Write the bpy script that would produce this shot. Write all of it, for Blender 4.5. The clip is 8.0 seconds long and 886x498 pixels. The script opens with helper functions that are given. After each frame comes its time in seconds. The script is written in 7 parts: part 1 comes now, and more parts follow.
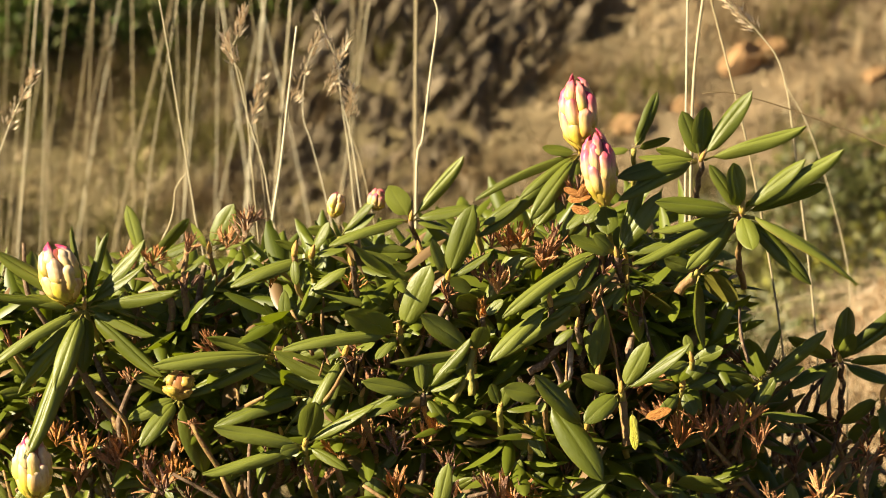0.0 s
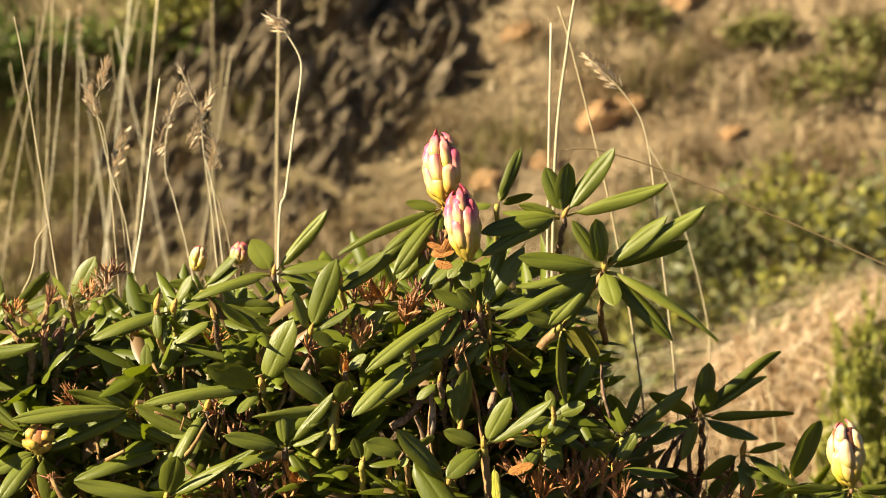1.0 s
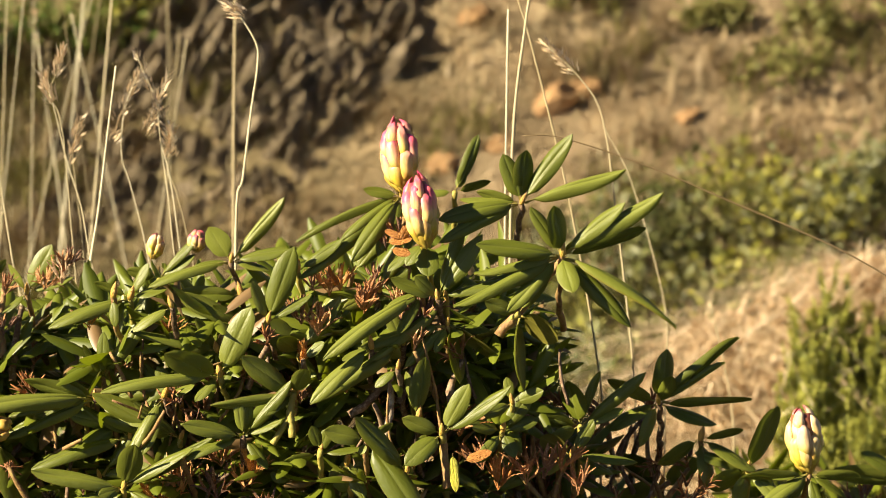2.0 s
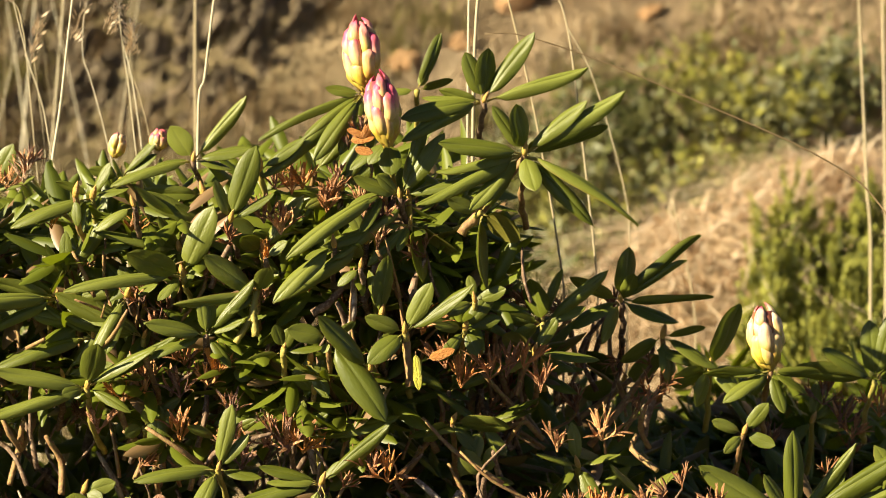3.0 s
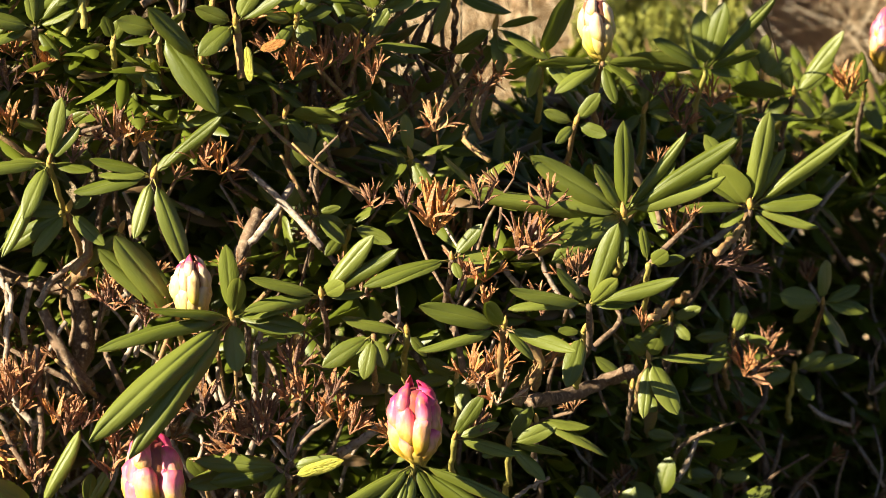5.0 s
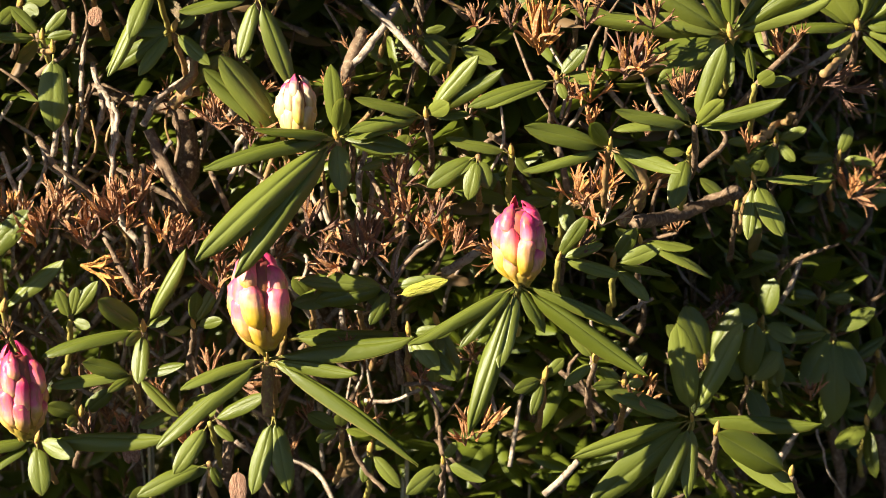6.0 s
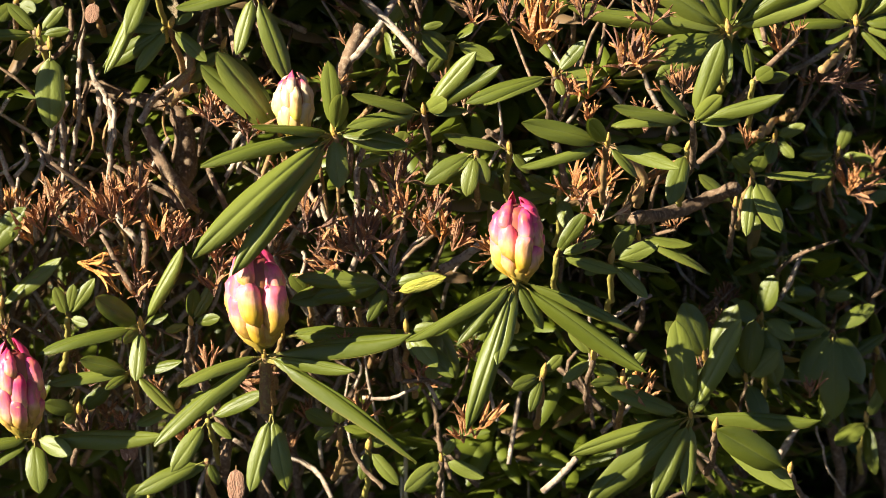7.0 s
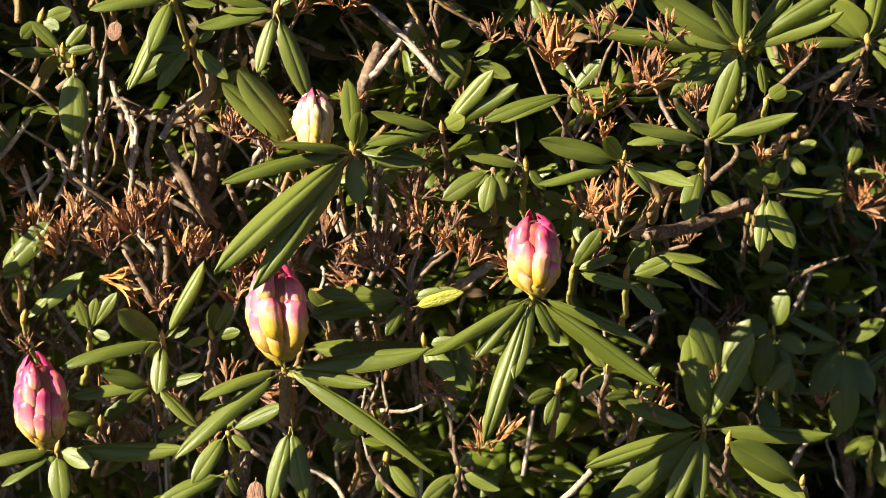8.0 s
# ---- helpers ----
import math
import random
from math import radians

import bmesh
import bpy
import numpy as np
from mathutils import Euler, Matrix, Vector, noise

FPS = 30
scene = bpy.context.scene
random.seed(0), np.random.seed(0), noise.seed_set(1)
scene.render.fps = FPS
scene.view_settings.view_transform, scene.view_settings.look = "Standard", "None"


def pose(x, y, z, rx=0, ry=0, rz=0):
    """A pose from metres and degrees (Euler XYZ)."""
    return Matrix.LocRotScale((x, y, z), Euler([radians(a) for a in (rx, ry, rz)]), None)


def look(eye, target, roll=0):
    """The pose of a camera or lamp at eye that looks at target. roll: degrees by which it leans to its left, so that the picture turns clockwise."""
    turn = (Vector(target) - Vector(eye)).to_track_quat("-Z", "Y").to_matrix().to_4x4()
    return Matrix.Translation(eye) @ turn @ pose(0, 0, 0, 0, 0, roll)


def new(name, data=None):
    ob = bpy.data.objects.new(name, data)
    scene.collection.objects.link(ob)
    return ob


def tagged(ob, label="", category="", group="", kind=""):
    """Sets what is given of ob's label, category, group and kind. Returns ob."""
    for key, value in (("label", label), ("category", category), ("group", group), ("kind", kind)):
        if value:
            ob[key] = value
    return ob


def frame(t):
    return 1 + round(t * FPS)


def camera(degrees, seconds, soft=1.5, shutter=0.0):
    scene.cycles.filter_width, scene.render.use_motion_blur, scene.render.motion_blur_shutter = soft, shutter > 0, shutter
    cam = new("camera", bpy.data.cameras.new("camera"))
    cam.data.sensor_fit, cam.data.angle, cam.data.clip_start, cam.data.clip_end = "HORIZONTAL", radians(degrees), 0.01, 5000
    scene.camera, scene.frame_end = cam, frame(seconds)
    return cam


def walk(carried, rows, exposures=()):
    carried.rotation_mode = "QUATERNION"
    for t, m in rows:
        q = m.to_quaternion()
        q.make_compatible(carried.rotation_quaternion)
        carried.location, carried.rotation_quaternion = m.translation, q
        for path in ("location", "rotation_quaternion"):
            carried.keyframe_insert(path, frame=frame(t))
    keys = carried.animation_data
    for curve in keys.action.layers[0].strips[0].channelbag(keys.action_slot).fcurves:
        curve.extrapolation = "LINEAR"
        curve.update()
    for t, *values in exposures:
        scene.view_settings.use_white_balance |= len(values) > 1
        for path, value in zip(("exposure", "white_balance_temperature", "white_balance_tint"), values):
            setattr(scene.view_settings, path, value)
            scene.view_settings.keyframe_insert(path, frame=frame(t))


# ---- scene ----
cam = camera(18.0, 8.0, soft=0.3)
# seconds, eye x y z, yaw to the left, pitch up, roll
ROWS = [
    (0.0, 0.0017, -0.0037, 1.4982, -0.000, -5.000, -0.000),
    (0.5, 0.0112, 0.0012, 1.5067, -1.410, -4.303, 0.156),
    (1.0, -0.0047, -0.0036, 1.4975, -2.950, -3.854, 0.568),
    (1.2, -0.0055, -0.0033, 1.4974, -3.384, -3.858, 0.623),
    (2.3, -0.0063, 0.0015, 1.5061, -4.124, -4.448, 0.454),
    (2.5, -0.0050, 0.0016, 1.5083, -4.411, -4.638, 0.462),
    (3.0, -0.0058, -0.0006, 1.5041, -4.634, -6.336, 0.401),
    (3.5, -0.0009, 0.0058, 1.4963, -4.690, -9.454, 0.256),
    (4.0, 0.0001, 0.0041, 1.4946, -6.028, -9.592, 0.372),
    (4.5, 0.0047, 0.0028, 1.4948, -7.427, -10.231, 0.633),
    (5.0, 0.0072, -0.0002, 1.4983, -7.878, -12.500, 0.637),
    (5.2, 0.0090, 0.0012, 1.4968, -7.525, -13.774, 0.710),
    (6.3, -0.0003, 0.0024, 1.4999, -5.665, -16.418, 0.253),
    (6.5, 0.0017, 0.0049, 1.4966, -5.749, -16.469, 0.261),
    (7.0, 0.0060, 0.0050, 1.4945, -5.787, -16.210, 0.248),
    (7.5, -0.0010, 0.0009, 1.5021, -5.942, -16.156, 0.352),
    (8.0, -0.0128, -0.0260, 1.5112, -5.782, -16.057, 0.335),
]
walk(cam, [(t, look((x, y, z), (x - math.sin(radians(a)) * math.cos(radians(p)), y + math.cos(radians(a)) * math.cos(radians(p)), z + math.sin(radians(p))), r))
           for t, x, y, z, a, p, r in ROWS], [(0.0, 1.58, 7050, 7), (2.8, 1.58, 7000, 7), (3.5, 1.60, 6700, 7), (4.5, 1.84, 6400, 7), (5.2, 1.76, 6300, 7), (8.0, 1.70, 6000, 7)])
# the lens is focused on the bush, the slope behind is soft
cam.data.dof.use_dof = True
cam.data.dof.focus_distance = 2.44
cam.data.dof.aperture_fstop = 10.5

# ---- light: low warm sun from the left, in front of the bush ----
SUN_EL, SUN_AZ = radians(28), radians(-113)      # azimuth from +y, to the right
to_sun = Vector((math.sin(SUN_AZ) * math.cos(SUN_EL), math.cos(SUN_AZ) * math.cos(SUN_EL), math.sin(SUN_EL)))
world = bpy.data.worlds.new("sky")
scene.world = world
world.use_nodes = True
nt = world.node_tree
sky = nt.nodes.new("ShaderNodeTexSky")
sky.sky_type, sky.sun_disc = "NISHITA", False
sky.altitude, sky.air_density, sky.dust_density, sky.ozone_density = 3200.0, 0.30, 2.2, 0.3      # thin mountain air
sky.sun_elevation, sky.sun_rotation = SUN_EL, SUN_AZ
nt.links.new(sky.outputs[0], nt.nodes["Background"].inputs[0])
nt.nodes["Background"].inputs[1].default_value = 0.056
lamp = bpy.data.lights.new("sun", "SUN")
lamp.energy, lamp.angle, lamp.color = 5.0, radians(0.55), (1.0, 0.88, 0.67)
new("sun", lamp).matrix_world = look(to_sun * 30, (0, 0, 0))


# ---- materials ----
class Mat:
    """A node material with a short way to add and link nodes."""

    def __init__(self, name, rough=0.6, spec=0.5):
        self.m = bpy.data.materials.new(name)
        self.m.use_nodes = True
        self.t = self.m.node_tree
        self.b = self.t.nodes["Principled BSDF"]
        self.b.inputs["Roughness"].default_value = rough
        self.b.inputs["Specular IOR Level"].default_value = spec

    def n(self, kind, **sets):
        node = self.t.nodes.new("ShaderNode" + kind)
        for key, value in sets.items():
            node.inputs[key.replace("_", " ")].default_value = value
        return node

    def l(self, a, b):
        self.t.links.new(a, b)

    def coords(self, kind="Object"):
        return self.n("TexCoord").outputs[kind]

    def noise(self, scale, detail=4.0, vec=None, rough=0.55):
        k = self.n("TexNoise", Scale=scale, Detail=detail, Roughness=rough)
        self.l(vec or self.coords(), k.inputs["Vector"])
        return k.outputs["Fac"]

    def ramp(self, fac, *stops):
        r = self.n("ValToRGB")
        e = r.color_ramp.elements
        while len(e) < len(stops):
            e.new(0.5)
        for el, (p, c) in zip(e, stops):
            el.position, el.color = p, (*c, 1)
        self.l(fac, r.inputs[0])
        return r.outputs[0]

    def mix(self, fac, a, b, mode="MIX"):
        x = self.t.nodes.new("ShaderNodeMix")
        x.data_type, x.blend_type = "RGBA", mode
        for s, v in ((0, fac), (6, a), (7, b)):
            if hasattr(v, "node"):
                self.l(v, x.inputs[s])
            else:
                x.inputs[s].default_value = v if s == 0 else (*v, 1)
        return x.outputs[2]

    def math(self, op, a, b=0.0):
        x = self.t.nodes.new("ShaderNodeMath")
        x.operation = op
        for s, v in ((0, a), (1, b)):
            if hasattr(v, "node"):
                self.l(v, x.inputs[s])
            else:
                x.inputs[s].default_value = v
        return x.outputs[0]

    def color(self, out):
        self.l(out, self.b.inputs["Base Color"])

    def bump(self, fac, strength=0.3, distance=0.002):
        k = self.n("Bump", Strength=strength, Distance=distance)
        self.l(fac, k.inputs["Height"])
        self.l(k.outputs[0], self.b.inputs["Normal"])

    def thin(self, out, amount):
        """Lets some light through, as a leaf or petal does."""
        tr = self.n("BsdfTranslucent")
        self.l(out, tr.inputs[0])
        mx = self.n("MixShader", Fac=amount)
        self.l(self.b.outputs[0], mx.inputs[1])
        self.l(tr.outputs[0], mx.inputs[2])
        self.l(mx.outputs[0], self.t.nodes["Material Output"].inputs[0])


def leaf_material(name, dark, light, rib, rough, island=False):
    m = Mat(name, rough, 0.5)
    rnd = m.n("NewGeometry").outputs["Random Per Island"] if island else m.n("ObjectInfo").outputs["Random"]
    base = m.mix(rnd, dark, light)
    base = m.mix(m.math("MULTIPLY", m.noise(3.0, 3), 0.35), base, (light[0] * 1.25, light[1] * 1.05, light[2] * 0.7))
    uv = m.n("SeparateXYZ")
    m.l(m.coords("UV"), uv.inputs[0])
    across = m.math("ABSOLUTE", m.math("SUBTRACT", uv.outputs[0], 0.5))
    ribline = m.math("LESS_THAN", across, 0.022)
    base = m.mix(m.math("MULTIPLY", ribline, 0.25), base, rib)
    if island:
        dry = m.math("LESS_THAN", m.math("FRACT", m.math("MULTIPLY", rnd, 7.31)), 0.13)
        base = m.mix(dry, base, (0.22, 0.135, 0.065))
    spots = m.ramp(m.noise(9.0, 4), (0.66, (0, 0, 0)), (0.74, (1, 1, 1)))
    base = m.mix(m.math("MULTIPLY", spots, 0.3), base, (0.16, 0.12, 0.05))
    m.color(base)
    m.bump(m.noise(14.0, 4), 0.25, 0.002)
    m.thin(m.mix(0.6, base, (0.36, 0.44, 0.015)), 0.24)
    return m.m


M_LEAF = leaf_material("leaf_upper", (0.078, 0.102, 0.009), (0.178, 0.205, 0.034), (0.21, 0.23, 0.06), 0.43)
M_UNDER = leaf_material("leaf_underside", (0.12, 0.115, 0.012), (0.17, 0.155, 0.02), (0.30, 0.28, 0.08), 0.65)
# darker copy of M_LEAF: the shade inside the bush is in its colour
M_LEAF_SHADED = leaf_material("leaf_upper_shaded", (0.060, 0.085, 0.006), (0.135, 0.165, 0.016), (0.18, 0.20, 0.04), 0.45, True)


def rough_material(name, a, b, scale, rough=0.8, c=None, bump=0.5, dist=0.003):
    m = Mat(name, rough, 0.25)
    vec = m.coords()
    col = m.ramp(m.noise(scale, 6, vec), (0.3, a), (0.7, b))
    if c:
        col = m.mix(m.ramp(m.noise(scale * 4.3, 5, vec), (0.5, (0, 0, 0)), (0.68, (1, 1, 1))), col, c)
    m.color(col)
    m.bump(m.noise(scale * 3, 8, vec), bump, dist)
    return m.m


M_BARK = rough_material("bark", (0.075, 0.045, 0.026), (0.22, 0.14, 0.085), 60, 0.8, (0.32, 0.23, 0.15))
M_PALE = rough_material("weathered_bark", (0.22, 0.16, 0.115), (0.52, 0.42, 0.32), 60, 0.8, (0.15, 0.09, 0.055))
M_TWIG = rough_material("twig_skin", (0.20, 0.10, 0.045), (0.33, 0.20, 0.09), 80, 0.55, (0.34, 0.27, 0.08))
M_GREENTWIG = rough_material("green_twig_skin", (0.26, 0.23, 0.05), (0.38, 0.31, 0.08), 70, 0.5)


def capsule_material(name, a, b, c):
    m = Mat(name, 0.6, 0.3)
    col = m.ramp(m.n("ObjectInfo").outputs["Random"], (0.0, a), (0.3, (0.17, 0.075, 0.05)), (0.5, (0.34, 0.15, 0.07)), (0.72, b), (0.90, (0.62, 0.26, 0.04)), (1.0, c))
    col = m.mix(m.math("MULTIPLY", m.noise(9, 4), 0.25), col, c)
    m.color(col)
    m.bump(m.noise(14, 4), 0.5, 0.02)
    return m.m


M_CAPSULE = capsule_material("dry_capsule", (0.12, 0.055, 0.04), (0.50, 0.19, 0.035), (0.56, 0.38, 0.24))
M_VALVE = rough_material("capsule_inside", (0.20, 0.085, 0.035), (0.40, 0.17, 0.06), 9, 0.55, (0.64, 0.40, 0.20))
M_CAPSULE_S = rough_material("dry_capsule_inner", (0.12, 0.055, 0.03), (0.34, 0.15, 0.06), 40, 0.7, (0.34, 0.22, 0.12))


def bud_material(name, *stops):
    """Colours from the foot of the bud to its top; each lobe turns towards the next colour at its own tip."""
    m = Mat(name, 0.42, 0.4)
    uv = m.n("SeparateXYZ")
    m.l(m.coords("UV"), uv.inputs[0])
    own = m.math("MULTIPLY", m.math("SUBTRACT", m.n("ObjectInfo").outputs["Random"], 0.5), 0.30)
    h = m.math("ADD", m.math("MULTIPLY", uv.outputs[0], 0.5), m.math("MULTIPLY", uv.outputs[1], 0.46))
    h = m.math("ADD", m.math("ADD", h, own), m.math("MULTIPLY", m.math("SUBTRACT", m.noise(70, 3), 0.5), 0.5))
    col = m.ramp(h, *stops)
    streak = m.n("TexNoise", Scale=1.0, Detail=4.0)
    mp = m.n("Mapping", Scale=(190.0, 190.0, 60.0))
    m.l(m.coords(), mp.inputs["Vector"])
    m.l(mp.outputs[0], streak.inputs["Vector"])
    col = m.mix(m.math("MULTIPLY", m.ramp(streak.outputs["Fac"], (0.46, (0, 0, 0)), (0.66, (1, 1, 1))), 0.6), col, (0.42, 0.18, 0.05))
    m.color(col)
    m.bump(streak.outputs["Fac"], 0.55, 0.0012)
    m.thin(col, 0.14)
    return m.m


M_BUDCORE = bud_material("bud_core", (0.0, (0.30, 0.22, 0.02)), (0.5, (0.36, 0.16, 0.05)), (1.0, (0.30, 0.04, 0.07)))
M_SCALE = bud_material("bud_scale", (0.0, (0.46, 0.33, 0.05)), (0.4, (0.62, 0.42, 0.08)), (0.9, (0.68, 0.38, 0.13)))
M_PINK = bud_material("pink_petal", (0.10, (0.56, 0.36, 0.025)), (0.28, (0.72, 0.42, 0.09)), (0.40, (0.82, 0.44, 0.24)), (0.52, (0.86, 0.22, 0.28)), (0.78, (0.70, 0.045, 0.17)))
M_CREAM = bud_material("cream_petal", (0.12, (0.58, 0.45, 0.05)), (0.34, (0.74, 0.52, 0.20)), (0.46, (0.80, 0.52, 0.24)), (0.58, (0.82, 0.36, 0.27)), (0.78, (0.76, 0.11, 0.21)))
M_CREAMONLY = bud_material("pale_petal", (0.12, (0.60, 0.50, 0.06)), (0.36, (0.76, 0.54, 0.17)), (0.60, (0.80, 0.60, 0.34)), (0.80, (0.80, 0.60, 0.42)), (0.94, (0.66, 0.06, 0.18)))


def withered_material(name, a, b):
    m = Mat(name, 0.6, 0.3)
    col = m.ramp(m.noise(5, 5), (0.3, a), (0.7, b))
    m.color(col)
    m.bump(m.noise(12, 5), 0.5, 0.02)
    m.thin(col, 0.15)
    return m.m


M_DEAD = withered_material("withered_leaf", (0.30, 0.14, 0.08), (0.50, 0.29, 0.19))
M_RUST = withered_material("rust_leaf", (0.36, 0.13, 0.03), (0.58, 0.28, 0.08))
M_YELLOW = withered_material("yellow_leaf", (0.38, 0.37, 0.03), (0.58, 0.52, 0.10))


# ---- making meshes ----
def mesh_of(name, verts, faces, mats, idx=None, uvs=None, smooth=True):
    me = bpy.data.meshes.new(name)
    me.from_pydata([tuple(v) for v in verts], [], [tuple(f) for f in faces])
    for m in mats:
        me.materials.append(m)
    if idx is not None:
        me.polygons.foreach_set("material_index", np.asarray(idx, np.int32))
    if smooth:
        me.polygons.foreach_set("use_smooth", np.ones(len(me.polygons), bool))
    if uvs is not None:
        layer = me.uv_layers.new(name="UVMap")
        loops = np.empty(len(me.loops), np.int32)
        me.loops.foreach_get("vertex_index", loops)
        layer.data.foreach_set("uv", np.asarray(uvs, np.float32)[loops].ravel())
    me.update()
    return me


def part(name, me, parent, label="", m=None):
    ob = new(name, me)
    ob.parent = parent
    if m is not None:
        ob.matrix_basis = m
    return tagged(ob, label)


def thing(name, label, category, at=(0, 0, 0), group="", me=None, kind=""):
    ob = new(name, me)
    ob.location = at
    return tagged(ob, label, category, group, kind)


def tube(points, radii, sides=8, wobble=0.0, seed=0):
    """Verts, faces and uvs of a tapered tube through the points, closed at both ends."""
    pts = [Vector(p) for p in points]
    rng = random.Random(seed)
    verts, faces, uvs = [], [], []
    side = None
    for i, p in enumerate(pts):
        d = (pts[min(i + 1, len(pts) - 1)] - pts[max(i - 1, 0)]).normalized()
        if side is None:
            side = d.orthogonal().normalized()
        side = (side - d * side.dot(d)).normalized()
        up = d.cross(side)
        for k in range(sides):
            a = 2 * math.pi * k / sides
            r = radii[i] * (1 + wobble * rng.uniform(-1, 1))
            verts.append(p + (side * math.cos(a) + up * math.sin(a)) * r)
            uvs.append((k / sides, i / (len(pts) - 1)))
    for i in range(len(pts) - 1):
        for k in range(sides):
            a, b = i * sides + k, i * sides + (k + 1) % sides
            faces.append((a, b, b + sides, a + sides))
    faces.append(tuple(range(sides - 1, -1, -1)))
    faces.append(tuple(range(len(verts) - sides, len(verts))))
    return verts, faces, uvs


def smooth_line(points, steps=6):
    """A Catmull-Rom line through the points."""
    p = [Vector(q) for q in points]
    p = [p[0] * 2 - p[1]] + p + [p[-1] * 2 - p[-2]]
    out = []
    for i in range(1, len(p) - 2):
        for k in range(steps):
            t = k / steps
            out.append(0.5 * ((2 * p[i]) + (p[i + 1] - p[i - 1]) * t + (2 * p[i - 1] - 5 * p[i] + 4 * p[i + 1] - p[i + 2]) * t * t
                              + (3 * p[i] - p[i - 1] - 3 * p[i + 1] + p[i + 2]) * t ** 3))
    out.append(p[-2])
    return out


def branch_mesh(points, r0, r1, mat, knots=True, seed=0, sides=8):
    line = smooth_line(points)
    rng = random.Random(seed)
    n = len(line)
    radii = [(r0 + (r1 - r0) * i / (n - 1)) * (1 + (0.22 * rng.random() ** 3 if knots else 0.02)) for i in range(n)]
    span = sum((line[i + 1] - line[i]).length for i in range(n - 1))
    line = [p + Vector((rng.gauss(0, 1), rng.gauss(0, 1), rng.gauss(0, 1))) * (0.006 * span if 0 < i < n - 1 else 0) for i, p in enumerate(line)]
    v, f, uv = tube(line, radii, sides, 0.08 if knots else 0.0, seed)
    return mesh_of("branch", v, f, [mat], uvs=uv)


# ---- the leaf: blade one long and one wide, with a groove, rolled margins, a stalk and a paler underside ----
LEAF_ACROSS = (-1.0, -0.90, -0.70, -0.45, -0.20, -0.07, 0.0, 0.07, 0.20, 0.45, 0.70, 0.90, 1.0)


def leaf_shape(curve, cup, blunt, twist, rows=10):
    verts, faces, uvs, idx = [], [], [], []
    cols = len(LEAF_ACROSS) - 1
    for under in (0, 1):
        start = len(verts)
        for i in range(rows + 1):
            s = i / rows
            y = 0.09 + 0.91 * s
            half = 0.5 * max(0.0, 1 - abs(2 * s ** 0.92 - 1) ** 2.4) ** blunt
            half = max(half, 0.03)
            bend = -curve * s * s + 0.06 * s + 0.012 * math.sin(5 * s + 9 * curve)
            for j, c in enumerate(LEAF_ACROSS):
                # a fine groove along the rib, a gently domed face, margins rolled under
                x = half * c * (1 + 0.035 * math.sin(11 * s + 4 * twist + (2 if c > 0 else 0)))
                z = bend + half * (-0.022 * math.exp(-(c / 0.10) ** 2) - (0.04 + 0.08 * cup) * abs(c) ** 2.6)
                z += 0.3 * twist * c * half * s + 0.008 * math.sin(6 * s + 2.5 * c)
                x *= 1 - 0.08 * cup * abs(c) ** 4
                verts.append((x, y - 0.04 * abs(bend), z - 0.012 * under))
                uvs.append((0.5 + c / 2, s))
        for i in range(rows):
            for j in range(cols):
                a = start + i * (cols + 1) + j
                q = (a, a + 1, a + cols + 2, a + cols + 1)
                faces.append(q[::-1] if under else q)
                idx.append(under)
    start = len(verts)
    v, f, uv = tube([(0, 0, -0.015), (0, 0.05, -0.008), (0, 0.13, -0.002)], [0.018, 0.014, 0.012], 5)
    verts += [(p[0] * 2.4, p[1], p[2]) for p in v]
    uvs += [(0.2, 0.5)] * len(v)
    faces += [tuple(q + start for q in g) for g in f]
    idx += [2] * len(f)
    return np.array([tuple(v) for v in verts]), faces, idx, uvs


LEAF_BENDS = ((0.10, 0.55, 0.62, 0.1), (0.20, 0.7, 0.60, -0.15), (-0.06, 0.5, 0.66, 0.12), (0.32, 0.8, 0.62, 0.1),
              (0.04, 1.1, 0.58, -0.1), (0.14, 0.35, 0.70, 0.2), (-0.14, 0.8, 0.62, -0.2), (0.24, 0.45, 0.56, 0.25))
LEAF_KINDS = [leaf_shape(*k) for k in LEAF_BENDS]
LEAF_MESHES = [mesh_of("leaf", v, f, [M_LEAF, M_UNDER, M_GREENTWIG], i, uv) for v, f, i, uv in LEAF_KINDS]


def leaf_pose(base, axis, normal, length, width):
    y = axis.normalized()
    z = (normal - y * normal.dot(y)).normalized()
    x = y.cross(z)
    m = Matrix.Identity(4)
    for r in range(3):
        m[r][0], m[r][1], m[r][2], m[r][3] = x[r] * width, y[r] * length, z[r] * length, base[r]
    return m


def leaf_frame(angle, tilt, roll):
    """Axis and normal of a leaf: angle in the upright plane across the view, tilt towards the viewer, roll of its upper face
    from the viewer up to the sky."""
    a, t, r = radians(angle), radians(tilt), radians(roll)
    axis = Vector((math.cos(a) * math.cos(t), -math.sin(t), math.sin(a) * math.cos(t)))
    front = Vector((0, -1, 0.12))
    front = (front - axis * front.dot(axis)).normalized()
    side = axis.cross(front)
    if side.z - 0.25 * side.x < 0:
        side = -side
    return axis, front * math.cos(r) + side * math.sin(r)


# ---- ground: level at the foot of the bush, then a steep dry slope ----
BANK = ((0.34, 0.0), (0.46, 0.58), (0.54, 0.76), (0.64, 0.86), (0.72, 0.92), (0.80, 0.99), (0.90, 1.04), (1.04, 1.09), (1.20, 1.10), (1.7, 1.06), (2.6, 0.85), (3.6, 0.0))


def bank_crest(x):
    """Height of the straw-covered bank that stands before the slope."""
    for (a, za), (b, zb) in zip(BANK, BANK[1:]):
        if a <= x <= b:
            return za + (zb - za) * (x - a) / (b - a)
    return 0.0


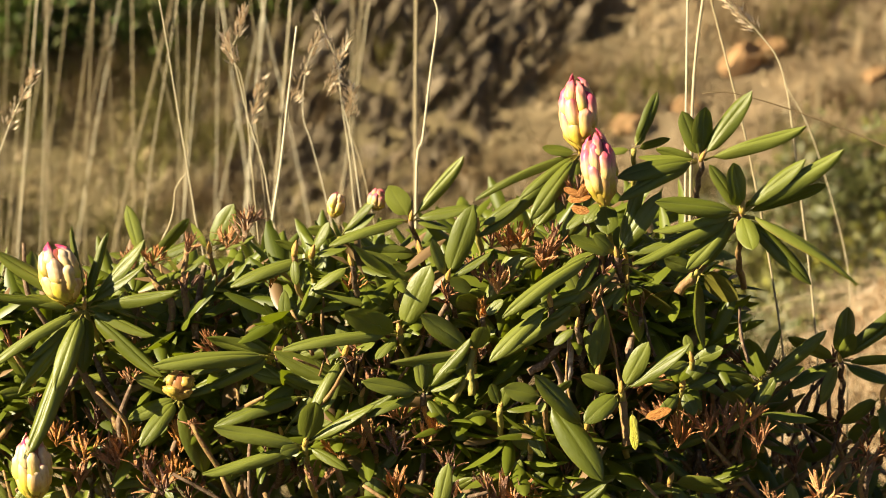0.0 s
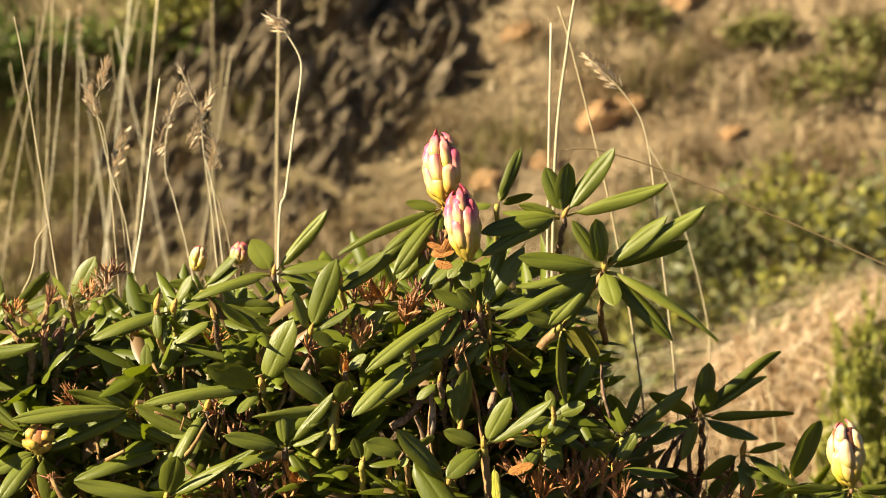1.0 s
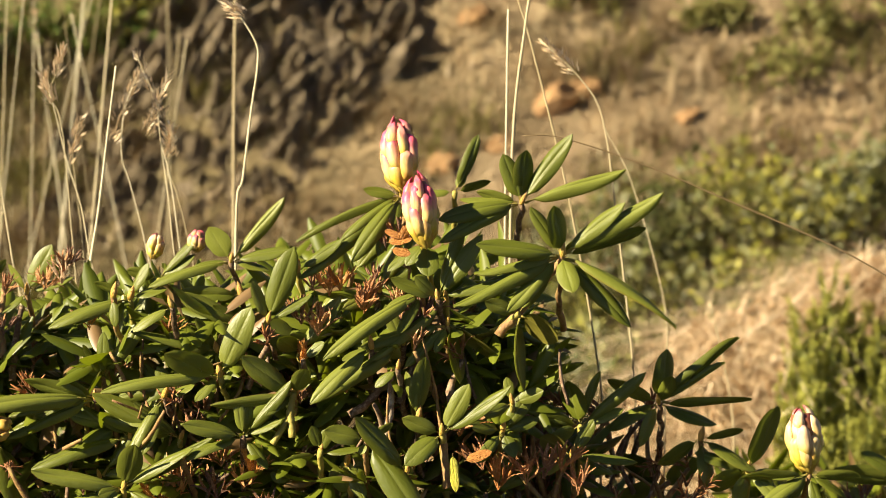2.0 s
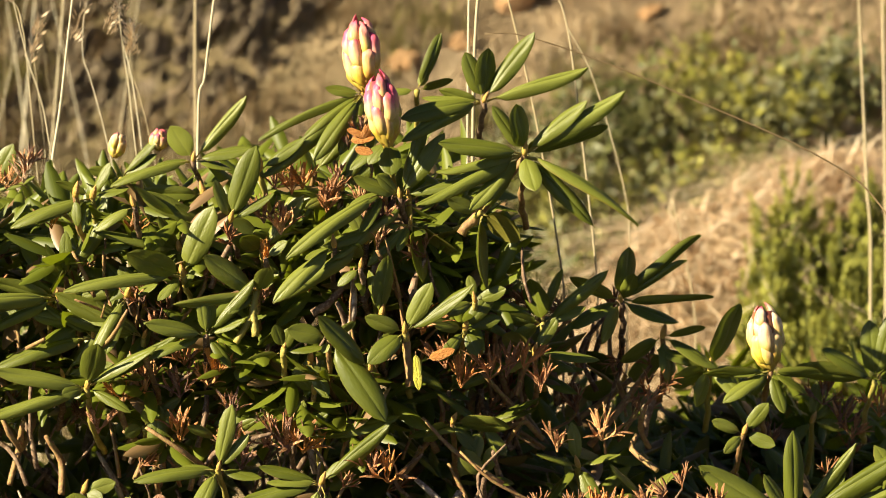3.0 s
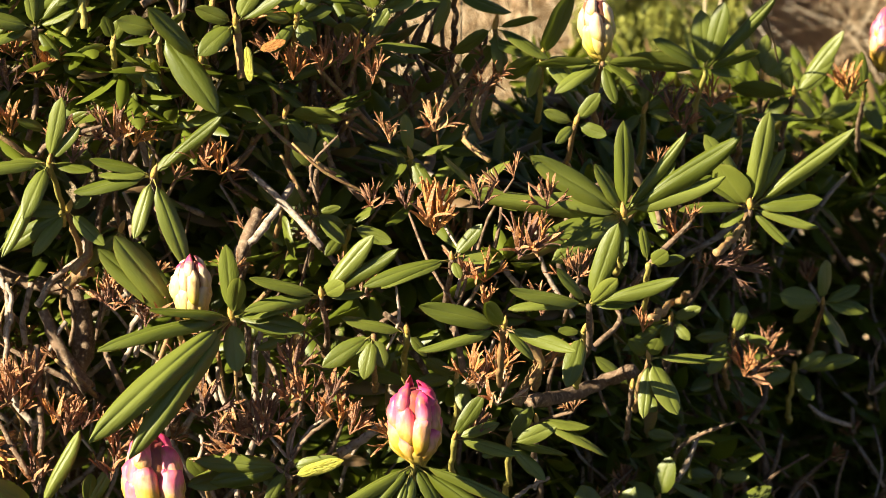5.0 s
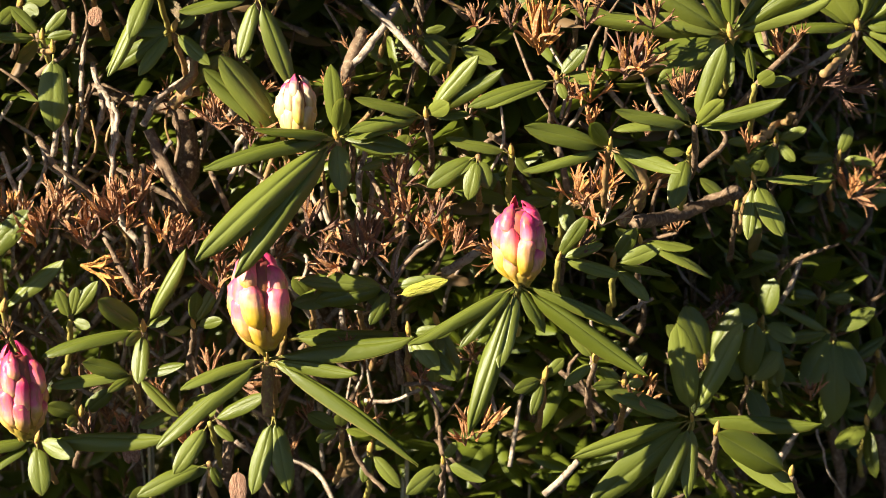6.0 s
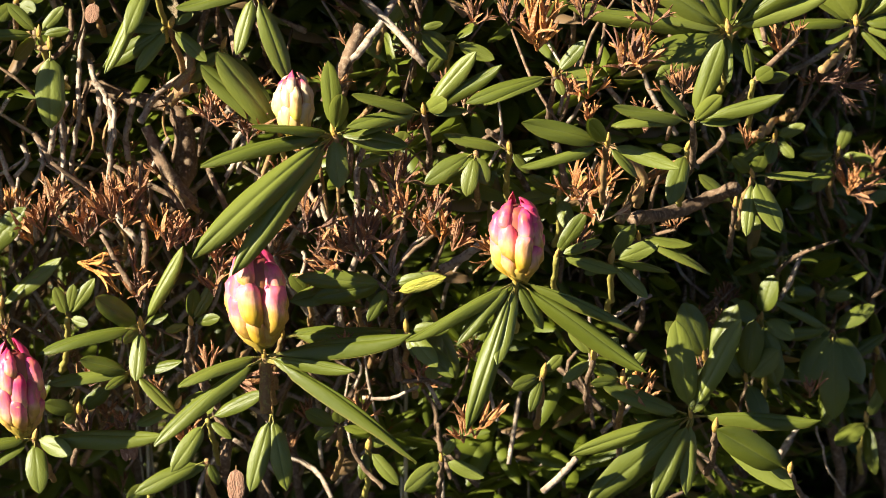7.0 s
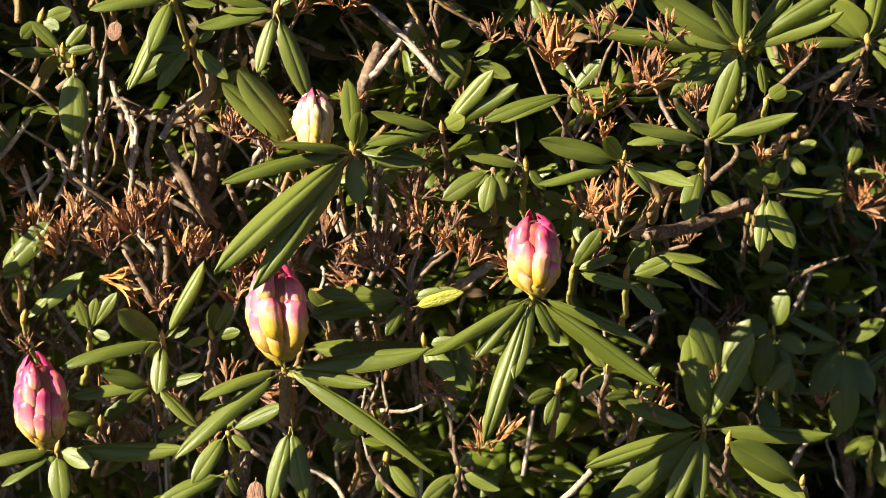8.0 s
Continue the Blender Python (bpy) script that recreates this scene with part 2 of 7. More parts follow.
def ground_height(x, y):
    rise = max(0.0, y - 5.3)
    z = 0.75 * min(rise, 6.0) + 0.42 * max(0.0, min(rise - 6.0, 30.0)) + 0.03 * max(0.0, rise - 36.0)
    soft = min(1.0, rise / 0.8)
    z = z * soft ** 0.6
    z += 0.10 * noise.noise((x * 0.8, y * 0.8, 3.1)) * min(1.0, rise + 0.2) + 0.035 * noise.noise((x * 3.1, y * 3.1, 7.7))
    if 4.0 < y < 6.4:
        up = min(1.0, (y - 4.0) / 0.9) if y < 5.1 else max(0.0, 1 - (y - 5.1) / 1.3)
        lump = 0.05 * noise.noise((x * 2.3, y * 2.3, 4.4)) + 0.03 * noise.noise((x * 6, y * 6, 2.2))
        z = max(z, bank_crest(x) * up + lump * up)
    if y < 0:
        z += 0.02 * y
    return z


def build_ground():
    xs = np.concatenate([-np.geomspace(400, 3.2, 14), np.arange(-3.0, 4.01, 0.09), np.geomspace(4.3, 400, 14)])
    ys = np.concatenate([-np.geomspace(300, 2.0, 10), np.arange(-1.6, 3.9, 0.3), np.arange(4.0, 9.6, 0.09), np.geomspace(9.9, 800, 18)])
    verts = [(x, y, ground_height(x, y)) for y in ys for x in xs]
    w = len(xs)
    faces = [(j * w + i, j * w + i + 1, (j + 1) * w + i + 1, (j + 1) * w + i) for j in range(len(ys) - 1) for i in range(w - 1)]
    m = Mat("dry_slope", 0.95, 0.1)
    vec = m.coords()
    col = m.ramp(m.noise(1.6, 6, vec), (0.30, (0.22, 0.155, 0.09)), (0.5, (0.36, 0.265, 0.16)), (0.72, (0.48, 0.37, 0.24)))
    col = m.mix(m.ramp(m.noise(5.5, 6, vec), (0.52, (0, 0, 0)), (0.66, (1, 1, 1))), col, (0.19, 0.145, 0.085))
    col = m.mix(m.ramp(m.noise(2.6, 4, vec), (0.62, (0, 0, 0)), (0.74, (1, 1, 1))), col, (0.17, 0.18, 0.06))
    xyz = m.n("SeparateXYZ")
    m.l(vec, xyz.inputs[0])
    wob = m.math("MULTIPLY", m.math("SUBTRACT", m.noise(1.3, 4, vec), 0.5), 1.4)
    # duller turf to the left of the slope
    left = m.n("MapRange", From_Min=0.9, From_Max=-0.1)
    m.l(m.math("ADD", xyz.outputs[0], wob), left.inputs[0])
    col = m.mix(m.math("MULTIPLY", left.outputs[0], 0.7), col, (0.15, 0.125, 0.055))
    # level ground coloured dark so that it throws less light onto the bush
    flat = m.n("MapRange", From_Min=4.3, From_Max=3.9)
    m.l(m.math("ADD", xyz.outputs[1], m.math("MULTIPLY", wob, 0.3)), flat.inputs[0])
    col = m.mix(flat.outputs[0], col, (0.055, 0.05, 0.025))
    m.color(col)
    m.bump(m.noise(14, 8, vec, 0.7), 0.9, 0.05)
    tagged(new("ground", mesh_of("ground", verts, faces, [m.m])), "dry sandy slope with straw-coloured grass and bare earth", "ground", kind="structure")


build_ground()


def on_slope(x, y):
    return Vector((x, y, ground_height(x, y)))


# ---- dry grass over the slope ----
def straw_material(name, a, b, c, island=True):
    m = Mat(name, 0.7, 0.2)
    rnd = m.n("NewGeometry").outputs["Random Per Island"] if island else m.n("ObjectInfo").outputs["Random"]
    col = m.ramp(rnd, (0.0, a), (0.6, b), (1.0, c))
    col = m.mix(m.math("MULTIPLY", m.noise(20, 3), 0.35), col, (0.30, 0.20, 0.10))
    m.color(col)
    m.thin(col, 0.2)
    return m.m


M_STRAW = straw_material("straw", (0.40, 0.29, 0.16), (0.56, 0.43, 0.27), (0.70, 0.57, 0.40))
M_MAT = straw_material("matted_straw", (0.58, 0.42, 0.26), (0.80, 0.64, 0.44), (0.90, 0.78, 0.60))
M_DULL = straw_material("dull_straw", (0.24, 0.19, 0.11), (0.36, 0.30, 0.18), (0.50, 0.43, 0.28))
M_TUSSOCK = straw_material("brown_straw", (0.14, 0.095, 0.05), (0.24, 0.17, 0.09), (0.34, 0.26, 0.15))
M_MOSS = straw_material("dull_green_grass", (0.10, 0.11, 0.025), (0.17, 0.17, 0.045), (0.28, 0.25, 0.08))
M_STALK = straw_material("stalk", (0.52, 0.43, 0.26), (0.66, 0.58, 0.39), (0.80, 0.74, 0.55), False)


def blades(name, label, spots, length, width, lean, mat, seed):
    """One mesh of many thin grass blades, each bent over in three steps."""
    rng = random.Random(seed)
    verts, faces = [], []
    for p in spots:
        ln = length * rng.uniform(0.5, 1.3)
        az = rng.uniform(0, 2 * math.pi)
        d = Vector((math.cos(az), math.sin(az) - 0.35, 0))
        side = d.cross(Vector((0, 0, 1))).normalized() if d.length > 0.05 else Vector((1, 0, 0))
        le = lean * rng.uniform(0.3, 1.6)
        w = width * rng.uniform(0.6, 1.5)
        s = len(verts)
        for k in range(4):
            t = k / 3
            c = p + d * (ln * le * t * t) + Vector((0, 0, ln * (t - 0.35 * le * t * t)))
            verts += [c - side * w * (1 - 0.8 * t), c + side * w * (1 - 0.8 * t)]
        for k in range(3):
            a = s + 2 * k
            faces.append((a, a + 1, a + 3, a + 2))
    ob = new(name, mesh_of(name, verts, faces, [mat]))
    return tagged(ob, label, "grass", kind="stuff")


def straw_cover(x, y):
    """How thick the pale straw stands: on the open right of the slope, thin on the rock."""
    return 0.25 + 0.75 * max(0.0, min(1.0, (x - 0.15 + 0.9 * (7.3 - y)) / 0.7)) * (0.45 + 0.9 * max(0, 0.5 + noise.noise((x * 2.2, y * 2.2, 1.0))))


rng = random.Random(5)
spots, dull = [], []
while len(spots) < 9000:
    x, y = rng.uniform(-1.6, 2.6), rng.uniform(5.5, 8.3)
    if rng.random() < straw_cover(x, y) * (0.6 if y < 6.8 else 0.3):
        spots.append(on_slope(x, y))
    elif len(dull) < 9000:
        dull.append(on_slope(x, y))
while len(spots) < 11500:
    x, y = rng.uniform(0.1, 1.7), rng.uniform(5.45, 6.5)
    spots.append(on_slope(x, y))
    dull.append(on_slope(x + 0.06, y + 0.03))
blades("dry_grass", "pale straw-coloured dry grass over the slope", spots, 0.10, 0.0024, 1.7, M_STRAW, 6)
blades("withered_grass", "dull brown withered grass on the stony slope", dull, 0.09, 0.0024, 1.4, M_DULL, 7)
# the bank before the slope is matted with long pale straw
spots = []
while len(spots) < 15000:
    x, y = rng.uniform(0.36, 2.0), rng.uniform(4.05, 5.25)
    shaded_out = min((x - a) ** 2 + (y - b) ** 2 for a, b in ((0.96, 4.60), (0.90, 4.56), (0.92, 4.46), (1.03, 4.66), (1.08, 4.62), (1.02, 4.48), (1.16, 4.64), (1.10, 4.48), (1.24, 4.66), (0.95, 4.36), (1.05, 4.36))) < 0.07 ** 2
    if not shaded_out and rng.random() < 0.55 + 0.8 * noise.noise((x * 4, y * 4, 9.0)):
        spots.append(on_slope(x, y))
blades("matted_straw", "long pale straw matted over the bank", spots, 0.085, 0.0024, 2.6, M_MAT, 8)


# low tussocks, browner and greener than the straw
rng = random.Random(15)
brown, green = [], []
for k in range(170):
    cx, cy = rng.uniform(-1.3, 2.3), rng.uniform(5.9, 8.2)
    for q in range(rng.randint(40, 110)):
        (green if k % 3 == 0 else brown).append(on_slope(cx + rng.gauss(0, 0.045), cy + rng.gauss(0, 0.04)))
# a greener, thicker turf on the left of the slope
for k in range(110):
    cx, cy = rng.uniform(-1.6, -0.45), rng.uniform(6.0, 7.3)
    for q in range(rng.randint(40, 90)):
        (brown if k % 4 == 0 else green).append(on_slope(cx + rng.gauss(0, 0.05), cy + rng.gauss(0, 0.05)))
blades("brown_tussock", "brown withered tussocks of grass on the slope", brown, 0.09, 0.0026, 1.2, M_TUSSOCK, 16)
blades("green_tussock", "dull green tussocks of grass on the slope", green, 0.08, 0.0028, 1.0, M_MOSS, 17)


# ---- rock outcrop ----
def rock_mesh(seed, size):
    bm = bmesh.new()
    bmesh.ops.create_icosphere(bm, subdivisions=2, radius=1)
    off = Vector((seed * 3.7, seed * 1.3, 0))
    rng = random.Random(seed)
    cuts = [(Vector((rng.gauss(0, 1), rng.gauss(0, 1), rng.gauss(0, 1))).normalized(), rng.uniform(0.5, 0.85)) for _ in range(9)]
    for v in bm.verts:
        for n, d in cuts:
            over = v.co.dot(n) - d
            if over > 0:
                v.co -= n * over * 0.9
        v.co *= 1 + 0.36 * noise.noise(v.co * 1.6 + off) + 0.22 * noise.noise(v.co * 4 + off) + 0.10 * noise.noise(v.co * 11 + off)
        v.co = Vector((v.co.x * size[0], v.co.y * size[1], v.co.z * size[2]))
    me = bpy.data.meshes.new("rock")
    bm.to_mesh(me)
    bm.free()
    me.materials.append(M_ROCK)
    return me


def rock_material():
    m = Mat("brown_rock", 0.85, 0.2)
    mp = m.n("Mapping", Scale=(3.0, 2.0, 0.55))
    m.l(m.coords(), mp.inputs["Vector"])
    vec = mp.outputs[0]
    col = m.ramp(m.noise(5, 8, vec, 0.65), (0.3, (0.12, 0.09, 0.055)), (0.5, (0.20, 0.155, 0.10)), (0.68, (0.30, 0.235, 0.165)))
    col = m.mix(m.ramp(m.noise(11, 6, vec), (0.52, (0, 0, 0)), (0.68, (1, 1, 1))), col, (0.34, 0.27, 0.19))
    m.color(col)
    m.bump(m.noise(16, 10, vec, 0.75), 1.0, 0.03)
    return m.m


M_ROCK = rock_material()
outcrop = thing("rock_outcrop", "dark brown weathered rock outcrop in steep leaning slabs", "rock", on_slope(0.0, 7.1))
rng = random.Random(21)
# all slabs lean the same way, up the slope and to the right
lean, face = Vector((0.39, 0.736, 0.552)).normalized(), Vector((0, -0.6, 0.8))
grain = Matrix((face.cross(lean), face, lean)).transposed().to_4x4()
for k in range(330):
    v = rng.random()
    low, high = -0.62 + 0.30 * v, -0.02 + 0.56 * v
    x, y = low + (high - low) * rng.random(), 6.62 + 0.95 * v
    big = k % 6 == 0 and v > 0.55
    long = rng.uniform(0.12, 0.22) if big else rng.uniform(0.03, 0.07 + 0.05 * v)
    thick = rng.uniform(0.02, 0.04) if big else rng.uniform(0.012, 0.026)
    me = rock_mesh(k + 1, (thick, rng.uniform(0.03, 0.05 + 0.06 * v), long))
    p = on_slope(x, y) - outcrop.location + face * rng.uniform(-0.03, 0.02 * v)
    part("rock_slab", me, outcrop, "", Matrix.Translation(p) @ grain @ pose(0, 0, 0, rng.gauss(0, 9), rng.gauss(0, 11), rng.gauss(0, 22)))
for k, (x, y, s) in enumerate(((0.75, 7.16, 0.06), (0.83, 7.19, 0.04), (1.02, 7.55, 0.05), (0.56, 7.40, 0.04), (1.25, 7.45, 0.035), (1.42, 7.6, 0.05), (0.6, 7.0, 0.035), (1.1, 7.12, 0.03), (0.45, 6.9, 0.04), (1.56, 6.86, 0.06), (1.64, 6.82, 0.045))):
    M = rough_material("ochre_stone", (0.24, 0.14, 0.07), (0.42, 0.25, 0.12), 9, 0.9)
    me = rock_mesh(90 + k, (s * 1.5, s, s * 0.8))
    me.materials.clear()
    me.materials.append(M)
    tagged(new("stone", me), "ochre stone half sunk in the dry slope", "stone", "loose stones on the slope").matrix_basis = Matrix.Translation(on_slope(x, y)) @ pose(0, 0, 0, 20, -25, 10)


# ---- low green shrubs on the slope ----
def shrub(name, label, at, size, n, mats, seed, leaf=0.02):
    """A twiggy low shrub: a few stems and many small narrow leaves in uneven tufts."""
    rng = random.Random(seed)
    ob = thing(name, label, "shrub", at, "green shrubs on the slope")
    tufts = []
    for k in range(max(10, n // 90)):
        d = Vector((rng.gauss(0, 1), rng.gauss(0, 1), abs(rng.gauss(0, 1)) * 1.1)).normalized() * rng.uniform(0.35, 1.0)
        tufts.append(Vector((d.x * size[0], d.y * size[1], d.z * size[2])))
    for k, mat in enumerate(mats):
        verts, faces = [], []
        for q in range(n // len(mats)):
            c = tufts[(q * len(mats) + k) % len(tufts)]
            r = min(size) * 0.36
            p = c + Vector((rng.gauss(0, r), rng.gauss(0, r), rng.gauss(0, r * 1.2)))
            ax = Vector((rng.gauss(0, 0.7), rng.gauss(0, 0.7) - 0.2, rng.uniform(0.1, 1.2))).normalized()
            sd = ax.cross(Vector((rng.gauss(0, 1), rng.gauss(0, 1), rng.gauss(0, 1)))).normalized()
            ln, w = leaf * rng.uniform(0.6, 1.6), leaf * 0.22 * rng.uniform(0.7, 1.4)
            s = len(verts)
            verts += [p, p + ax * ln * 0.5 + sd * w, p + ax * ln, p + ax * ln * 0.5 - sd * w]
            faces.append((s, s + 1, s + 2, s + 3))
        part("foliage", mesh_of("foliage", verts, faces, [mat], smooth=False), ob)
    for k in range(7):
        t = tufts[k]
        part("stem", branch_mesh([(0, 0, -0.02), t * 0.45 + Vector((0, 0, 0.02)), t], 0.006, 0.002, M_BARK, True, k, 6), ob)
    return ob


def juniper(at, size, plumes, seed, leafage):
    """A low juniper: many upright plumes of short needles, pale at the tips, on a few brown stems."""
    rng = random.Random(seed)
    ob = thing("juniper", "low yellow-green juniper with upright feathery plumes on the straw bank", "shrub", at, "junipers on the straw bank")
    sets = [([], []) for _ in leafage]
    tips = []
    for k in range(plumes):
        az, out = rng.uniform(0, 2 * math.pi), math.sqrt(rng.random())
        h = rng.uniform(0.15, 1.0) * (1 - 0.45 * out * out) * (1 + 0.25 * noise.noise((az * 1.3, out * 3, seed)))
        top = Vector((math.cos(az) * out * size[0], math.sin(az) * out * size[1], h * size[2]))
        d = Vector((math.cos(az) * out * 0.7 + rng.gauss(0, 0.2), math.sin(az) * out * 0.7 + rng.gauss(0, 0.2), 1.0)).normalized()
        ln = rng.uniform(0.03, 0.065)
        tips.append(top)
        side = d.orthogonal().normalized()
        for q in range(60):
            t = rng.random() ** 0.8
            c = top - d * ln * (1 - t)
            rad = Matrix.Rotation(rng.uniform(0, 2 * math.pi), 3, d) @ side
            ax = (d * rng.uniform(0.5, 1.3) + rad).normalized()
            sd = ax.cross(d).normalized()
            nl, w = rng.uniform(0.007, 0.014) * (1.25 - 0.7 * t), rng.uniform(0.0012, 0.0022)
            v, f = sets[min(len(sets) - 1, int(len(sets) * (t * 0.75 + 0.4 * rng.random())))]
            s = len(v)
            v += [c, c + ax * nl * 0.5 + sd * w, c + ax * nl, c + ax * nl * 0.5 - sd * w]
            f.append((s, s + 1, s + 2, s + 3))
    for (v, f), mat in zip(sets, leafage):
        part("foliage", mesh_of("foliage", v, f, [mat], smooth=False), ob)
    for k in range(5):
        t = tips[k]
        part("stem", branch_mesh([(0, 0, -0.02), t * 0.4 + Vector((0, 0, 0.01)), t * 0.85], 0.005, 0.0015, M_BARK, True, k, 5), ob)
    return ob


def foliage_material(name, a, b):
    m = Mat(name, 0.6, 0.3)
    col = m.mix(m.n("NewGeometry").outputs["Random Per Island"], a, b)
    m.color(m.mix(m.math("MULTIPLY", m.noise(9, 3), 0.4), col, (a[0] * 0.5, a[1] * 0.5, a[2] * 0.5)))
    m.thin(col, 0.2)
    return m.m


M_SAGE = foliage_material("grey_green_foliage", (0.16, 0.17, 0.08), (0.32, 0.32, 0.20))
M_OLIVE = foliage_material("yellow_green_foliage", (0.20, 0.20, 0.03), (0.42, 0.38, 0.07))
M_DEEP = foliage_material("deep_green_foliage", (0.07, 0.08, 0.022), (0.14, 0.145, 0.042))
M_HERB = foliage_material("mid_green_foliage", (0.13, 0.135, 0.035), (0.26, 0.24, 0.08))
M_FRESH = foliage_material("fresh_green_foliage", (0.07, 0.13, 0.02), (0.16, 0.22, 0.035))
for k, (x, y, sx, sy, sz, n, mats) in enumerate((
        (0.52, 5.00, 0.10, 0.08, 0.15, 3600, (M_HERB, M_DEEP, M_OLIVE, M_DEEP)),
        (0.62, 5.06, 0.10, 0.08, 0.13, 3600, (M_HERB, M_DEEP, M_SAGE)),
        (0.50, 6.00, 0.12, 0.10, 0.09, 900, (M_HERB, M_SAGE, M_DEEP)),
        (0.68, 6.05, 0.13, 0.10, 0.10, 900, (M_HERB, M_OLIVE, M_SAGE)),
        (0.88, 6.10, 0.13, 0.10, 0.09, 800, (M_SAGE, M_HERB, M_DEEP)),
        (1.06, 6.16, 0.13, 0.10, 0.08, 700, (M_HERB, M_SAGE)),
        (0.64, 6.26, 0.15, 0.12, 0.14, 1100, (M_HERB, M_DEEP, M_OLIVE)),
        (0.82, 6.36, 0.16, 0.12, 0.14, 1100, (M_DEEP, M_HERB, M_OLIVE)),
        (1.00, 6.44, 0.17, 0.12, 0.14, 1100, (M_HERB, M_DEEP, M_SAGE, M_OLIVE)),
        (1.18, 6.50, 0.17, 0.12, 0.13, 1100, (M_DEEP, M_OLIVE, M_HERB)),
        (0.74, 6.50, 0.16, 0.12, 0.14, 1300, (M_HERB, M_DEEP, M_SAGE)),
        (0.92, 6.66, 0.18, 0.12, 0.15, 1300, (M_DEEP, M_SAGE, M_HERB, M_DEEP)),
        (1.10, 6.78, 0.20, 0.14, 0.15, 1500, (M_DEEP, M_HERB, M_OLIVE, M_DEEP)),
        (1.30, 6.72, 0.18, 0.14, 0.14, 1300, (M_HERB, M_SAGE, M_OLIVE)),
        (1.48, 6.84, 0.16, 0.14, 0.11, 1500, (M_SAGE, M_HERB, M_DEEP)),
        (1.40, 7.24, 0.32, 0.22, 0.06, 500, (M_HERB,)),
        (1.72, 7.36, 0.34, 0.22, 0.06, 700, (M_HERB,)),
        (1.20, 7.42, 0.14, 0.12, 0.05, 500, (M_HERB,)),
        (0.86, 7.46, 0.12, 0.10, 0.05, 420, (M_HERB,)),
        (-1.12, 7.20, 0.20, 0.15, 0.22, 4200, (M_FRESH, M_DEEP)),
        (-0.80, 7.25, 0.12, 0.14, 0.16, 2000, (M_FRESH, M_DEEP)),
        (-0.50, 7.36, 0.18, 0.12, 0.09, 1400, (M_HERB, M_FRESH)),
        (-0.32, 7.50, 0.18, 0.12, 0.10, 2200, (M_OLIVE, M_HERB)),
)):
    p = on_slope(x, y)
    p.z -= 0.02
    shrub("green_shrub", "small-leaved %s shrub on the dry slope" % ("grey-green" if M_SAGE in mats[:1] else "yellow-green"), p, (sx, sy, sz), n, mats, 40 + k, 0.02 if y < 5 else 0.028)

M_TIP = foliage_material("juniper_tips", (0.31, 0.325, 0.055), (0.54, 0.52, 0.13))
M_NEEDLE = foliage_material("juniper_needles", (0.16, 0.185, 0.045), (0.30, 0.32, 0.11))
for k, (x, y, sx, sy, top, n) in enumerate((
        (0.96, 4.60, 0.070, 0.06, 1.132, 420),
        (0.90, 4.56, 0.055, 0.06, 1.079, 300),
        (0.92, 4.46, 0.090, 0.06, 1.025, 420),
        (1.03, 4.66, 0.050, 0.06, 1.050, 260),
        (1.08, 4.62, 0.060, 0.06, 1.142, 420),
        (1.02, 4.48, 0.080, 0.06, 1.042, 420),
        (1.10, 4.48, 0.060, 0.06, 1.003, 420),
        (0.95, 4.36, 0.110, 0.06, 0.964, 420),
        (1.05, 4.36, 0.080, 0.06, 0.945, 420),
)):
    p = on_slope(x, y)
    p.z -= 0.01
    juniper(p, (sx, sy, top - p.z), n * 3 // 2, 80 + k, (M_DEEP, M_NEEDLE, M_TIP, M_TIP))


# ---- the rhododendron ----
bush = thing("rhododendron_bush", "rhododendron bush with leathery leaves, swelling pink buds and old seed heads", "shrub", (0.15, 2.6, 0.0))
BUSH_AT = Vector(bush.location)
count = [0]


def local(p):
    return Vector(p) - BUSH_AT


def skyline(x):
    """Height of the bush's upper outline over x."""
    line = ((-1.2, 1.15), (-0.5, 1.26), (-0.33, 1.27), (-0.18, 1.29), (-0.04, 1.31), (0.06, 1.30), (0.15, 1.33), (0.24, 1.30), (0.27, 1.15), (0.34, 1.11),
            (0.40, 1.04), (0.50, 1.01), (0.56, 1.06), (0.7, 1.02), (0.9, 1.02), (1.4, 0.86))
    for (a, za), (b, zb) in zip(line, line[1:]):
        if a <= x <= b:
            return za + (zb - za) * (x - a) / (b - a)
    return 0.8


DEAD_MESHES = {}
for key, mat in (("brown", M_DEAD), ("rust", M_RUST), ("yellow", M_YELLOW)):
    v, f, i, uv = LEAF_KINDS[7 if key != "yellow" else 1]
    DEAD_MESHES[key] = mesh_of("withered_leaf", v, f, [mat, mat, M_TWIG], i, uv)


def dead_leaf(at, angle, length, tilt, roll, width, key):
    """A single withered leaf that still hangs in the bush; sizes in cm."""
    axis, normal = leaf_frame(angle, tilt, roll)
    return part("withered_leaf", DEAD_MESHES[key], bush, {"brown": "withered pinkish-brown leaf", "rust": "rust-brown withered leaf", "yellow": "yellowing leaf"}[key],
                leaf_pose(local(at), axis, normal, length * 0.01, width * 0.01))


_v, _f, _u = tube([(0, 0, -0.1), (0, 0, 0.15), (0, 0, 0.45), (0.02, 0, 0.75), (0.03, 0, 1.0)], [0.16, 0.22, 0.22, 0.13, 0.02], 8)
LEAF_BUD = mesh_of("leaf_bud", _v, _f, [M_SCALE], uvs=_u)


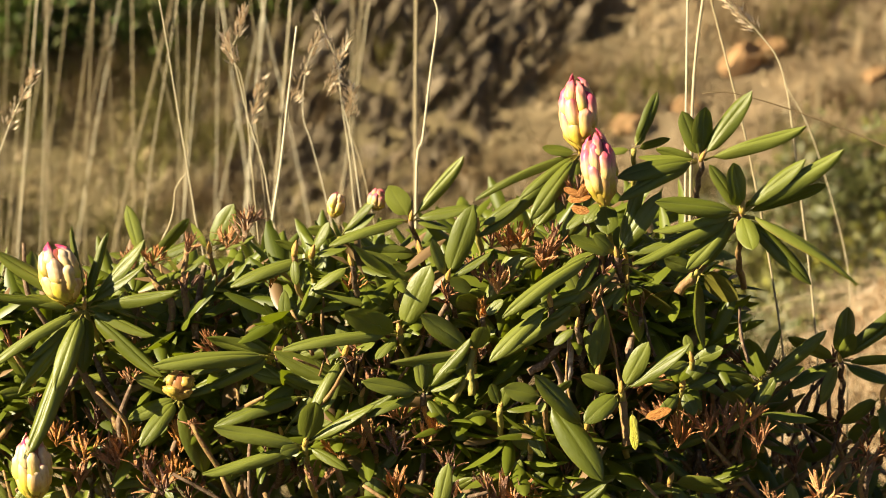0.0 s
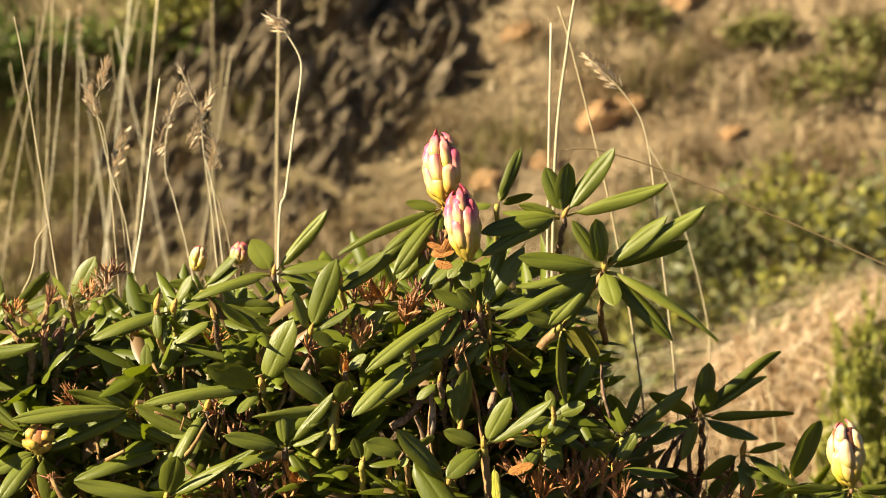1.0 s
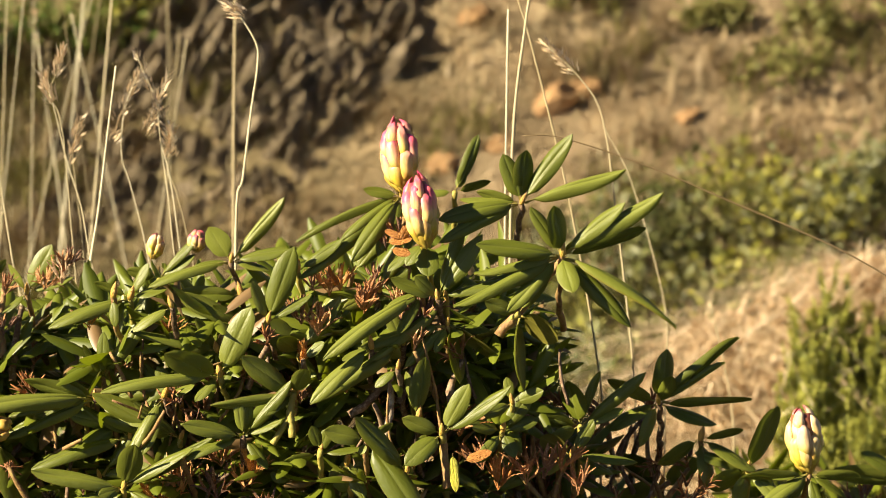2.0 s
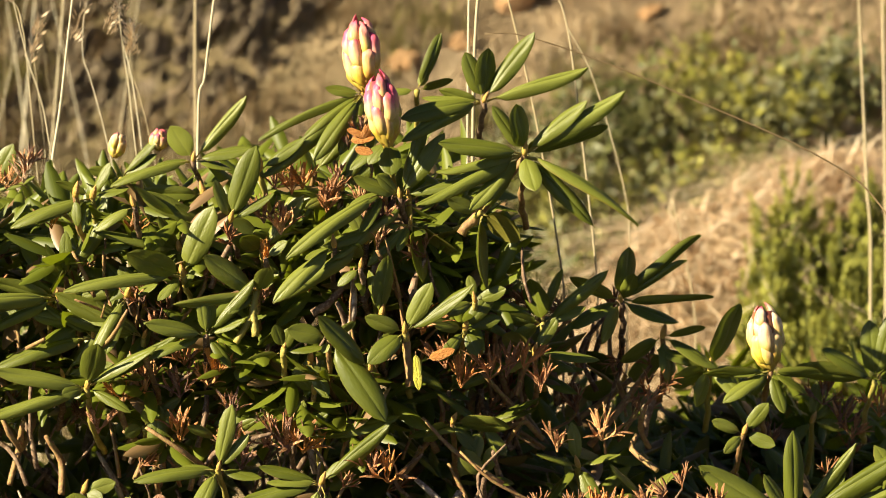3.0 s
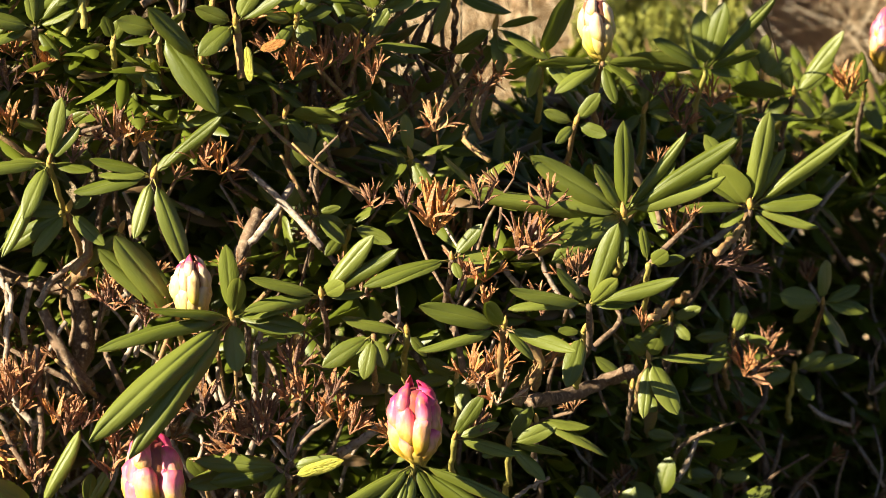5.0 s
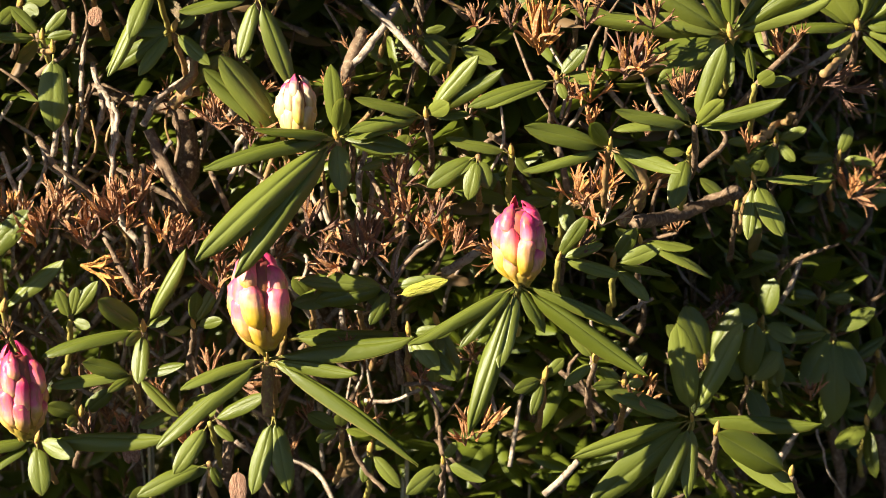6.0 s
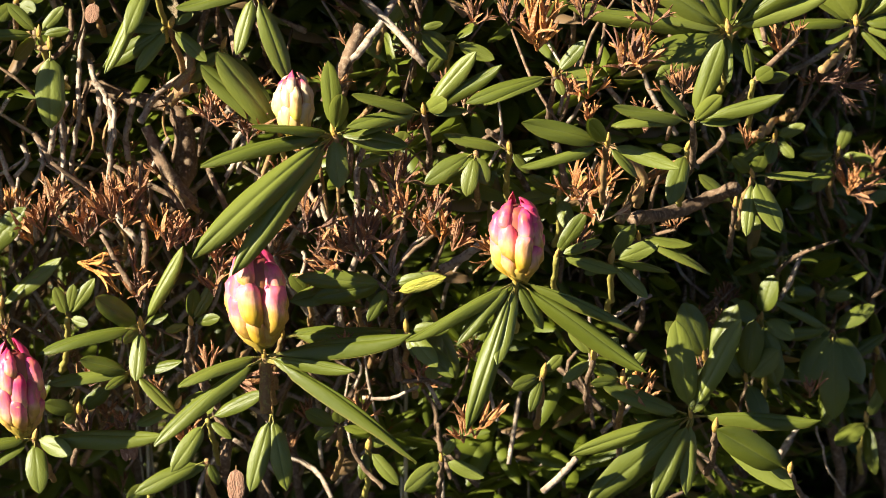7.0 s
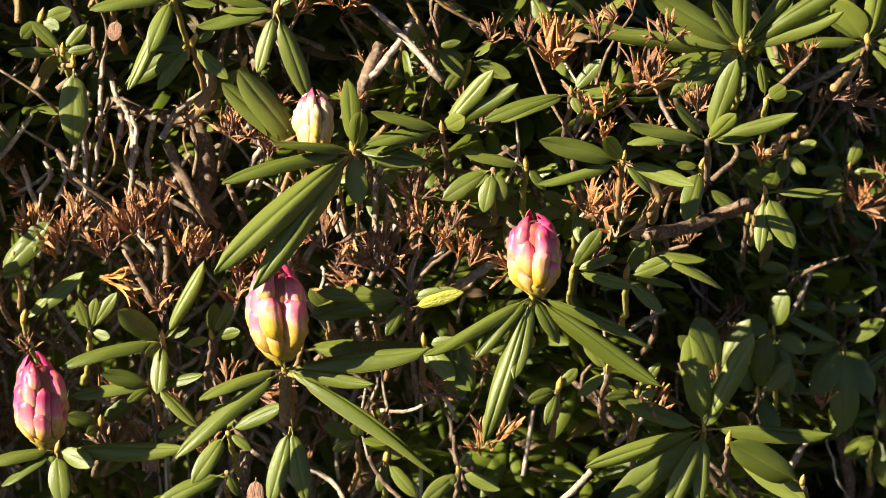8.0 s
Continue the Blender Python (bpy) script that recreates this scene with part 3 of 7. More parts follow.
def recess(x, z):
    """How far the bush's face steps back: low on the right, under the upper crown, and gently upwards and to the left."""
    a = max(0.0, min(1.0, (x - 0.40) / 0.08)) * max(0.0, min(1.0, ((0.97 if x > 0.53 else 0.87) - z) / 0.07))
    b = max(0.0, min(1.0, (x - 0.14) / 0.06)) * max(0.0, min(1.0, (0.44 - x) / 0.06)) * max(0.0, min(1.0, (1.17 - z) / 0.04)) * max(0.0, min(1.0, (z - 1.0) / 0.04))
    e = max(0.0, min(1.0, (x - 0.42) / 0.08)) * max(0.0, min(1.0, (z - 0.95) / 0.05))
    lean = 0.22 * max(0.0, min(0.9, 0.42 - x)) + 0.2 * max(-0.15, min(0.45, z - 0.85)) - 0.06
    low = max(0.0, min(1.0, (0.80 - z) / 0.10))
    return 0.25 * a + 0.14 * b + 0.25 * e + 0.20 * low * (1 - a) + lean + min(0.25, 1.2 * max(0.0, x - 0.58))


def shoot(at, foot, leaves, bud=""):
    """A shoot from foot up to its leaf whorl at at; leaves: (angle, length cm, tilt, roll, width cm)."""
    at, foot = Vector(at), Vector(foot)
    count[0] += 1
    seed = count[0]
    mid = (at + foot) / 2 + Vector((0.004 * math.sin(seed), 0.004, -0.008))
    me = branch_mesh([local(foot), local(mid), local(at)], 0.0030, 0.0024, (M_BARK, M_TWIG, M_GREENTWIG)[seed % 3], True, seed, 7)
    stem = part("shoot", me, bush)
    rng = random.Random(seed)
    if seed % 5 and not bud:
        size = rng.uniform(0.009, 0.014)
        part("leaf_bud", LEAF_BUD, stem, "", Matrix.Translation(local(at)) @ pose(0, 0, 0, rng.uniform(0, 25), rng.uniform(-20, 20)) @ Matrix.Diagonal((size, size, size, 1)))
    for k, (angle, length, tilt, roll, width) in enumerate(leaves):
        axis, normal = leaf_frame(angle, tilt, roll)
        base = local(at) + axis * 0.003 + Vector((0, 0.001 * k, 0))
        kind = 4 if width < length * 0.2 else rng.choice((0, 1, 2, 5, 7, 0, 1))
        if angle < -25 and rng.random() < 0.6:
            kind = 3
        # set the blade against its own bend, so that base and tip lie along the axis
        rise = LEAF_BENDS[kind][0] - 0.06
        part("leaf", LEAF_MESHES[kind], stem, "", leaf_pose(base, axis + normal * rise, normal - axis * rise, length * 0.01, width * 0.01))
    return stem


def bud_radius(s):
    """The bud's outline: how wide it is, at a share s of its height."""
    line = ((-0.05, 0.34), (0.0, 0.42), (0.08, 0.66), (0.20, 0.84), (0.34, 0.92), (0.50, 0.95), (0.66, 0.91), (0.80, 0.80), (0.90, 0.66), (0.97, 0.50), (1.04, 0.32), (1.2, 0.1))
    for (a, ra), (b, rb) in zip(line, line[1:]):
        if s <= b:
            return ra + (rb - ra) * (s - a) / (b - a)
    return 0.03


def bud_lobe(h, w, turn, spread, s0, s1, proud, mat, skew=0.0):
    """One swollen petal or scale that wraps the bud from s0 to s1 of its height; spread: half its angle."""
    rows, cols = 10, 10
    verts, faces, uvs = [], [], []
    for i in range(rows + 1):
        v = i / rows
        wide = (0.80 + 0.20 * math.sin(math.pi * min(1.0, v / 0.9))) if v < 0.5 else math.sqrt(max(0.0, 1 - ((v - 0.5) / 0.5) ** 2.4))
        s = s0 + (s1 - s0) * v
        tuck = 1 - 0.34 * max(0.0, (v - 0.84) / 0.16) ** 2
        for j in range(cols + 1):
            u = j / cols * 2 - 1
            a = turn + spread * u * max(0.04, wide) + skew * v * v
            crown = (1 - abs(u) ** 2.6) * min(1.0, 0.55 + 2.2 * v) * (1 - max(0.0, v - 0.84) / 0.16 * 0.75)
            r = 0.5 * w * bud_radius(s) * (0.68 + proud * 1.45 * crown) * tuck
            r += 0.014 * w * math.sin(7 * v + 3 * u + turn) + 0.012 * w * math.sin(15 * v + 5 * u + 3 * turn)
            verts.append((math.sin(a) * r, -math.cos(a) * r, h * (s - 0.03 * u * u * (1 - v))))
            uvs.append((min(1.0, max(0.0, s)), v))
    n = cols + 1
    for i in range(rows):
        for j in range(cols):
            q = i * n + j
            faces.append((q, q + 1, q + n + 1, q + n))
    # the inner face, a little smaller
    m = len(verts)
    verts += [(x * 0.86, y * 0.86, z) for x, y, z in verts]
    uvs += uvs[:]
    faces += [tuple(q + m for q in f[::-1]) for f in faces]
    rim = [j for j in range(n)] + [i * n + cols for i in range(1, rows + 1)] + [rows * n + j for j in range(cols - 1, -1, -1)] + [i * n for i in range(rows - 1, 0, -1)]
    faces += [(rim[k], rim[k - 1], rim[k - 1] + m, rim[k] + m) for k in range(len(rim))]
    return mesh_of("petal", verts, faces, [mat], uvs=uvs)


BUD_LABELS = {"pink": "swelling bud with bright pink petals over yellow scales", "cream": "cream and pink flower bud over yellow scales",
              "pale": "pale cream flower bud with a pink tip", "closed": "yellow-green flower bud still closed"}
BUD_MATS = {"pink": M_PINK, "cream": M_CREAM, "pale": M_CREAMONLY, "closed": M_SCALE}


def flower_bud(at, height, width, kind, turn=0.0, lean=0.0, nod=6.0):
    """A swollen flower bud, height and width in cm: a core wrapped in broad scales below and packed, swollen lobes above."""
    h, w = height * 0.01, width * 0.01
    count[0] += 1
    rng = random.Random(count[0] * 7 + 3)
    steps = [k / 12 for k in range(12)]
    v, f, uv = tube([(0, 0, h * (s - 0.02)) for s in steps], [w * 0.38 * bud_radius(s) for s in steps], 14, 0.03, count[0])
    m = Matrix.Translation(local(at)) @ pose(0, 0, 0, -nod, lean, 0)
    bud = part("flower_bud", mesh_of("bud", v, f, [M_BUDCORE], uvs=[(b, b) for a, b in uv]), bush, BUD_LABELS[kind], m)
    main = BUD_MATS[kind]
    loose = 1.0 if kind == "pink" else 0.55
    # tiers from the foot up: how many, angle, half width, from, to, how proud
    tiers = ((4, 0.0, 1.0, -0.03, 0.27, 0.13, M_SCALE), (5, 0.5, 0.60, 0.03, 0.46, 0.24, main), (4, 0.1, 0.60, 0.10, 0.66, 0.28, main),
             (4, 0.9, 0.56, 0.26, 0.84, 0.28, main), (4, 0.3, 0.52, 0.46, 0.96, 0.26, main), (3, 1.1, 0.56, 0.66, 1.02, 0.22, main))
    if kind == "closed":
        tiers = tiers[:2] + tiers[4:]
    for n, phase, half, s0, s1, proud, mat in tiers:
        for k in range(n):
            a = turn + phase + 2 * math.pi * k / n + rng.uniform(-0.16, 0.16)
            top = s1 + rng.uniform(-0.10, 0.06)
            me = bud_lobe(h, w, a, half * rng.uniform(0.86, 1.1), s0 + rng.uniform(-0.03, 0.03), top, proud * rng.uniform(0.75, 1.25) * (0.6 + 0.4 * loose), mat, rng.uniform(-0.2, 0.2))
            part("bud_scale" if mat is M_SCALE else "petal", me, bud)
    return bud


def capsule_shape(seed, n, spread):
    """A spent flower head: stalks that end in slender pods, split into curling valves. Also says which faces lie inside."""
    rng = random.Random(seed)
    verts, faces, inside = [], [], []
    for k in range(n):
        az, el = 2 * math.pi * k / n + rng.uniform(-0.4, 0.4), rng.uniform(0.1, 1.3) * spread
        d = Vector((math.cos(az) * math.sin(el), math.sin(az) * math.sin(el), math.cos(el)))
        side = d.orthogonal().normalized()
        stalk, pod = rng.uniform(0.18, 0.4), rng.uniform(0.40, 0.72)
        sag = Vector((rng.gauss(0, 0.03), rng.gauss(0, 0.03), 0.03))
        p0 = d * stalk
        v, f, _ = tube([Vector((0, 0, 0)), p0 * 0.6 + sag, p0, p0 + d * pod * 0.25], [0.022, 0.016, 0.024, 0.045], 6, 0.1, seed)
        s = len(verts)
        verts += v
        faces += [tuple(q + s for q in g) for g in f]
        inside += [0] * len(f)
        valves = rng.choice((2, 3, 4, 4))
        open_by, broad = rng.uniform(0.02, 0.26), rng.uniform(0.035, 0.062)
        for c in range(valves):
            o = Matrix.Rotation(2 * math.pi * c / valves + rng.uniform(-0.3, 0.3), 3, d) @ side
            w = d.cross(o)
            curl, end = open_by * rng.uniform(0.5, 1.6), pod * rng.uniform(0.75, 1.1)
            s = len(verts)
            for i in range(6):
                t = i / 5
                p = p0 + d * (pod * 0.12 + (end - pod * 0.12) * t) * (1 - 0.25 * curl * t * t) + o * (0.03 + 0.02 * t + curl * t * t) + w * 0.05 * curl * math.sin(4 * t)
                half = broad * (1 - t) ** 0.5 * (0.55 + 0.45 * min(1.0, 3 * t)) + 0.010
                verts += [p - w * half - o * 0.004, p + o * broad * 0.5, p + w * half - o * 0.004, p - o * 0.006]
            for i in range(5):
                for j in range(4):
                    a0, b0 = s + i * 4 + j, s + i * 4 + (j + 1) % 4
                    faces.append((a0, b0, b0 + 4, a0 + 4))
                    inside.append(1 if j >= 2 else 0)
    return [tuple(v) for v in verts], faces, inside


CAPSULE_SHAPES = [capsule_shape(s, n, sp) for s, n, sp in ((1, 7, 0.7), (2, 5, 0.5), (3, 6, 0.8), (4, 4, 0.45), (5, 8, 0.6), (6, 5, 0.85), (7, 6, 0.55), (8, 3, 0.5))]
CAPSULE_MESHES = [mesh_of("capsules", v, f, [M_CAPSULE, M_VALVE], i, smooth=False) for v, f, i in CAPSULE_SHAPES]


def seed_head(at, size, lean=0.0, nod=30.0, kind=0):
    """size in cm across, lean to the side, nod towards the viewer."""
    count[0] += 1
    m = Matrix.Translation(local(at)) @ pose(0, 0, 0, nod, lean, 0) @ Matrix.Rotation(count[0] * 1.7, 4, "Z") @ Matrix.Diagonal((size * 0.01,) * 3 + (1,))
    return part("seed_head", CAPSULE_MESHES[kind % 4 + 4 * (count[0] % 2)], bush, "dry orange-brown seed capsules", m)


def limb(points, r0, r1, mat=None, name="branch"):
    """radii in mm"""
    count[0] += 1
    return part(name, branch_mesh([local(p) for p in points], r0 * 0.001, r1 * 0.001, mat or M_BARK, True, count[0]), bush)

flower_bud((0.126, 2.496, 1.370), 6.4, 3.7, "cream", 0.20, -6)
flower_bud((0.144, 2.461, 1.324), 6.2, 3.3, "cream", 1.00, -8)
flower_bud((-0.342, 2.552, 1.226), 5.5, 4.2, "pale", 0.50, -18)
flower_bud((-0.371, 2.524, 1.048), 5.8, 3.7, "pale", 0.90, -6)
flower_bud((-0.240, 2.515, 1.142), 2.5, 3.4, "closed", 0.30, 10)
flower_bud((-0.060, 2.604, 1.307), 2.0, 1.9, "cream", 0.30, 0)
flower_bud((-0.101, 2.613, 1.300), 2.3, 1.8, "pale", 0.30, 12)
flower_bud((0.473, 2.383, 1.134), 5.5, 3.4, "pale", 0.60, -6)
flower_bud((0.831, 2.720, 1.068), 6.4, 3.4, "pink", 0.20, 6)
flower_bud((0.117, 2.407, 0.900), 5.6, 3.7, "pale", 0.80, 0)
flower_bud((0.085, 2.345, 0.727), 8.7, 5.6, "pink", 0.50, -7)
flower_bud((0.304, 2.285, 0.801), 7.0, 4.8, "pink", 0.10, -4)
flower_bud((-0.129, 2.371, 0.643), 8.0, 4.8, "pink", 0.90, -6)
shoot((-0.329, 2.560, 1.219), (-0.317, 2.650, 1.144), [(-108, 7.8, 25, 8, 1.98), (-148, 9.7, 10, 48, 1.39), (-111, 14.7, 20, 22, 2.34), (-39, 9.6, 15, 30, 1.67), (-20, 6.8, 10, 55, 1.26), (12, 8.8, 10, 42, 1.39), (49, 8.2, 5, 34, 1.68), (72, 7.0, 0, -30, 1.07), (36, 6.9, 10, 45, 1.46), (168, 5.4, 15, 30, 1.31), (169, 8.8, 15, 45, 1.32), (147, 9.5, 5, 20, 1.76), (99, 7.3, 0, -40, 0.81), (-139, 7.4, 15, 45, 1.17), (-91, 5.9, 15, -35, 2.15), (-128, 9.7, 10, -30, 1.55)])
shoot((-0.279, 2.622, 1.254), (-0.267, 2.712, 1.179), [(107, 5.5, 0, -25, 1.52), (26, 5.3, 5, 42, 1.35), (46, 5.6, 0, -45, 1.27), (-38, 2.8, 5, 52, 1.11), (163, 3.2, 5, 40, 1.11)])
shoot((-0.216, 2.594, 1.268), (-0.204, 2.684, 1.193), [(63, 4.8, 5, 8, 2.01), (20, 4.2, 0, 40, 1.09), (123, 2.9, 0, -40, 0.96), (-140, 2.8, 10, 50, 1.14)])
shoot((-0.240, 2.545, 1.139), (-0.228, 2.635, 1.064), [(-129, 5.6, 25, 18, 1.84), (-158, 4.9, 15, 22, 1.55), (23, 4.6, 10, 38, 1.30), (-71, 7.1, 15, 42, 3.21), (153, 4.7, 10, 30, 1.31), (29, 6.7, 5, 45, 1.16)])
shoot((-0.150, 2.533, 1.178), (-0.138, 2.623, 1.103), [(-177, 11.0, 15, 35, 1.87), (164, 6.4, 10, -30, 1.65), (-158, 8.8, 10, 40, 1.34), (-169, 7.5, 10, 55, 1.25), (-24, 5.5, 20, 25, 1.92), (-33, 5.2, 15, 52, 1.47), (152, 3.5, 10, -50, 1.43)])
shoot((-0.239, 2.607, 1.206), (-0.237, 2.697, 1.132), [(164, 3.9, 24, 0, 1.50), (178, 4.3, 17, 0, 1.20), (22, 4.0, 16, 40, 0.92)])
shoot((-0.095, 2.601, 1.281), (-0.083, 2.691, 1.206), [(49, 5.6, 0, 45, 1.19), (44, 2.3, 0, 40, 0.96), (164, 2.8, 5, -40, 1.37), (34, 3.7, 5, 55, 1.47)])
shoot((-0.028, 2.569, 1.300), (-0.016, 2.659, 1.225), [(123, 3.5, 5, -20, 2.32), (51, 7.4, 0, 30, 1.44), (12, 5.2, 5, 45, 1.47), (-163, 7.5, 10, 50, 1.37), (-170, 3.1, 5, 55, 1.27), (-14, 3.4, 10, 60, 1.66)])
shoot((-0.018, 2.574, 1.268), (-0.006, 2.664, 1.193), [(176, 4.7, 10, 40, 1.76), (178, 5.8, 10, -35, 1.90), (-21, 2.9, 10, 50, 1.62)])
shoot((-0.120, 2.559, 1.267), (-0.108, 2.649, 1.192), [(-160, 7.4, 10, 45, 1.61), (-155, 5.1, 10, 55, 1.44), (14, 3.2, 5, 50, 1.45), (157, 3.3, 5, -40, 1.08), (62, 3.3, 5, 40, 1.21)])
shoot((-0.040, 2.537, 1.220), (-0.028, 2.627, 1.145), [(166, 7.7, 5, 50, 1.59), (158, 4.5, 10, 20, 2.07), (122, 3.4, 0, 40, 1.34)])
shoot((-0.144, 2.546, 1.195), (-0.132, 2.636, 1.120), [(89, 4.0, 5, 10, 1.25), (55, 7.0, 0, 45, 1.24), (58, 5.2, 0, 40, 1.21), (145, 2.3, 10, 50, 1.28), (120, 3.3, 10, 50, 1.12)])
shoot((-0.037, 2.504, 1.202), (-0.025, 2.594, 1.127), [(66, 6.5, 5, 5, 2.44), (155, 5.6, 25, -25, 2.57), (-173, 10.3, 10, 50, 1.50), (-136, 3.1, 25, 30, 1.17), (55, 2.6, 0, -40, 1.32)])
shoot((-0.088, 2.520, 1.181), (-0.076, 2.610, 1.106), [(-120, 5.9, 15, 40, 1.33), (-111, 5.4, 20, 25, 1.35), (22, 2.7, 5, 50, 1.27)])
shoot((-0.119, 2.535, 1.142), (-0.107, 2.625, 1.067), [(-163, 8.8, 10, 45, 1.74), (146, 4.9, 0, 40, 1.07)])
shoot((-0.123, 2.492, 1.102), (-0.111, 2.582, 1.027), [(75, 4.8, 30, -10, 2.35), (167, 8.1, 10, 35, 1.72), (31, 7.2, 10, 40, 1.45), (-166, 9.3, 10, 40, 1.71), (-168, 2.2, 30, 10, 1.33), (-28, 4.4, 20, 30, 1.16), (31, 9.5, 5, 40, 1.18)])
shoot((-0.016, 2.488, 1.149), (-0.004, 2.578, 1.074), [(166, 5.4, 15, 25, 1.55), (99, 3.1, 5, 10, 1.12), (79, 2.9, 5, -20, 1.18), (51, 6.5, 5, 45, 1.28), (-159, 5.1, 10, 50, 1.25), (25, 3.6, 10, 45, 1.14), (-52, 3.4, 20, 30, 1.16)])
shoot((0.029, 2.496, 1.186), (0.041, 2.586, 1.111), [(142, 5.8, 15, 15, 2.09), (68, 3.3, 40, -20, 1.82), (-174, 7.2, 10, -45, 1.43), (-146, 3.0, 25, 20, 0.97), (46, 2.6, 5, 40, 1.05)])
shoot((0.034, 2.523, 1.221), (0.046, 2.613, 1.146), [(137, 4.0, 10, 8, 2.68), (139, 3.1, 45, -20, 1.84), (54, 6.1, 5, 20, 1.63), (-58, 2.6, 20, 40, 1.20)])
shoot((0.005, 2.503, 1.250), (0.017, 2.593, 1.175), [(71, 7.0, 5, 0, 2.33), (109, 3.7, 0, 40, 1.32), (33, 4.5, 0, 45, 1.14)])
shoot((0.126, 2.526, 1.364), (0.138, 2.616, 1.289), [(-142, 11.7, 10, 42, 1.65), (-128, 7.5, 20, 12, 1.77), (-112, 4.2, 20, 8, 1.75), (171, 3.2, 5, 30, 1.18), (-156, 9.9, 5, 55, 0.80), (-144, 6.6, 15, 50, 1.11), (-112, 5.8, 20, 10, 1.55), (-21, 3.3, 10, 40, 1.60), (-11, 2.1, 10, 57, 1.30)])
shoot((0.176, 2.546, 1.366), (0.188, 2.636, 1.291), [(68, 5.3, 0, -25, 1.25), (66, 1.9, 5, 20, 0.99), (17, 3.1, 5, -50, 1.28), (-176, 2.9, 5, 45, 1.16)])
shoot((0.232, 2.493, 1.359), (0.244, 2.583, 1.284), [(111, 4.4, 0, 5, 1.82), (85, 4.5, 5, -30, 2.21), (54, 7.4, 0, 22, 1.85), (19, 9.6, 5, 42, 1.49), (-169, 7.3, 10, 28, 1.94), (177, 5.2, 0, 55, 1.58), (166, 3.8, 0, -50, 1.25), (-155, 8.0, 15, 30, 1.40)])
shoot((0.265, 2.455, 1.315), (0.277, 2.545, 1.240), [(172, 7.6, 10, 20, 1.90), (101, 4.4, 15, -35, 2.30), (124, 4.8, 0, 10, 1.41), (41, 7.0, 5, 32, 1.64), (33, 10.3, 5, 42, 1.74), (18, 7.5, 0, -65, 1.76), (-77, 4.1, 45, 0, 1.98), (-32, 11.5, 15, 74, 2.6), (-46, 8.4, 10, 10, 1.71), (-169, 7.7, 5, 55, 1.38), (-156, 10.5, 10, 48, 1.63), (-135, 6.9, 15, 18, 1.56), (36, 2.8, 5, -50, 1.23)])
shoot((0.147, 2.491, 1.324), (0.159, 2.581, 1.249), [(-89, 3.2, 35, 5, 2.22), (-133, 2.6, 20, 30, 1.39), (-144, 4.1, 10, 45, 1.14)])
shoot((0.157, 2.484, 1.274), (0.169, 2.574, 1.199), [(73, 7.4, 0, 18, 1.37), (56, 6.7, 5, 14, 1.76), (156, 4.4, 10, 40, 1.57), (136, 2.6, 10, 30, 1.27), (15, 7.0, 5, 45, 1.42)])
shoot((0.143, 2.490, 1.279), (0.155, 2.580, 1.204), [(-147, 10.4, 15, 38, 1.66), (-155, 3.3, 15, 40, 1.31), (-122, 4.2, 20, 30, 1.16)])
shoot((0.166, 2.495, 1.271), (0.178, 2.585, 1.196), [(-144, 8.7, 10, 48, 1.36), (23, 7.7, 5, 45, 1.43)])
shoot((0.098, 2.480, 1.230), (0.110, 2.570, 1.155), [(-139, 7.1, 15, 28, 1.70), (-159, 2.6, 10, 50, 1.25)])
shoot((0.093, 2.464, 1.149), (0.105, 2.554, 1.074), [(164, 3.7, 15, 25, 1.87), (-117, 1.1, 15, 55, 1.13), (-55, 8.5, 15, 10, 2.83), (33, 2.5, 5, -40, 0.91)])
shoot((0.052, 2.490, 1.133), (0.064, 2.580, 1.058), [(72, 2.2, 10, 10, 1.23), (8, 3.7, 5, 50, 1.10), (-170, 2.9, 10, -40, 1.18)])
shoot((0.029, 2.513, 1.106), (0.041, 2.603, 1.031), [(133, 4.1, 5, 20, 1.51), (162, 1.9, 10, 15, 1.37)])
shoot((0.077, 2.497, 1.123), (0.089, 2.587, 1.048), [(-63, 3.3, 20, 5, 1.42), (-135, 1.9, 15, -10, 1.43)])
shoot((0.160, 2.462, 1.155), (0.172, 2.552, 1.080), [(63, 4.9, 10, 8, 1.81), (37, 7.3, 10, 38, 1.51), (157, 3.6, 10, -15, 1.54), (-142, 4.1, 20, 18, 1.99), (38, 3.7, 10, 45, 1.13), (-142, 2.2, 20, 30, 1.15)])
shoot((0.140, 2.480, 1.167), (0.152, 2.570, 1.092), [(84, 5.3, 5, -25, 1.88), (105, 4.0, 0, -50, 1.25)])
shoot((0.197, 2.580, 1.259), (0.209, 2.670, 1.184), [(-59, 9.5, 5, 67, 3.27), (-41, 7.2, 10, 67, 3.51), (-26, 8.6, 5, 72, 3.51), (-107, 6.9, 5, -50, 3.51), (-67, 7.2, 5, 62, 3.51), (-129, 5.9, 10, -50, 2.76), (-128, 8.6, 10, 10, 1.37)])
shoot((0.291, 2.520, 1.154), (0.303, 2.610, 1.079), [(107, 4.1, 5, -45, 2.88), (41, 7.4, 5, 25, 1.35), (22, 3.9, 5, 45, 1.29), (70, 5.0, 0, -40, 1.20), (-152, 3.4, 15, -30, 1.64), (159, 5.9, 5, 30, 1.53), (172, 3.8, 10, -50, 1.90)])
shoot((0.367, 2.550, 1.171), (0.379, 2.640, 1.096), [(83, 4.8, 5, -40, 2.96), (72, 3.5, 40, 10, 1.47), (39, 9.3, 0, -45, 1.83), (31, 6.9, 0, -40, 1.22), (2, 8.4, 0, -65, 1.95), (155, 5.0, 5, -45, 1.89), (-19, 5.5, 10, 62, 2.72), (-152, 5.0, 10, 45, 1.75), (-115, 4.3, 20, -40, 1.88)])
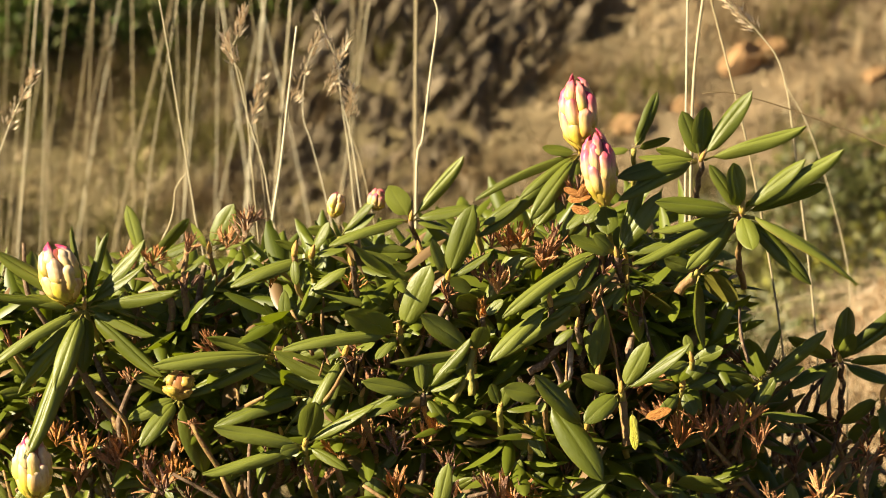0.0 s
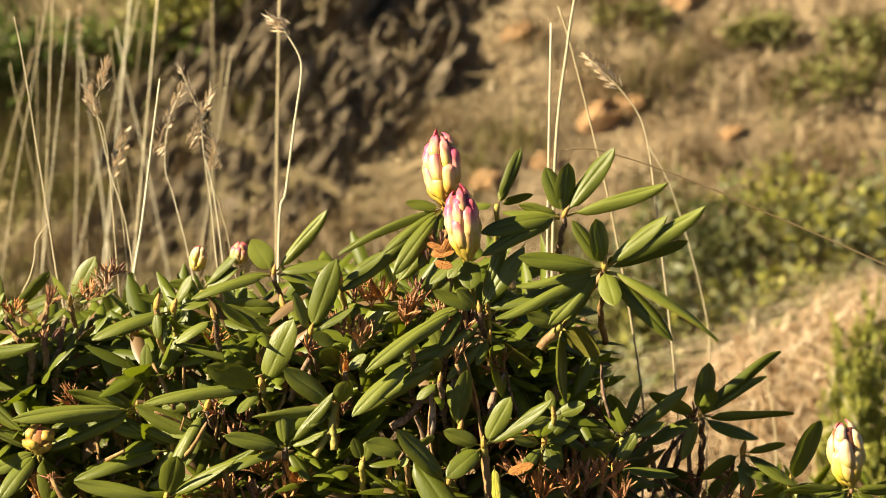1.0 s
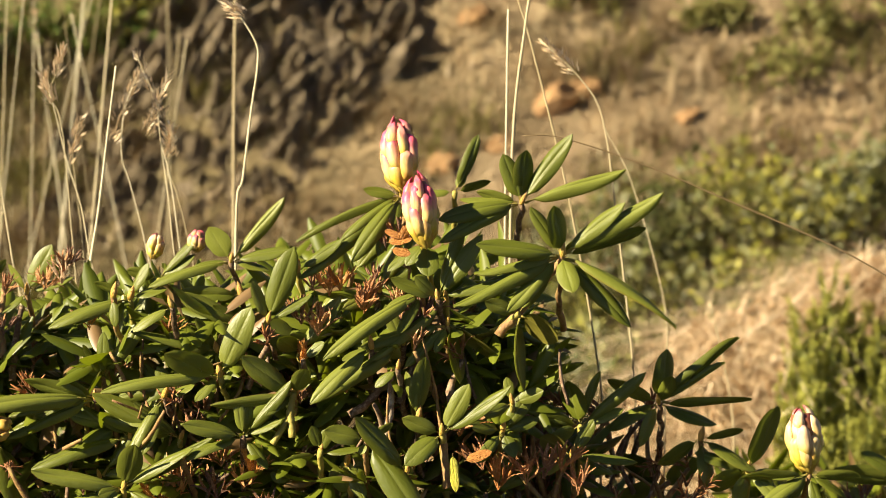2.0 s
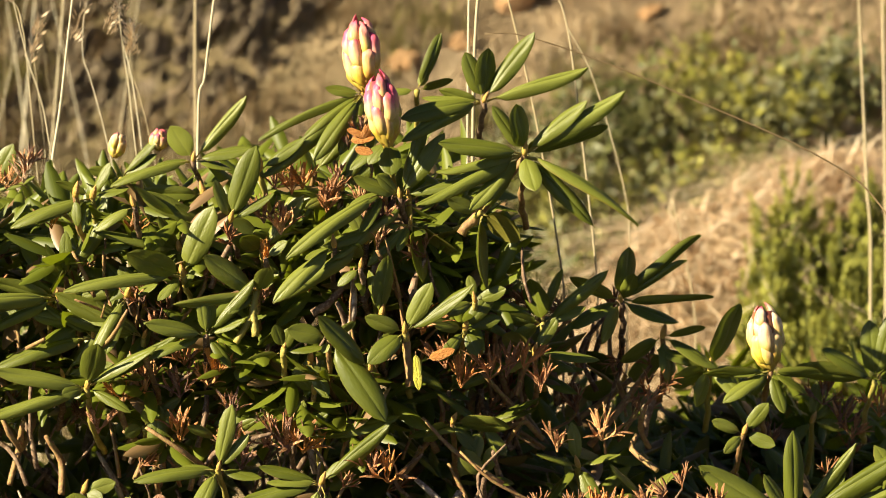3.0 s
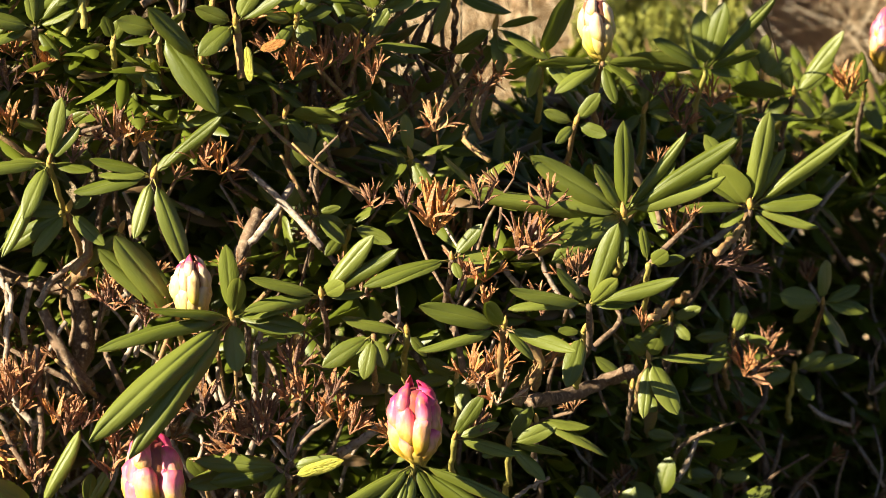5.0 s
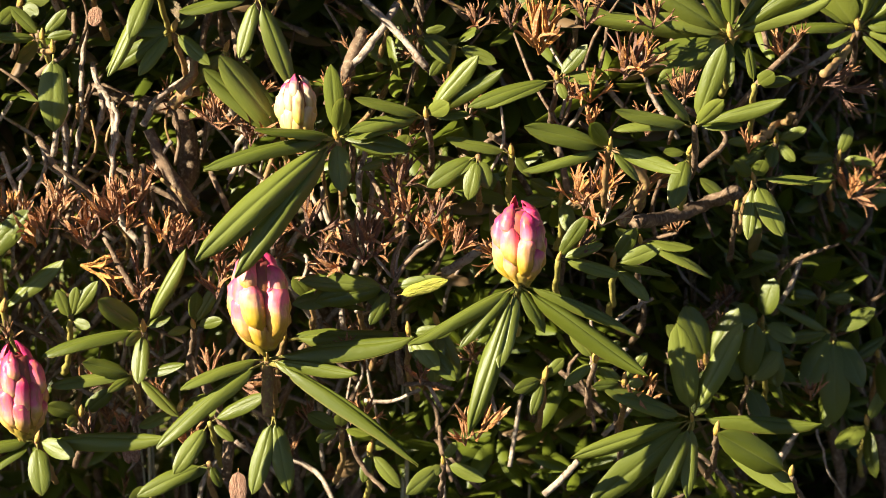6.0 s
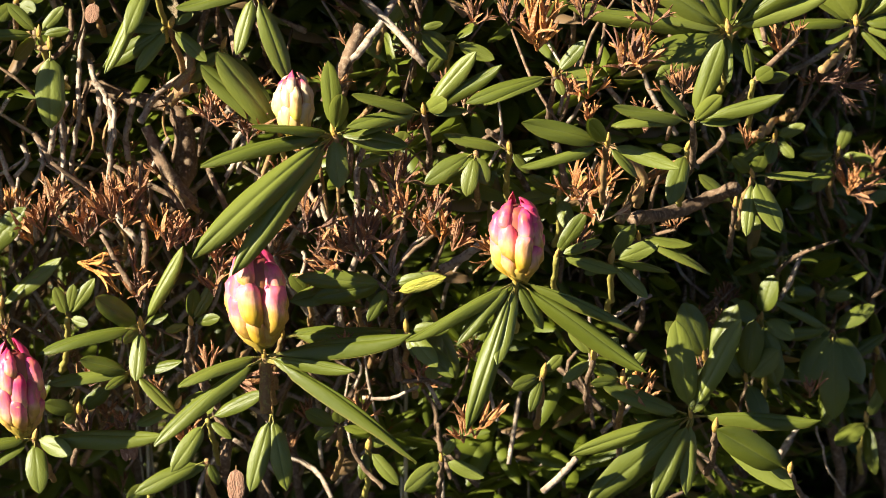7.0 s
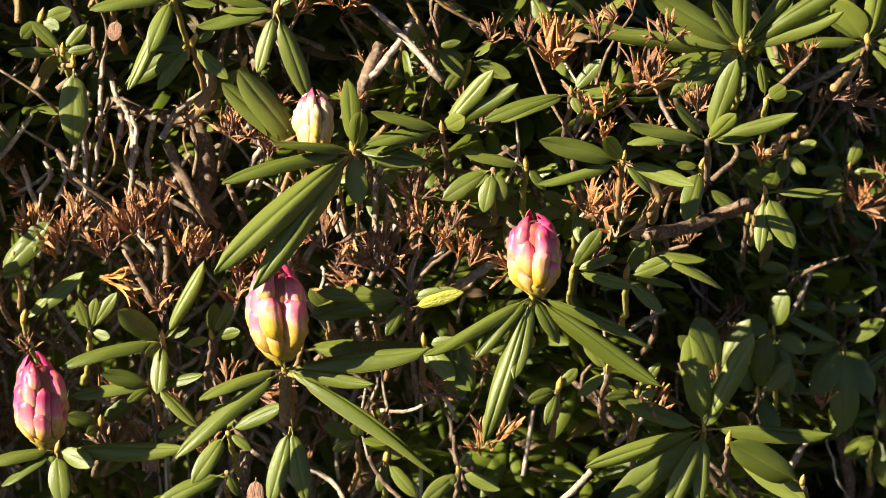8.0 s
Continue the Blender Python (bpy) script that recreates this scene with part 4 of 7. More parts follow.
shoot((0.408, 2.560, 1.136), (0.420, 2.650, 1.061), [(12, 3.8, 0, -50, 1.13), (-30, 5.5, 10, 57, 1.90), (-29, 4.5, 10, 45, 1.32), (-151, 4.3, 10, -45, 2.20), (-82, 4.4, 15, -40, 2.30)])
shoot((0.453, 2.560, 1.106), (0.465, 2.650, 1.031), [(66, 6.4, 5, -50, 3.54), (160, 5.1, 5, 40, 1.35), (-161, 3.8, 10, -40, 2.56), (-5, 4.2, 10, 50, 1.61), (-112, 3.7, 20, -40, 2.29), (-42, 4.3, 20, 20, 1.43)])
shoot((0.393, 2.700, 1.068), (0.405, 2.790, 0.993), [(40, 4.3, 5, -50, 3.66), (138, 4.8, 5, -50, 3.39), (-29, 3.9, 15, 57, 3.09), (-171, 4.1, 10, -45, 3.09), (-91, 3.7, 20, -30, 2.14)])
shoot((0.511, 2.560, 1.102), (0.523, 2.650, 1.027), [(-180, 6.4, 10, -50, 1.61), (-151, 5.2, 15, 35, 1.52), (-31, 3.7, 10, 62, 1.77), (-74, 3.9, 25, 10, 1.36), (-134, 2.6, 20, -40, 1.49), (-3, 4.7, 0, -50, 1.61)])
shoot((-0.159, 2.552, 1.165), (-0.159, 2.642, 1.104), [(21, 7.9, 8, 32, 1.50), (-46, 2.9, 21, 60, 1.41)])
shoot((-0.146, 2.538, 1.105), (-0.157, 2.628, 1.041), [(55, 9.9, 0, 52, 1.88), (16, 4.5, 13, 0, 1.17)])
shoot((-0.383, 2.603, 1.137), (-0.402, 2.693, 1.075), [(-174, 3.4, 28, 0, 1.30), (-98, 2.9, 33, 0, 1.30), (119, 5.1, 12, 0, 1.50)])
shoot((-0.372, 2.584, 1.098), (-0.380, 2.674, 1.033), [(105, 3.9, 0, 0, 1.29), (79, 4.3, 0, 0, 1.19)])
shoot((-0.292, 2.598, 1.154), (-0.308, 2.688, 1.092), [(-168, 7.0, 9, 42, 1.61), (-116, 4.7, 17, 43, 1.09), (123, 1.4, 16, 0, 1.00)])
shoot((-0.345, 2.595, 1.080), (-0.363, 2.685, 1.015), [(16, 5.1, 18, 32, 1.18), (-37, 2.7, 35, 0, 0.90), (3, 4.3, 16, 25, 0.99)])
shoot((-0.263, 2.564, 1.058), (-0.278, 2.654, 0.993), [(68, 2.9, 0, 0, 1.08), (-175, 4.2, 14, 24, 0.97), (-42, 4.3, 29, 0, 1.28), (-119, 3.4, 27, 0, 0.98)])
shoot((-0.398, 2.557, 1.033), (-0.419, 2.647, 0.967), [(51, 3.4, 0, 0, 1.18), (128, 3.4, 0, 0, 1.18), (19, 6.0, 16, 45, 1.38)])
limb([(-0.296, 2.550, 1.107), (-0.319, 2.560, 1.138), (-0.338, 2.570, 1.168)], 3.6, 3.2, M_TWIG)
limb([(-0.288, 2.569, 1.109), (-0.308, 2.579, 1.141), (-0.327, 2.589, 1.174)], 2.9, 2.4, M_BARK)
limb([(-0.253, 2.587, 1.193), (-0.251, 2.591, 1.219), (-0.264, 2.597, 1.234), (-0.274, 2.602, 1.250)], 3.6, 2.4, M_TWIG)
limb([(-0.229, 2.581, 1.188), (-0.227, 2.587, 1.219), (-0.221, 2.592, 1.256)], 3.4, 2.4, M_BARK)
limb([(-0.237, 2.587, 1.209), (-0.240, 2.593, 1.240), (-0.238, 2.598, 1.271)], 3.2, 2.2, M_TWIG)
seed_head((-0.285, 2.589, 1.251), 2.5, -18, 10, 0)
seed_head((-0.268, 2.587, 1.256), 2.5, 6, 10, 0)
seed_head((-0.236, 2.582, 1.267), 2.3, 12, 10, 0)
seed_head((-0.199, 2.576, 1.273), 2.7, 18, 10, 0)
seed_head((-0.183, 2.574, 1.279), 3.1, 12, 10, 0)
seed_head((-0.178, 2.574, 1.294), 2.5, 6, 10, 0)
seed_head((-0.236, 2.576, 1.231), 2.5, 0, 10, 2)
seed_head((-0.331, 2.566, 1.074), 3.7, 0, 10, 2)
seed_head((-0.299, 2.558, 1.070), 3.7, -12, 10, 0)
seed_head((-0.274, 2.551, 1.060), 3.7, 6, 10, 1)
seed_head((-0.240, 2.549, 1.087), 3.7, 0, 10, 0)
seed_head((-0.358, 2.574, 1.088), 3.1, 6, 10, 2)
seed_head((-0.320, 2.569, 1.105), 3.1, 12, 10, 2)
seed_head((-0.288, 2.559, 1.086), 3.1, 0, 10, 2)
seed_head((-0.380, 2.584, 1.119), 2.5, 0, 10, 2)
seed_head((-0.245, 2.545, 1.061), 3.4, 9, 10, 0)
seed_head((-0.161, 2.533, 1.090), 2.5, 0, 10, 2)
seed_head((-0.256, 2.545, 1.046), 3.7, -12, 10, 2)
seed_head((-0.336, 2.562, 1.048), 3.7, 6, 10, 2)
shoot((-0.018, 2.548, 1.244), (-0.014, 2.638, 1.186), [(153, 6.2, 10, 25, 1.95), (145, 3.0, 16, 0, 1.08)])
shoot((-0.073, 2.530, 1.142), (-0.081, 2.620, 1.081), [(152, 8.7, 7, 0, 1.94), (163, 7.6, 8, 0, 1.65), (141, 5.3, 11, 29, 1.22)])
shoot((-0.152, 2.559, 1.157), (-0.163, 2.649, 1.095), [(20, 8.4, 7, 31, 1.61), (68, 1.5, 16, 0, 1.28)])
shoot((-0.130, 2.543, 1.151), (-0.141, 2.633, 1.089), [(164, 4.4, 14, 0, 1.46), (-148, 3.9, 23, 0, 1.66), (29, 5.4, 0, 0, 1.27)])
shoot((-0.073, 2.555, 1.165), (-0.082, 2.645, 1.104), [(119, 4.2, 0, 0, 1.67), (131, 5.5, 0, 0, 1.37), (90, 4.7, 0, 0, 1.47)])
shoot((0.063, 2.493, 1.055), (0.071, 2.583, 0.990), [(116, 2.9, 0, 0, 1.44), (76, 3.2, 0, 0, 1.24), (143, 3.1, 19, 0, 1.05), (36, 3.5, 0, 0, 1.15)])
shoot((0.081, 2.497, 1.095), (0.079, 2.587, 1.032), [(100, 2.9, 0, 0, 1.63), (75, 2.9, 0, 0, 1.15), (134, 2.3, 13, 0, 1.25)])
shoot((-0.072, 2.514, 1.062), (-0.081, 2.604, 0.997), [(72, 2.1, 29, 0, 1.45), (24, 2.9, 10, 0, 1.45), (-167, 1.9, 33, 0, 1.25), (39, 4.0, -7, 0, 1.06)])
shoot((-0.005, 2.498, 1.054), (-0.011, 2.588, 0.989), [(66, 3.1, 0, 0, 1.34), (155, 3.0, 20, 0, 0.96), (29, 3.7, 16, 0, 1.05)])
seed_head((-0.047, 2.527, 1.184), 3.7, -6, 10, 2)
seed_head((-0.073, 2.531, 1.173), 3.1, -24, 10, 0)
seed_head((-0.157, 2.560, 1.238), 2.5, 0, 10, 2)
seed_head((-0.083, 2.544, 1.234), 2.5, 12, 10, 0)
seed_head((0.036, 2.515, 1.212), 2.4, 6, 10, 0)
seed_head((0.046, 2.525, 1.277), 2.4, 0, 10, 2)
seed_head((0.061, 2.521, 1.273), 3.1, 6, 10, 2)
seed_head((0.071, 2.520, 1.278), 3.1, -6, 10, 0)
seed_head((0.092, 2.513, 1.263), 3.7, 6, 10, 2)
seed_head((0.036, 2.522, 1.247), 3.1, -12, 10, 2)
seed_head((0.051, 2.517, 1.237), 3.1, 6, 10, 0)
seed_head((-0.000, 2.518, 1.191), 2.4, 0, 10, 2)
seed_head((0.076, 2.501, 1.187), 3.0, 12, 10, 2)
seed_head((-0.016, 2.504, 1.100), 3.0, 0, 10, 0)
seed_head((-0.072, 2.515, 1.093), 3.7, -6, 10, 0)
seed_head((-0.093, 2.517, 1.082), 3.7, 6, 10, 0)
seed_head((0.102, 2.515, 1.284), 2.4, 0, 10, 2)
seed_head((-0.062, 2.523, 1.148), 2.4, 6, 10, 2)
seed_head((-0.021, 2.524, 1.195), 2.4, 0, 10, 0)
seed_head((-0.036, 2.512, 1.119), 3.0, 0, 10, 0)
seed_head((0.035, 2.508, 1.176), 2.4, 6, 10, 2)
seed_head((0.005, 2.495, 1.075), 3.0, 12, 10, 2)
seed_head((-0.114, 2.517, 1.056), 3.7, 0, 10, 2)
limb([(0.028, 2.489, 1.148), (0.026, 2.493, 1.168), (0.029, 2.496, 1.188)], 3.4, 2.9, M_GREENTWIG)
limb([(0.010, 2.491, 1.142), (0.020, 2.492, 1.158), (0.028, 2.494, 1.173)], 2.9, 2.4, M_GREENTWIG)
limb([(0.111, 2.481, 1.149), (0.115, 2.485, 1.174), (0.116, 2.491, 1.204)], 3.3, 2.7, M_PALE)
limb([(0.079, 2.502, 1.167), (0.094, 2.501, 1.177), (0.112, 2.501, 1.198)], 3.9, 2.9, M_BARK)
limb([(0.124, 2.494, 1.178), (0.134, 2.497, 1.203), (0.142, 2.500, 1.229)], 3.9, 3.4, M_BARK)
shoot((0.230, 2.487, 1.260), (0.180, 2.577, 1.225), [(60, 4.9, 12, 0, 1.72), (-34, 4.0, 15, 120, 3.69), (-86, 6.6, 9, 120, 2.32), (159, 3.2, 18, 0, 1.43)])
shoot((0.127, 2.494, 1.232), (0.124, 2.584, 1.178), [(-150, 9.5, 9, 32, 1.80), (115, 3.7, 8, 0, 1.44), (-179, 3.9, 23, 0, 1.15)])
shoot((0.167, 2.499, 1.249), (0.168, 2.589, 1.192), [(-166, 8.0, 11, 41, 1.53), (-136, 5.1, 11, 11, 1.17), (-116, 2.6, 23, 0, 0.96), (-79, 5.2, 11, 120, 3.18), (-34, 5.5, 0, 120, 2.12)])
shoot((0.138, 2.511, 1.227), (0.137, 2.601, 1.169), [(-86, 7.7, 11, 120, 2.77), (-73, 4.3, 14, 120, 2.45)])
shoot((0.107, 2.528, 1.277), (0.106, 2.618, 1.221), [(38, 2.9, 0, 0, 1.75), (62, 6.4, 0, 10, 1.48), (-156, 3.7, 24, 0, 1.16)])
shoot((0.083, 2.555, 1.290), (0.080, 2.645, 1.234), [(52, 5.9, 0, 0, 1.67), (-130, 4.1, 7, 60, 1.41), (-165, 3.9, 15, 0, 1.28)])
shoot((0.225, 2.483, 1.180), (0.239, 2.573, 1.120), [(24, 2.7, 11, 0, 1.33), (-159, 2.7, 22, 0, 1.14), (104, 2.1, 0, 0, 0.95)])
limb([(0.166, 2.471, 1.105), (0.164, 2.473, 1.130), (0.161, 2.472, 1.156)], 3.4, 2.9, M_TWIG)
limb([(0.372, 2.76, 1.02), (0.366, 2.72, 1.09), (0.379, 2.69, 1.148)], 3.2, 2.4, M_BARK)
limb([(0.213, 2.497, 1.239), (0.243, 2.498, 1.275), (0.263, 2.497, 1.300), (0.271, 2.495, 1.311)], 4.4, 2.9, M_TWIG)
limb([(0.154, 2.522, 1.195), (0.144, 2.530, 1.225), (0.134, 2.542, 1.276), (0.131, 2.545, 1.328), (0.129, 2.546, 1.368)], 3.4, 2.4, M_TWIG)
seed_head((0.124, 2.511, 1.322), 3.0, 0, 10, 0)
seed_head((0.112, 2.514, 1.314), 2.4, -12, 10, 2)
seed_head((0.142, 2.499, 1.249), 3.6, 0, 10, 0)
seed_head((0.132, 2.499, 1.239), 3.0, 6, 10, 0)
seed_head((0.122, 2.506, 1.264), 2.4, 6, 10, 2)
seed_head((0.092, 2.512, 1.258), 3.0, 0, 10, 0)
seed_head((0.178, 2.500, 1.148), 3.6, 12, 10, 2)
seed_head((0.200, 2.500, 1.117), 3.6, -12, 10, 2)
seed_head((0.240, 2.500, 1.105), 3.6, 6, 10, 2)
seed_head((0.271, 2.500, 1.116), 3.6, 6, 10, 2)
shoot((-0.006, 2.452, 1.034), (0.006, 2.542, 0.959), [(78, 5.8, 5, 8, 1.60), (49, 3.9, 0, 32, 1.17), (-174, 7.1, 10, 45, 1.54), (-178, 3.4, 5, 40, 1.29), (-117, 5.4, 30, 12, 1.82), (-118, 9.1, 15, 18, 1.56), (-10, 3.7, 10, 50, 1.39)])
shoot((0.085, 2.441, 1.023), (0.097, 2.531, 0.948), [(-70, 8.4, 10, 12, 2.02), (-108, 5.5, 15, 8, 1.49), (-170, 6.8, 5, 45, 1.53), (178, 4.5, 5, 55, 1.38), (41, 7.9, 0, 30, 1.48), (46, 2.4, 0, 30, 1.02), (164, 5.4, 5, 45, 1.26)])
shoot((-0.063, 2.510, 1.028), (-0.051, 2.600, 0.953), [(86, 5.2, 0, 5, 1.93), (129, 2.0, 0, 30, 1.17)])
shoot((0.087, 2.500, 1.053), (0.099, 2.590, 0.978), [(17, 7.2, 5, 45, 1.71), (105, 2.3, 0, 30, 1.05)])
shoot((0.236, 2.495, 1.017), (0.248, 2.585, 0.942), [(131, 3.1, 10, 8, 1.73), (76, 2.8, 10, 12, 1.34), (-13, 2.5, 5, 62, 1.57)])
shoot((0.208, 2.520, 1.063), (0.220, 2.610, 0.988), [(-50, 3.1, 10, 10, 1.24), (-149, 2.8, 10, -45, 2.16), (-5, 5.0, 10, -50, 2.38)])
shoot((0.512, 2.446, 0.979), (0.524, 2.536, 0.904), [(93, 8.6, 5, 5, 1.98), (121, 5.4, 5, 20, 1.58), (147, 10.3, 5, 15, 2.46), (169, 14.8, 5, 30, 2.05), (165, 7.2, 5, 48, 1.77), (-167, 8.8, 15, 20, 2.31), (-152, 8.0, 20, 18, 2.29), (53, 9.1, 0, 38, 1.25), (35, 12.6, 5, 38, 2.13), (21, 9.7, 5, 48, 1.77), (44, 6.4, 0, 35, 1.69), (-157, 3.0, 40, 0, 1.48), (-90, 4.6, 20, 40, 1.29)])
shoot((0.651, 2.531, 0.966), (0.663, 2.621, 0.891), [(82, 9.2, 5, 8, 2.27), (60, 6.2, 0, -15, 1.32), (39, 12.1, 5, 36, 1.77), (128, 5.1, 5, -35, 3.37), (123, 8.0, 0, 10, 1.97), (6, 6.7, 5, 40, 2.00), (-15, 6.7, 10, 50, 1.19), (-180, 6.7, 10, 50, 1.43), (-149, 3.2, 15, 50, 1.27), (-42, 5.7, 20, 30, 1.06), (150, 4.5, 5, 45, 1.45)])
shoot((0.778, 2.717, 0.825), (0.790, 2.807, 0.750), [(165, 4.7, 10, 5, 2.42), (24, 4.0, 0, 30, 1.39), (-9, 4.6, 5, 30, 1.77), (87, 4.2, 0, -45, 2.64), (-150, 3.4, 10, -40, 2.15), (-58, 5.1, 15, 52, 2.44)])
shoot((0.618, 2.593, 1.088), (0.630, 2.683, 1.013), [(77, 6.5, 5, 15, 2.06), (96, 5.5, 0, 10, 2.23), (47, 9.6, 0, 32, 1.36), (149, 5.7, 5, 38, 1.66), (172, 8.0, 5, -40, 2.60), (18, 5.3, 5, -45, 1.48), (-5, 3.2, 15, 45, 1.19), (155, 3.8, 5, 50, 1.30)])
shoot((0.747, 2.746, 1.038), (0.759, 2.836, 0.963), [(53, 7.9, 0, 28, 1.76), (44, 5.5, 0, 35, 1.49), (112, 5.1, 0, 5, 1.67), (38, 3.9, 5, 25, 1.71), (172, 6.2, 5, -50, 2.59), (-48, 3.1, 10, 62, 2.59), (-139, 3.6, 10, 40, 1.74)])
shoot((0.151, 2.379, 0.907), (0.163, 2.469, 0.832), [(95, 6.5, 5, 10, 1.85), (85, 5.5, 40, 0, 1.73), (168, 7.6, 20, 60, 1.54), (-171, 11.8, 15, 55, 1.68), (-145, 16.4, 25, 25, 2.76), (-145, 10.0, 20, 30, 2.00), (-131, 15.0, 25, 15, 2.39), (-86, 4.6, 15, 5, 2.03), (-9, 6.3, 10, 20, 1.84), (5, 4.1, 25, 60, 1.92)])
shoot((0.105, 2.430, 0.896), (0.117, 2.520, 0.821), [(125, 9.2, 5, 25, 2.71), (137, 9.1, 0, 30, 2.27)])
shoot((0.229, 2.375, 0.926), (0.241, 2.465, 0.851), [(162, 6.5, 10, 50, 1.64), (51, 6.8, 5, 25, 1.69), (33, 7.7, 5, 40, 1.50), (-174, 6.7, 15, 40, 1.50), (-165, 6.4, 10, 60, 1.34), (42, 3.1, 45, 0, 1.63), (5, 3.6, 15, 45, 1.22)])
shoot((0.275, 2.378, 0.889), (0.287, 2.468, 0.814), [(-105, 3.6, 20, 10, 1.66), (-73, 2.7, 15, 5, 1.64), (-151, 4.9, 10, 15, 1.89), (-147, 2.8, 5, 50, 1.87)])
shoot((0.307, 2.392, 0.887), (0.319, 2.482, 0.812), [(164, 5.9, 5, 50, 1.43), (-51, 2.4, 10, 30, 1.12)])
shoot((0.344, 2.374, 0.958), (0.356, 2.464, 0.883), [(-166, 7.9, 10, 35, 1.64), (-162, 6.7, 15, 60, 1.34), (49, 3.7, 0, 20, 1.33), (-69, 1.7, 30, 10, 0.97), (4, 3.2, 0, 40, 1.25)])
shoot((0.373, 2.262, 0.923), (0.385, 2.352, 0.848), [(162, 7.6, 10, 25, 1.82), (-168, 7.3, 5, 50, 1.28), (126, 5.0, 45, 0, 1.55), (-15, 6.2, 25, 10, 1.39), (-48, 3.5, 10, 40, 1.19)])
shoot((0.453, 2.325, 0.902), (0.465, 2.415, 0.827), [(-112, 4.8, 25, 5, 1.98), (173, 2.2, 20, 55, 1.15)])
shoot((0.447, 2.271, 0.938), (0.459, 2.361, 0.863), [(73, 7.3, 5, 10, 1.96), (61, 4.7, 45, 0, 1.56), (164, 7.3, 15, 55, 1.60), (130, 4.1, 5, 40, 1.20), (19, 7.8, 10, 40, 1.44), (3, 3.9, 10, 60, 1.47), (-179, 6.5, 5, 60, 1.28)])
shoot((0.086, 2.363, 0.710), (0.098, 2.453, 0.635), [(-145, 11.9, 15, 50, 1.93), (-4, 8.1, 20, 40, 1.37), (-33, 15.9, 20, 60, 1.91), (-28, 6.6, 20, 60, 1.34), (11, 13.1, 10, 65, 2.26), (-167, 7.9, 20, 60, 1.53)])
shoot((0.093, 2.390, 0.648), (0.105, 2.480, 0.573), [(-107, 7.1, 15, 5, 1.94), (-80, 6.8, 15, 0, 2.03)])
shoot((-0.022, 2.404, 0.727), (-0.010, 2.494, 0.652), [(138, 5.3, 20, 15, 2.21), (63, 8.1, 0, 40, 1.52), (-169, 8.9, 10, 60, 1.75), (-98, 4.7, 30, 5, 1.66), (-151, 2.3, 45, 0, 0.97), (25, 2.4, 5, 40, 1.01)])
shoot((-0.031, 2.399, 0.686), (-0.019, 2.489, 0.611), [(158, 4.8, 15, 25, 1.60), (-177, 7.2, 10, 60, 1.45), (19, 4.7, 20, 45, 1.23), (-42, 5.2, 20, 55, 1.52), (-160, 3.0, 40, 20, 0.93)])
shoot((0.035, 2.394, 0.641), (0.047, 2.484, 0.566), [(-129, 5.2, 20, 10, 1.87), (29, 5.7, 10, 40, 1.52), (80, 2.2, 0, 40, 1.14), (-37, 2.5, 20, 30, 1.01)])
shoot((0.008, 2.421, 0.645), (0.020, 2.511, 0.570), [(-160, 3.7, 10, 45, 1.38), (23, 2.9, 0, 50, 1.22)])
shoot((-0.121, 2.409, 0.623), (-0.109, 2.499, 0.548), [(-85, 4.6, 25, 0, 2.14), (4, 11.7, 10, 55, 2.04), (-172, 6.3, 10, 50, 1.51), (-13, 4.0, 35, 5, 1.76), (-150, 5.7, 15, 55, 1.53)])
shoot((0.304, 2.318, 0.788), (0.316, 2.408, 0.713), [(-157, 10.8, 15, 55, 1.63), (-136, 7.1, 15, 35, 1.37), (-106, 7.3, 25, 10, 1.81), (-110, 13.2, 15, 10, 2.09), (-35, 13.9, 10, 20, 1.99), (-26, 11.7, 0, 45, 1.32), (-61, 4.7, 10, 30, 1.62)])
shoot((0.242, 2.400, 0.728), (0.254, 2.490, 0.653), [(-94, 5.3, 10, 10, 1.97), (-71, 5.5, 5, 5, 1.75), (-129, 3.3, 5, 20, 1.55)])
shoot((0.034, 2.400, 0.600), (0.046, 2.490, 0.525), [(-159, 6.7, 10, 25, 1.82), (-65, 2.2, 10, 30, 1.12)])
shoot((0.475, 2.380, 0.635), (0.487, 2.470, 0.560), [(-119, 8.2, 20, 5, 2.12), (-95, 6.9, 15, 5, 1.64), (-145, 12.2, 15, 5, 2.99), (-167, 11.3, 10, 20, 1.74), (100, 9.0, 0, 10, 2.64), (64, 9.8, 0, 15, 2.19), (-2, 11.8, 5, 60, 1.73), (156, 9.0, 5, 45, 2.04)])
shoot((0.487, 2.330, 0.640), (0.499, 2.420, 0.565), [(-35, 8.5, 20, 8, 2.57)])
shoot((0.010, 2.460, 0.989), (0.022, 2.550, 0.914), [(-129, 4.7, 10, 20, 1.38), (-43, 4.2, 15, 10, 1.41), (-150, 6.7, 5, 15, 1.65), (175, 4.0, 5, 20, 1.80), (29, 2.1, 5, 40, 1.04)])
shoot((-0.150, 2.455, 0.733), (-0.138, 2.545, 0.658), [(39, 7.0, 0, 25, 1.64), (41, 2.8, 5, 50, 1.08)])
shoot((-0.172, 2.457, 0.773), (-0.160, 2.547, 0.698), [(47, 6.9, 0, 20, 2.32), (29, 2.7, 0, 40, 1.30)])
shoot((0.173, 2.400, 0.765), (0.185, 2.490, 0.690), [(-169, 6.1, 10, 30, 2.02), (-48, 2.5, 15, 20, 1.14)])
shoot((0.057, 2.487, 0.964), (0.064, 2.577, 0.895), [(-82, 5.4, 16, 70, 2.32), (-57, 8.5, 14, 0, 2.39), (-135, 4.1, 14, 0, 1.43)])
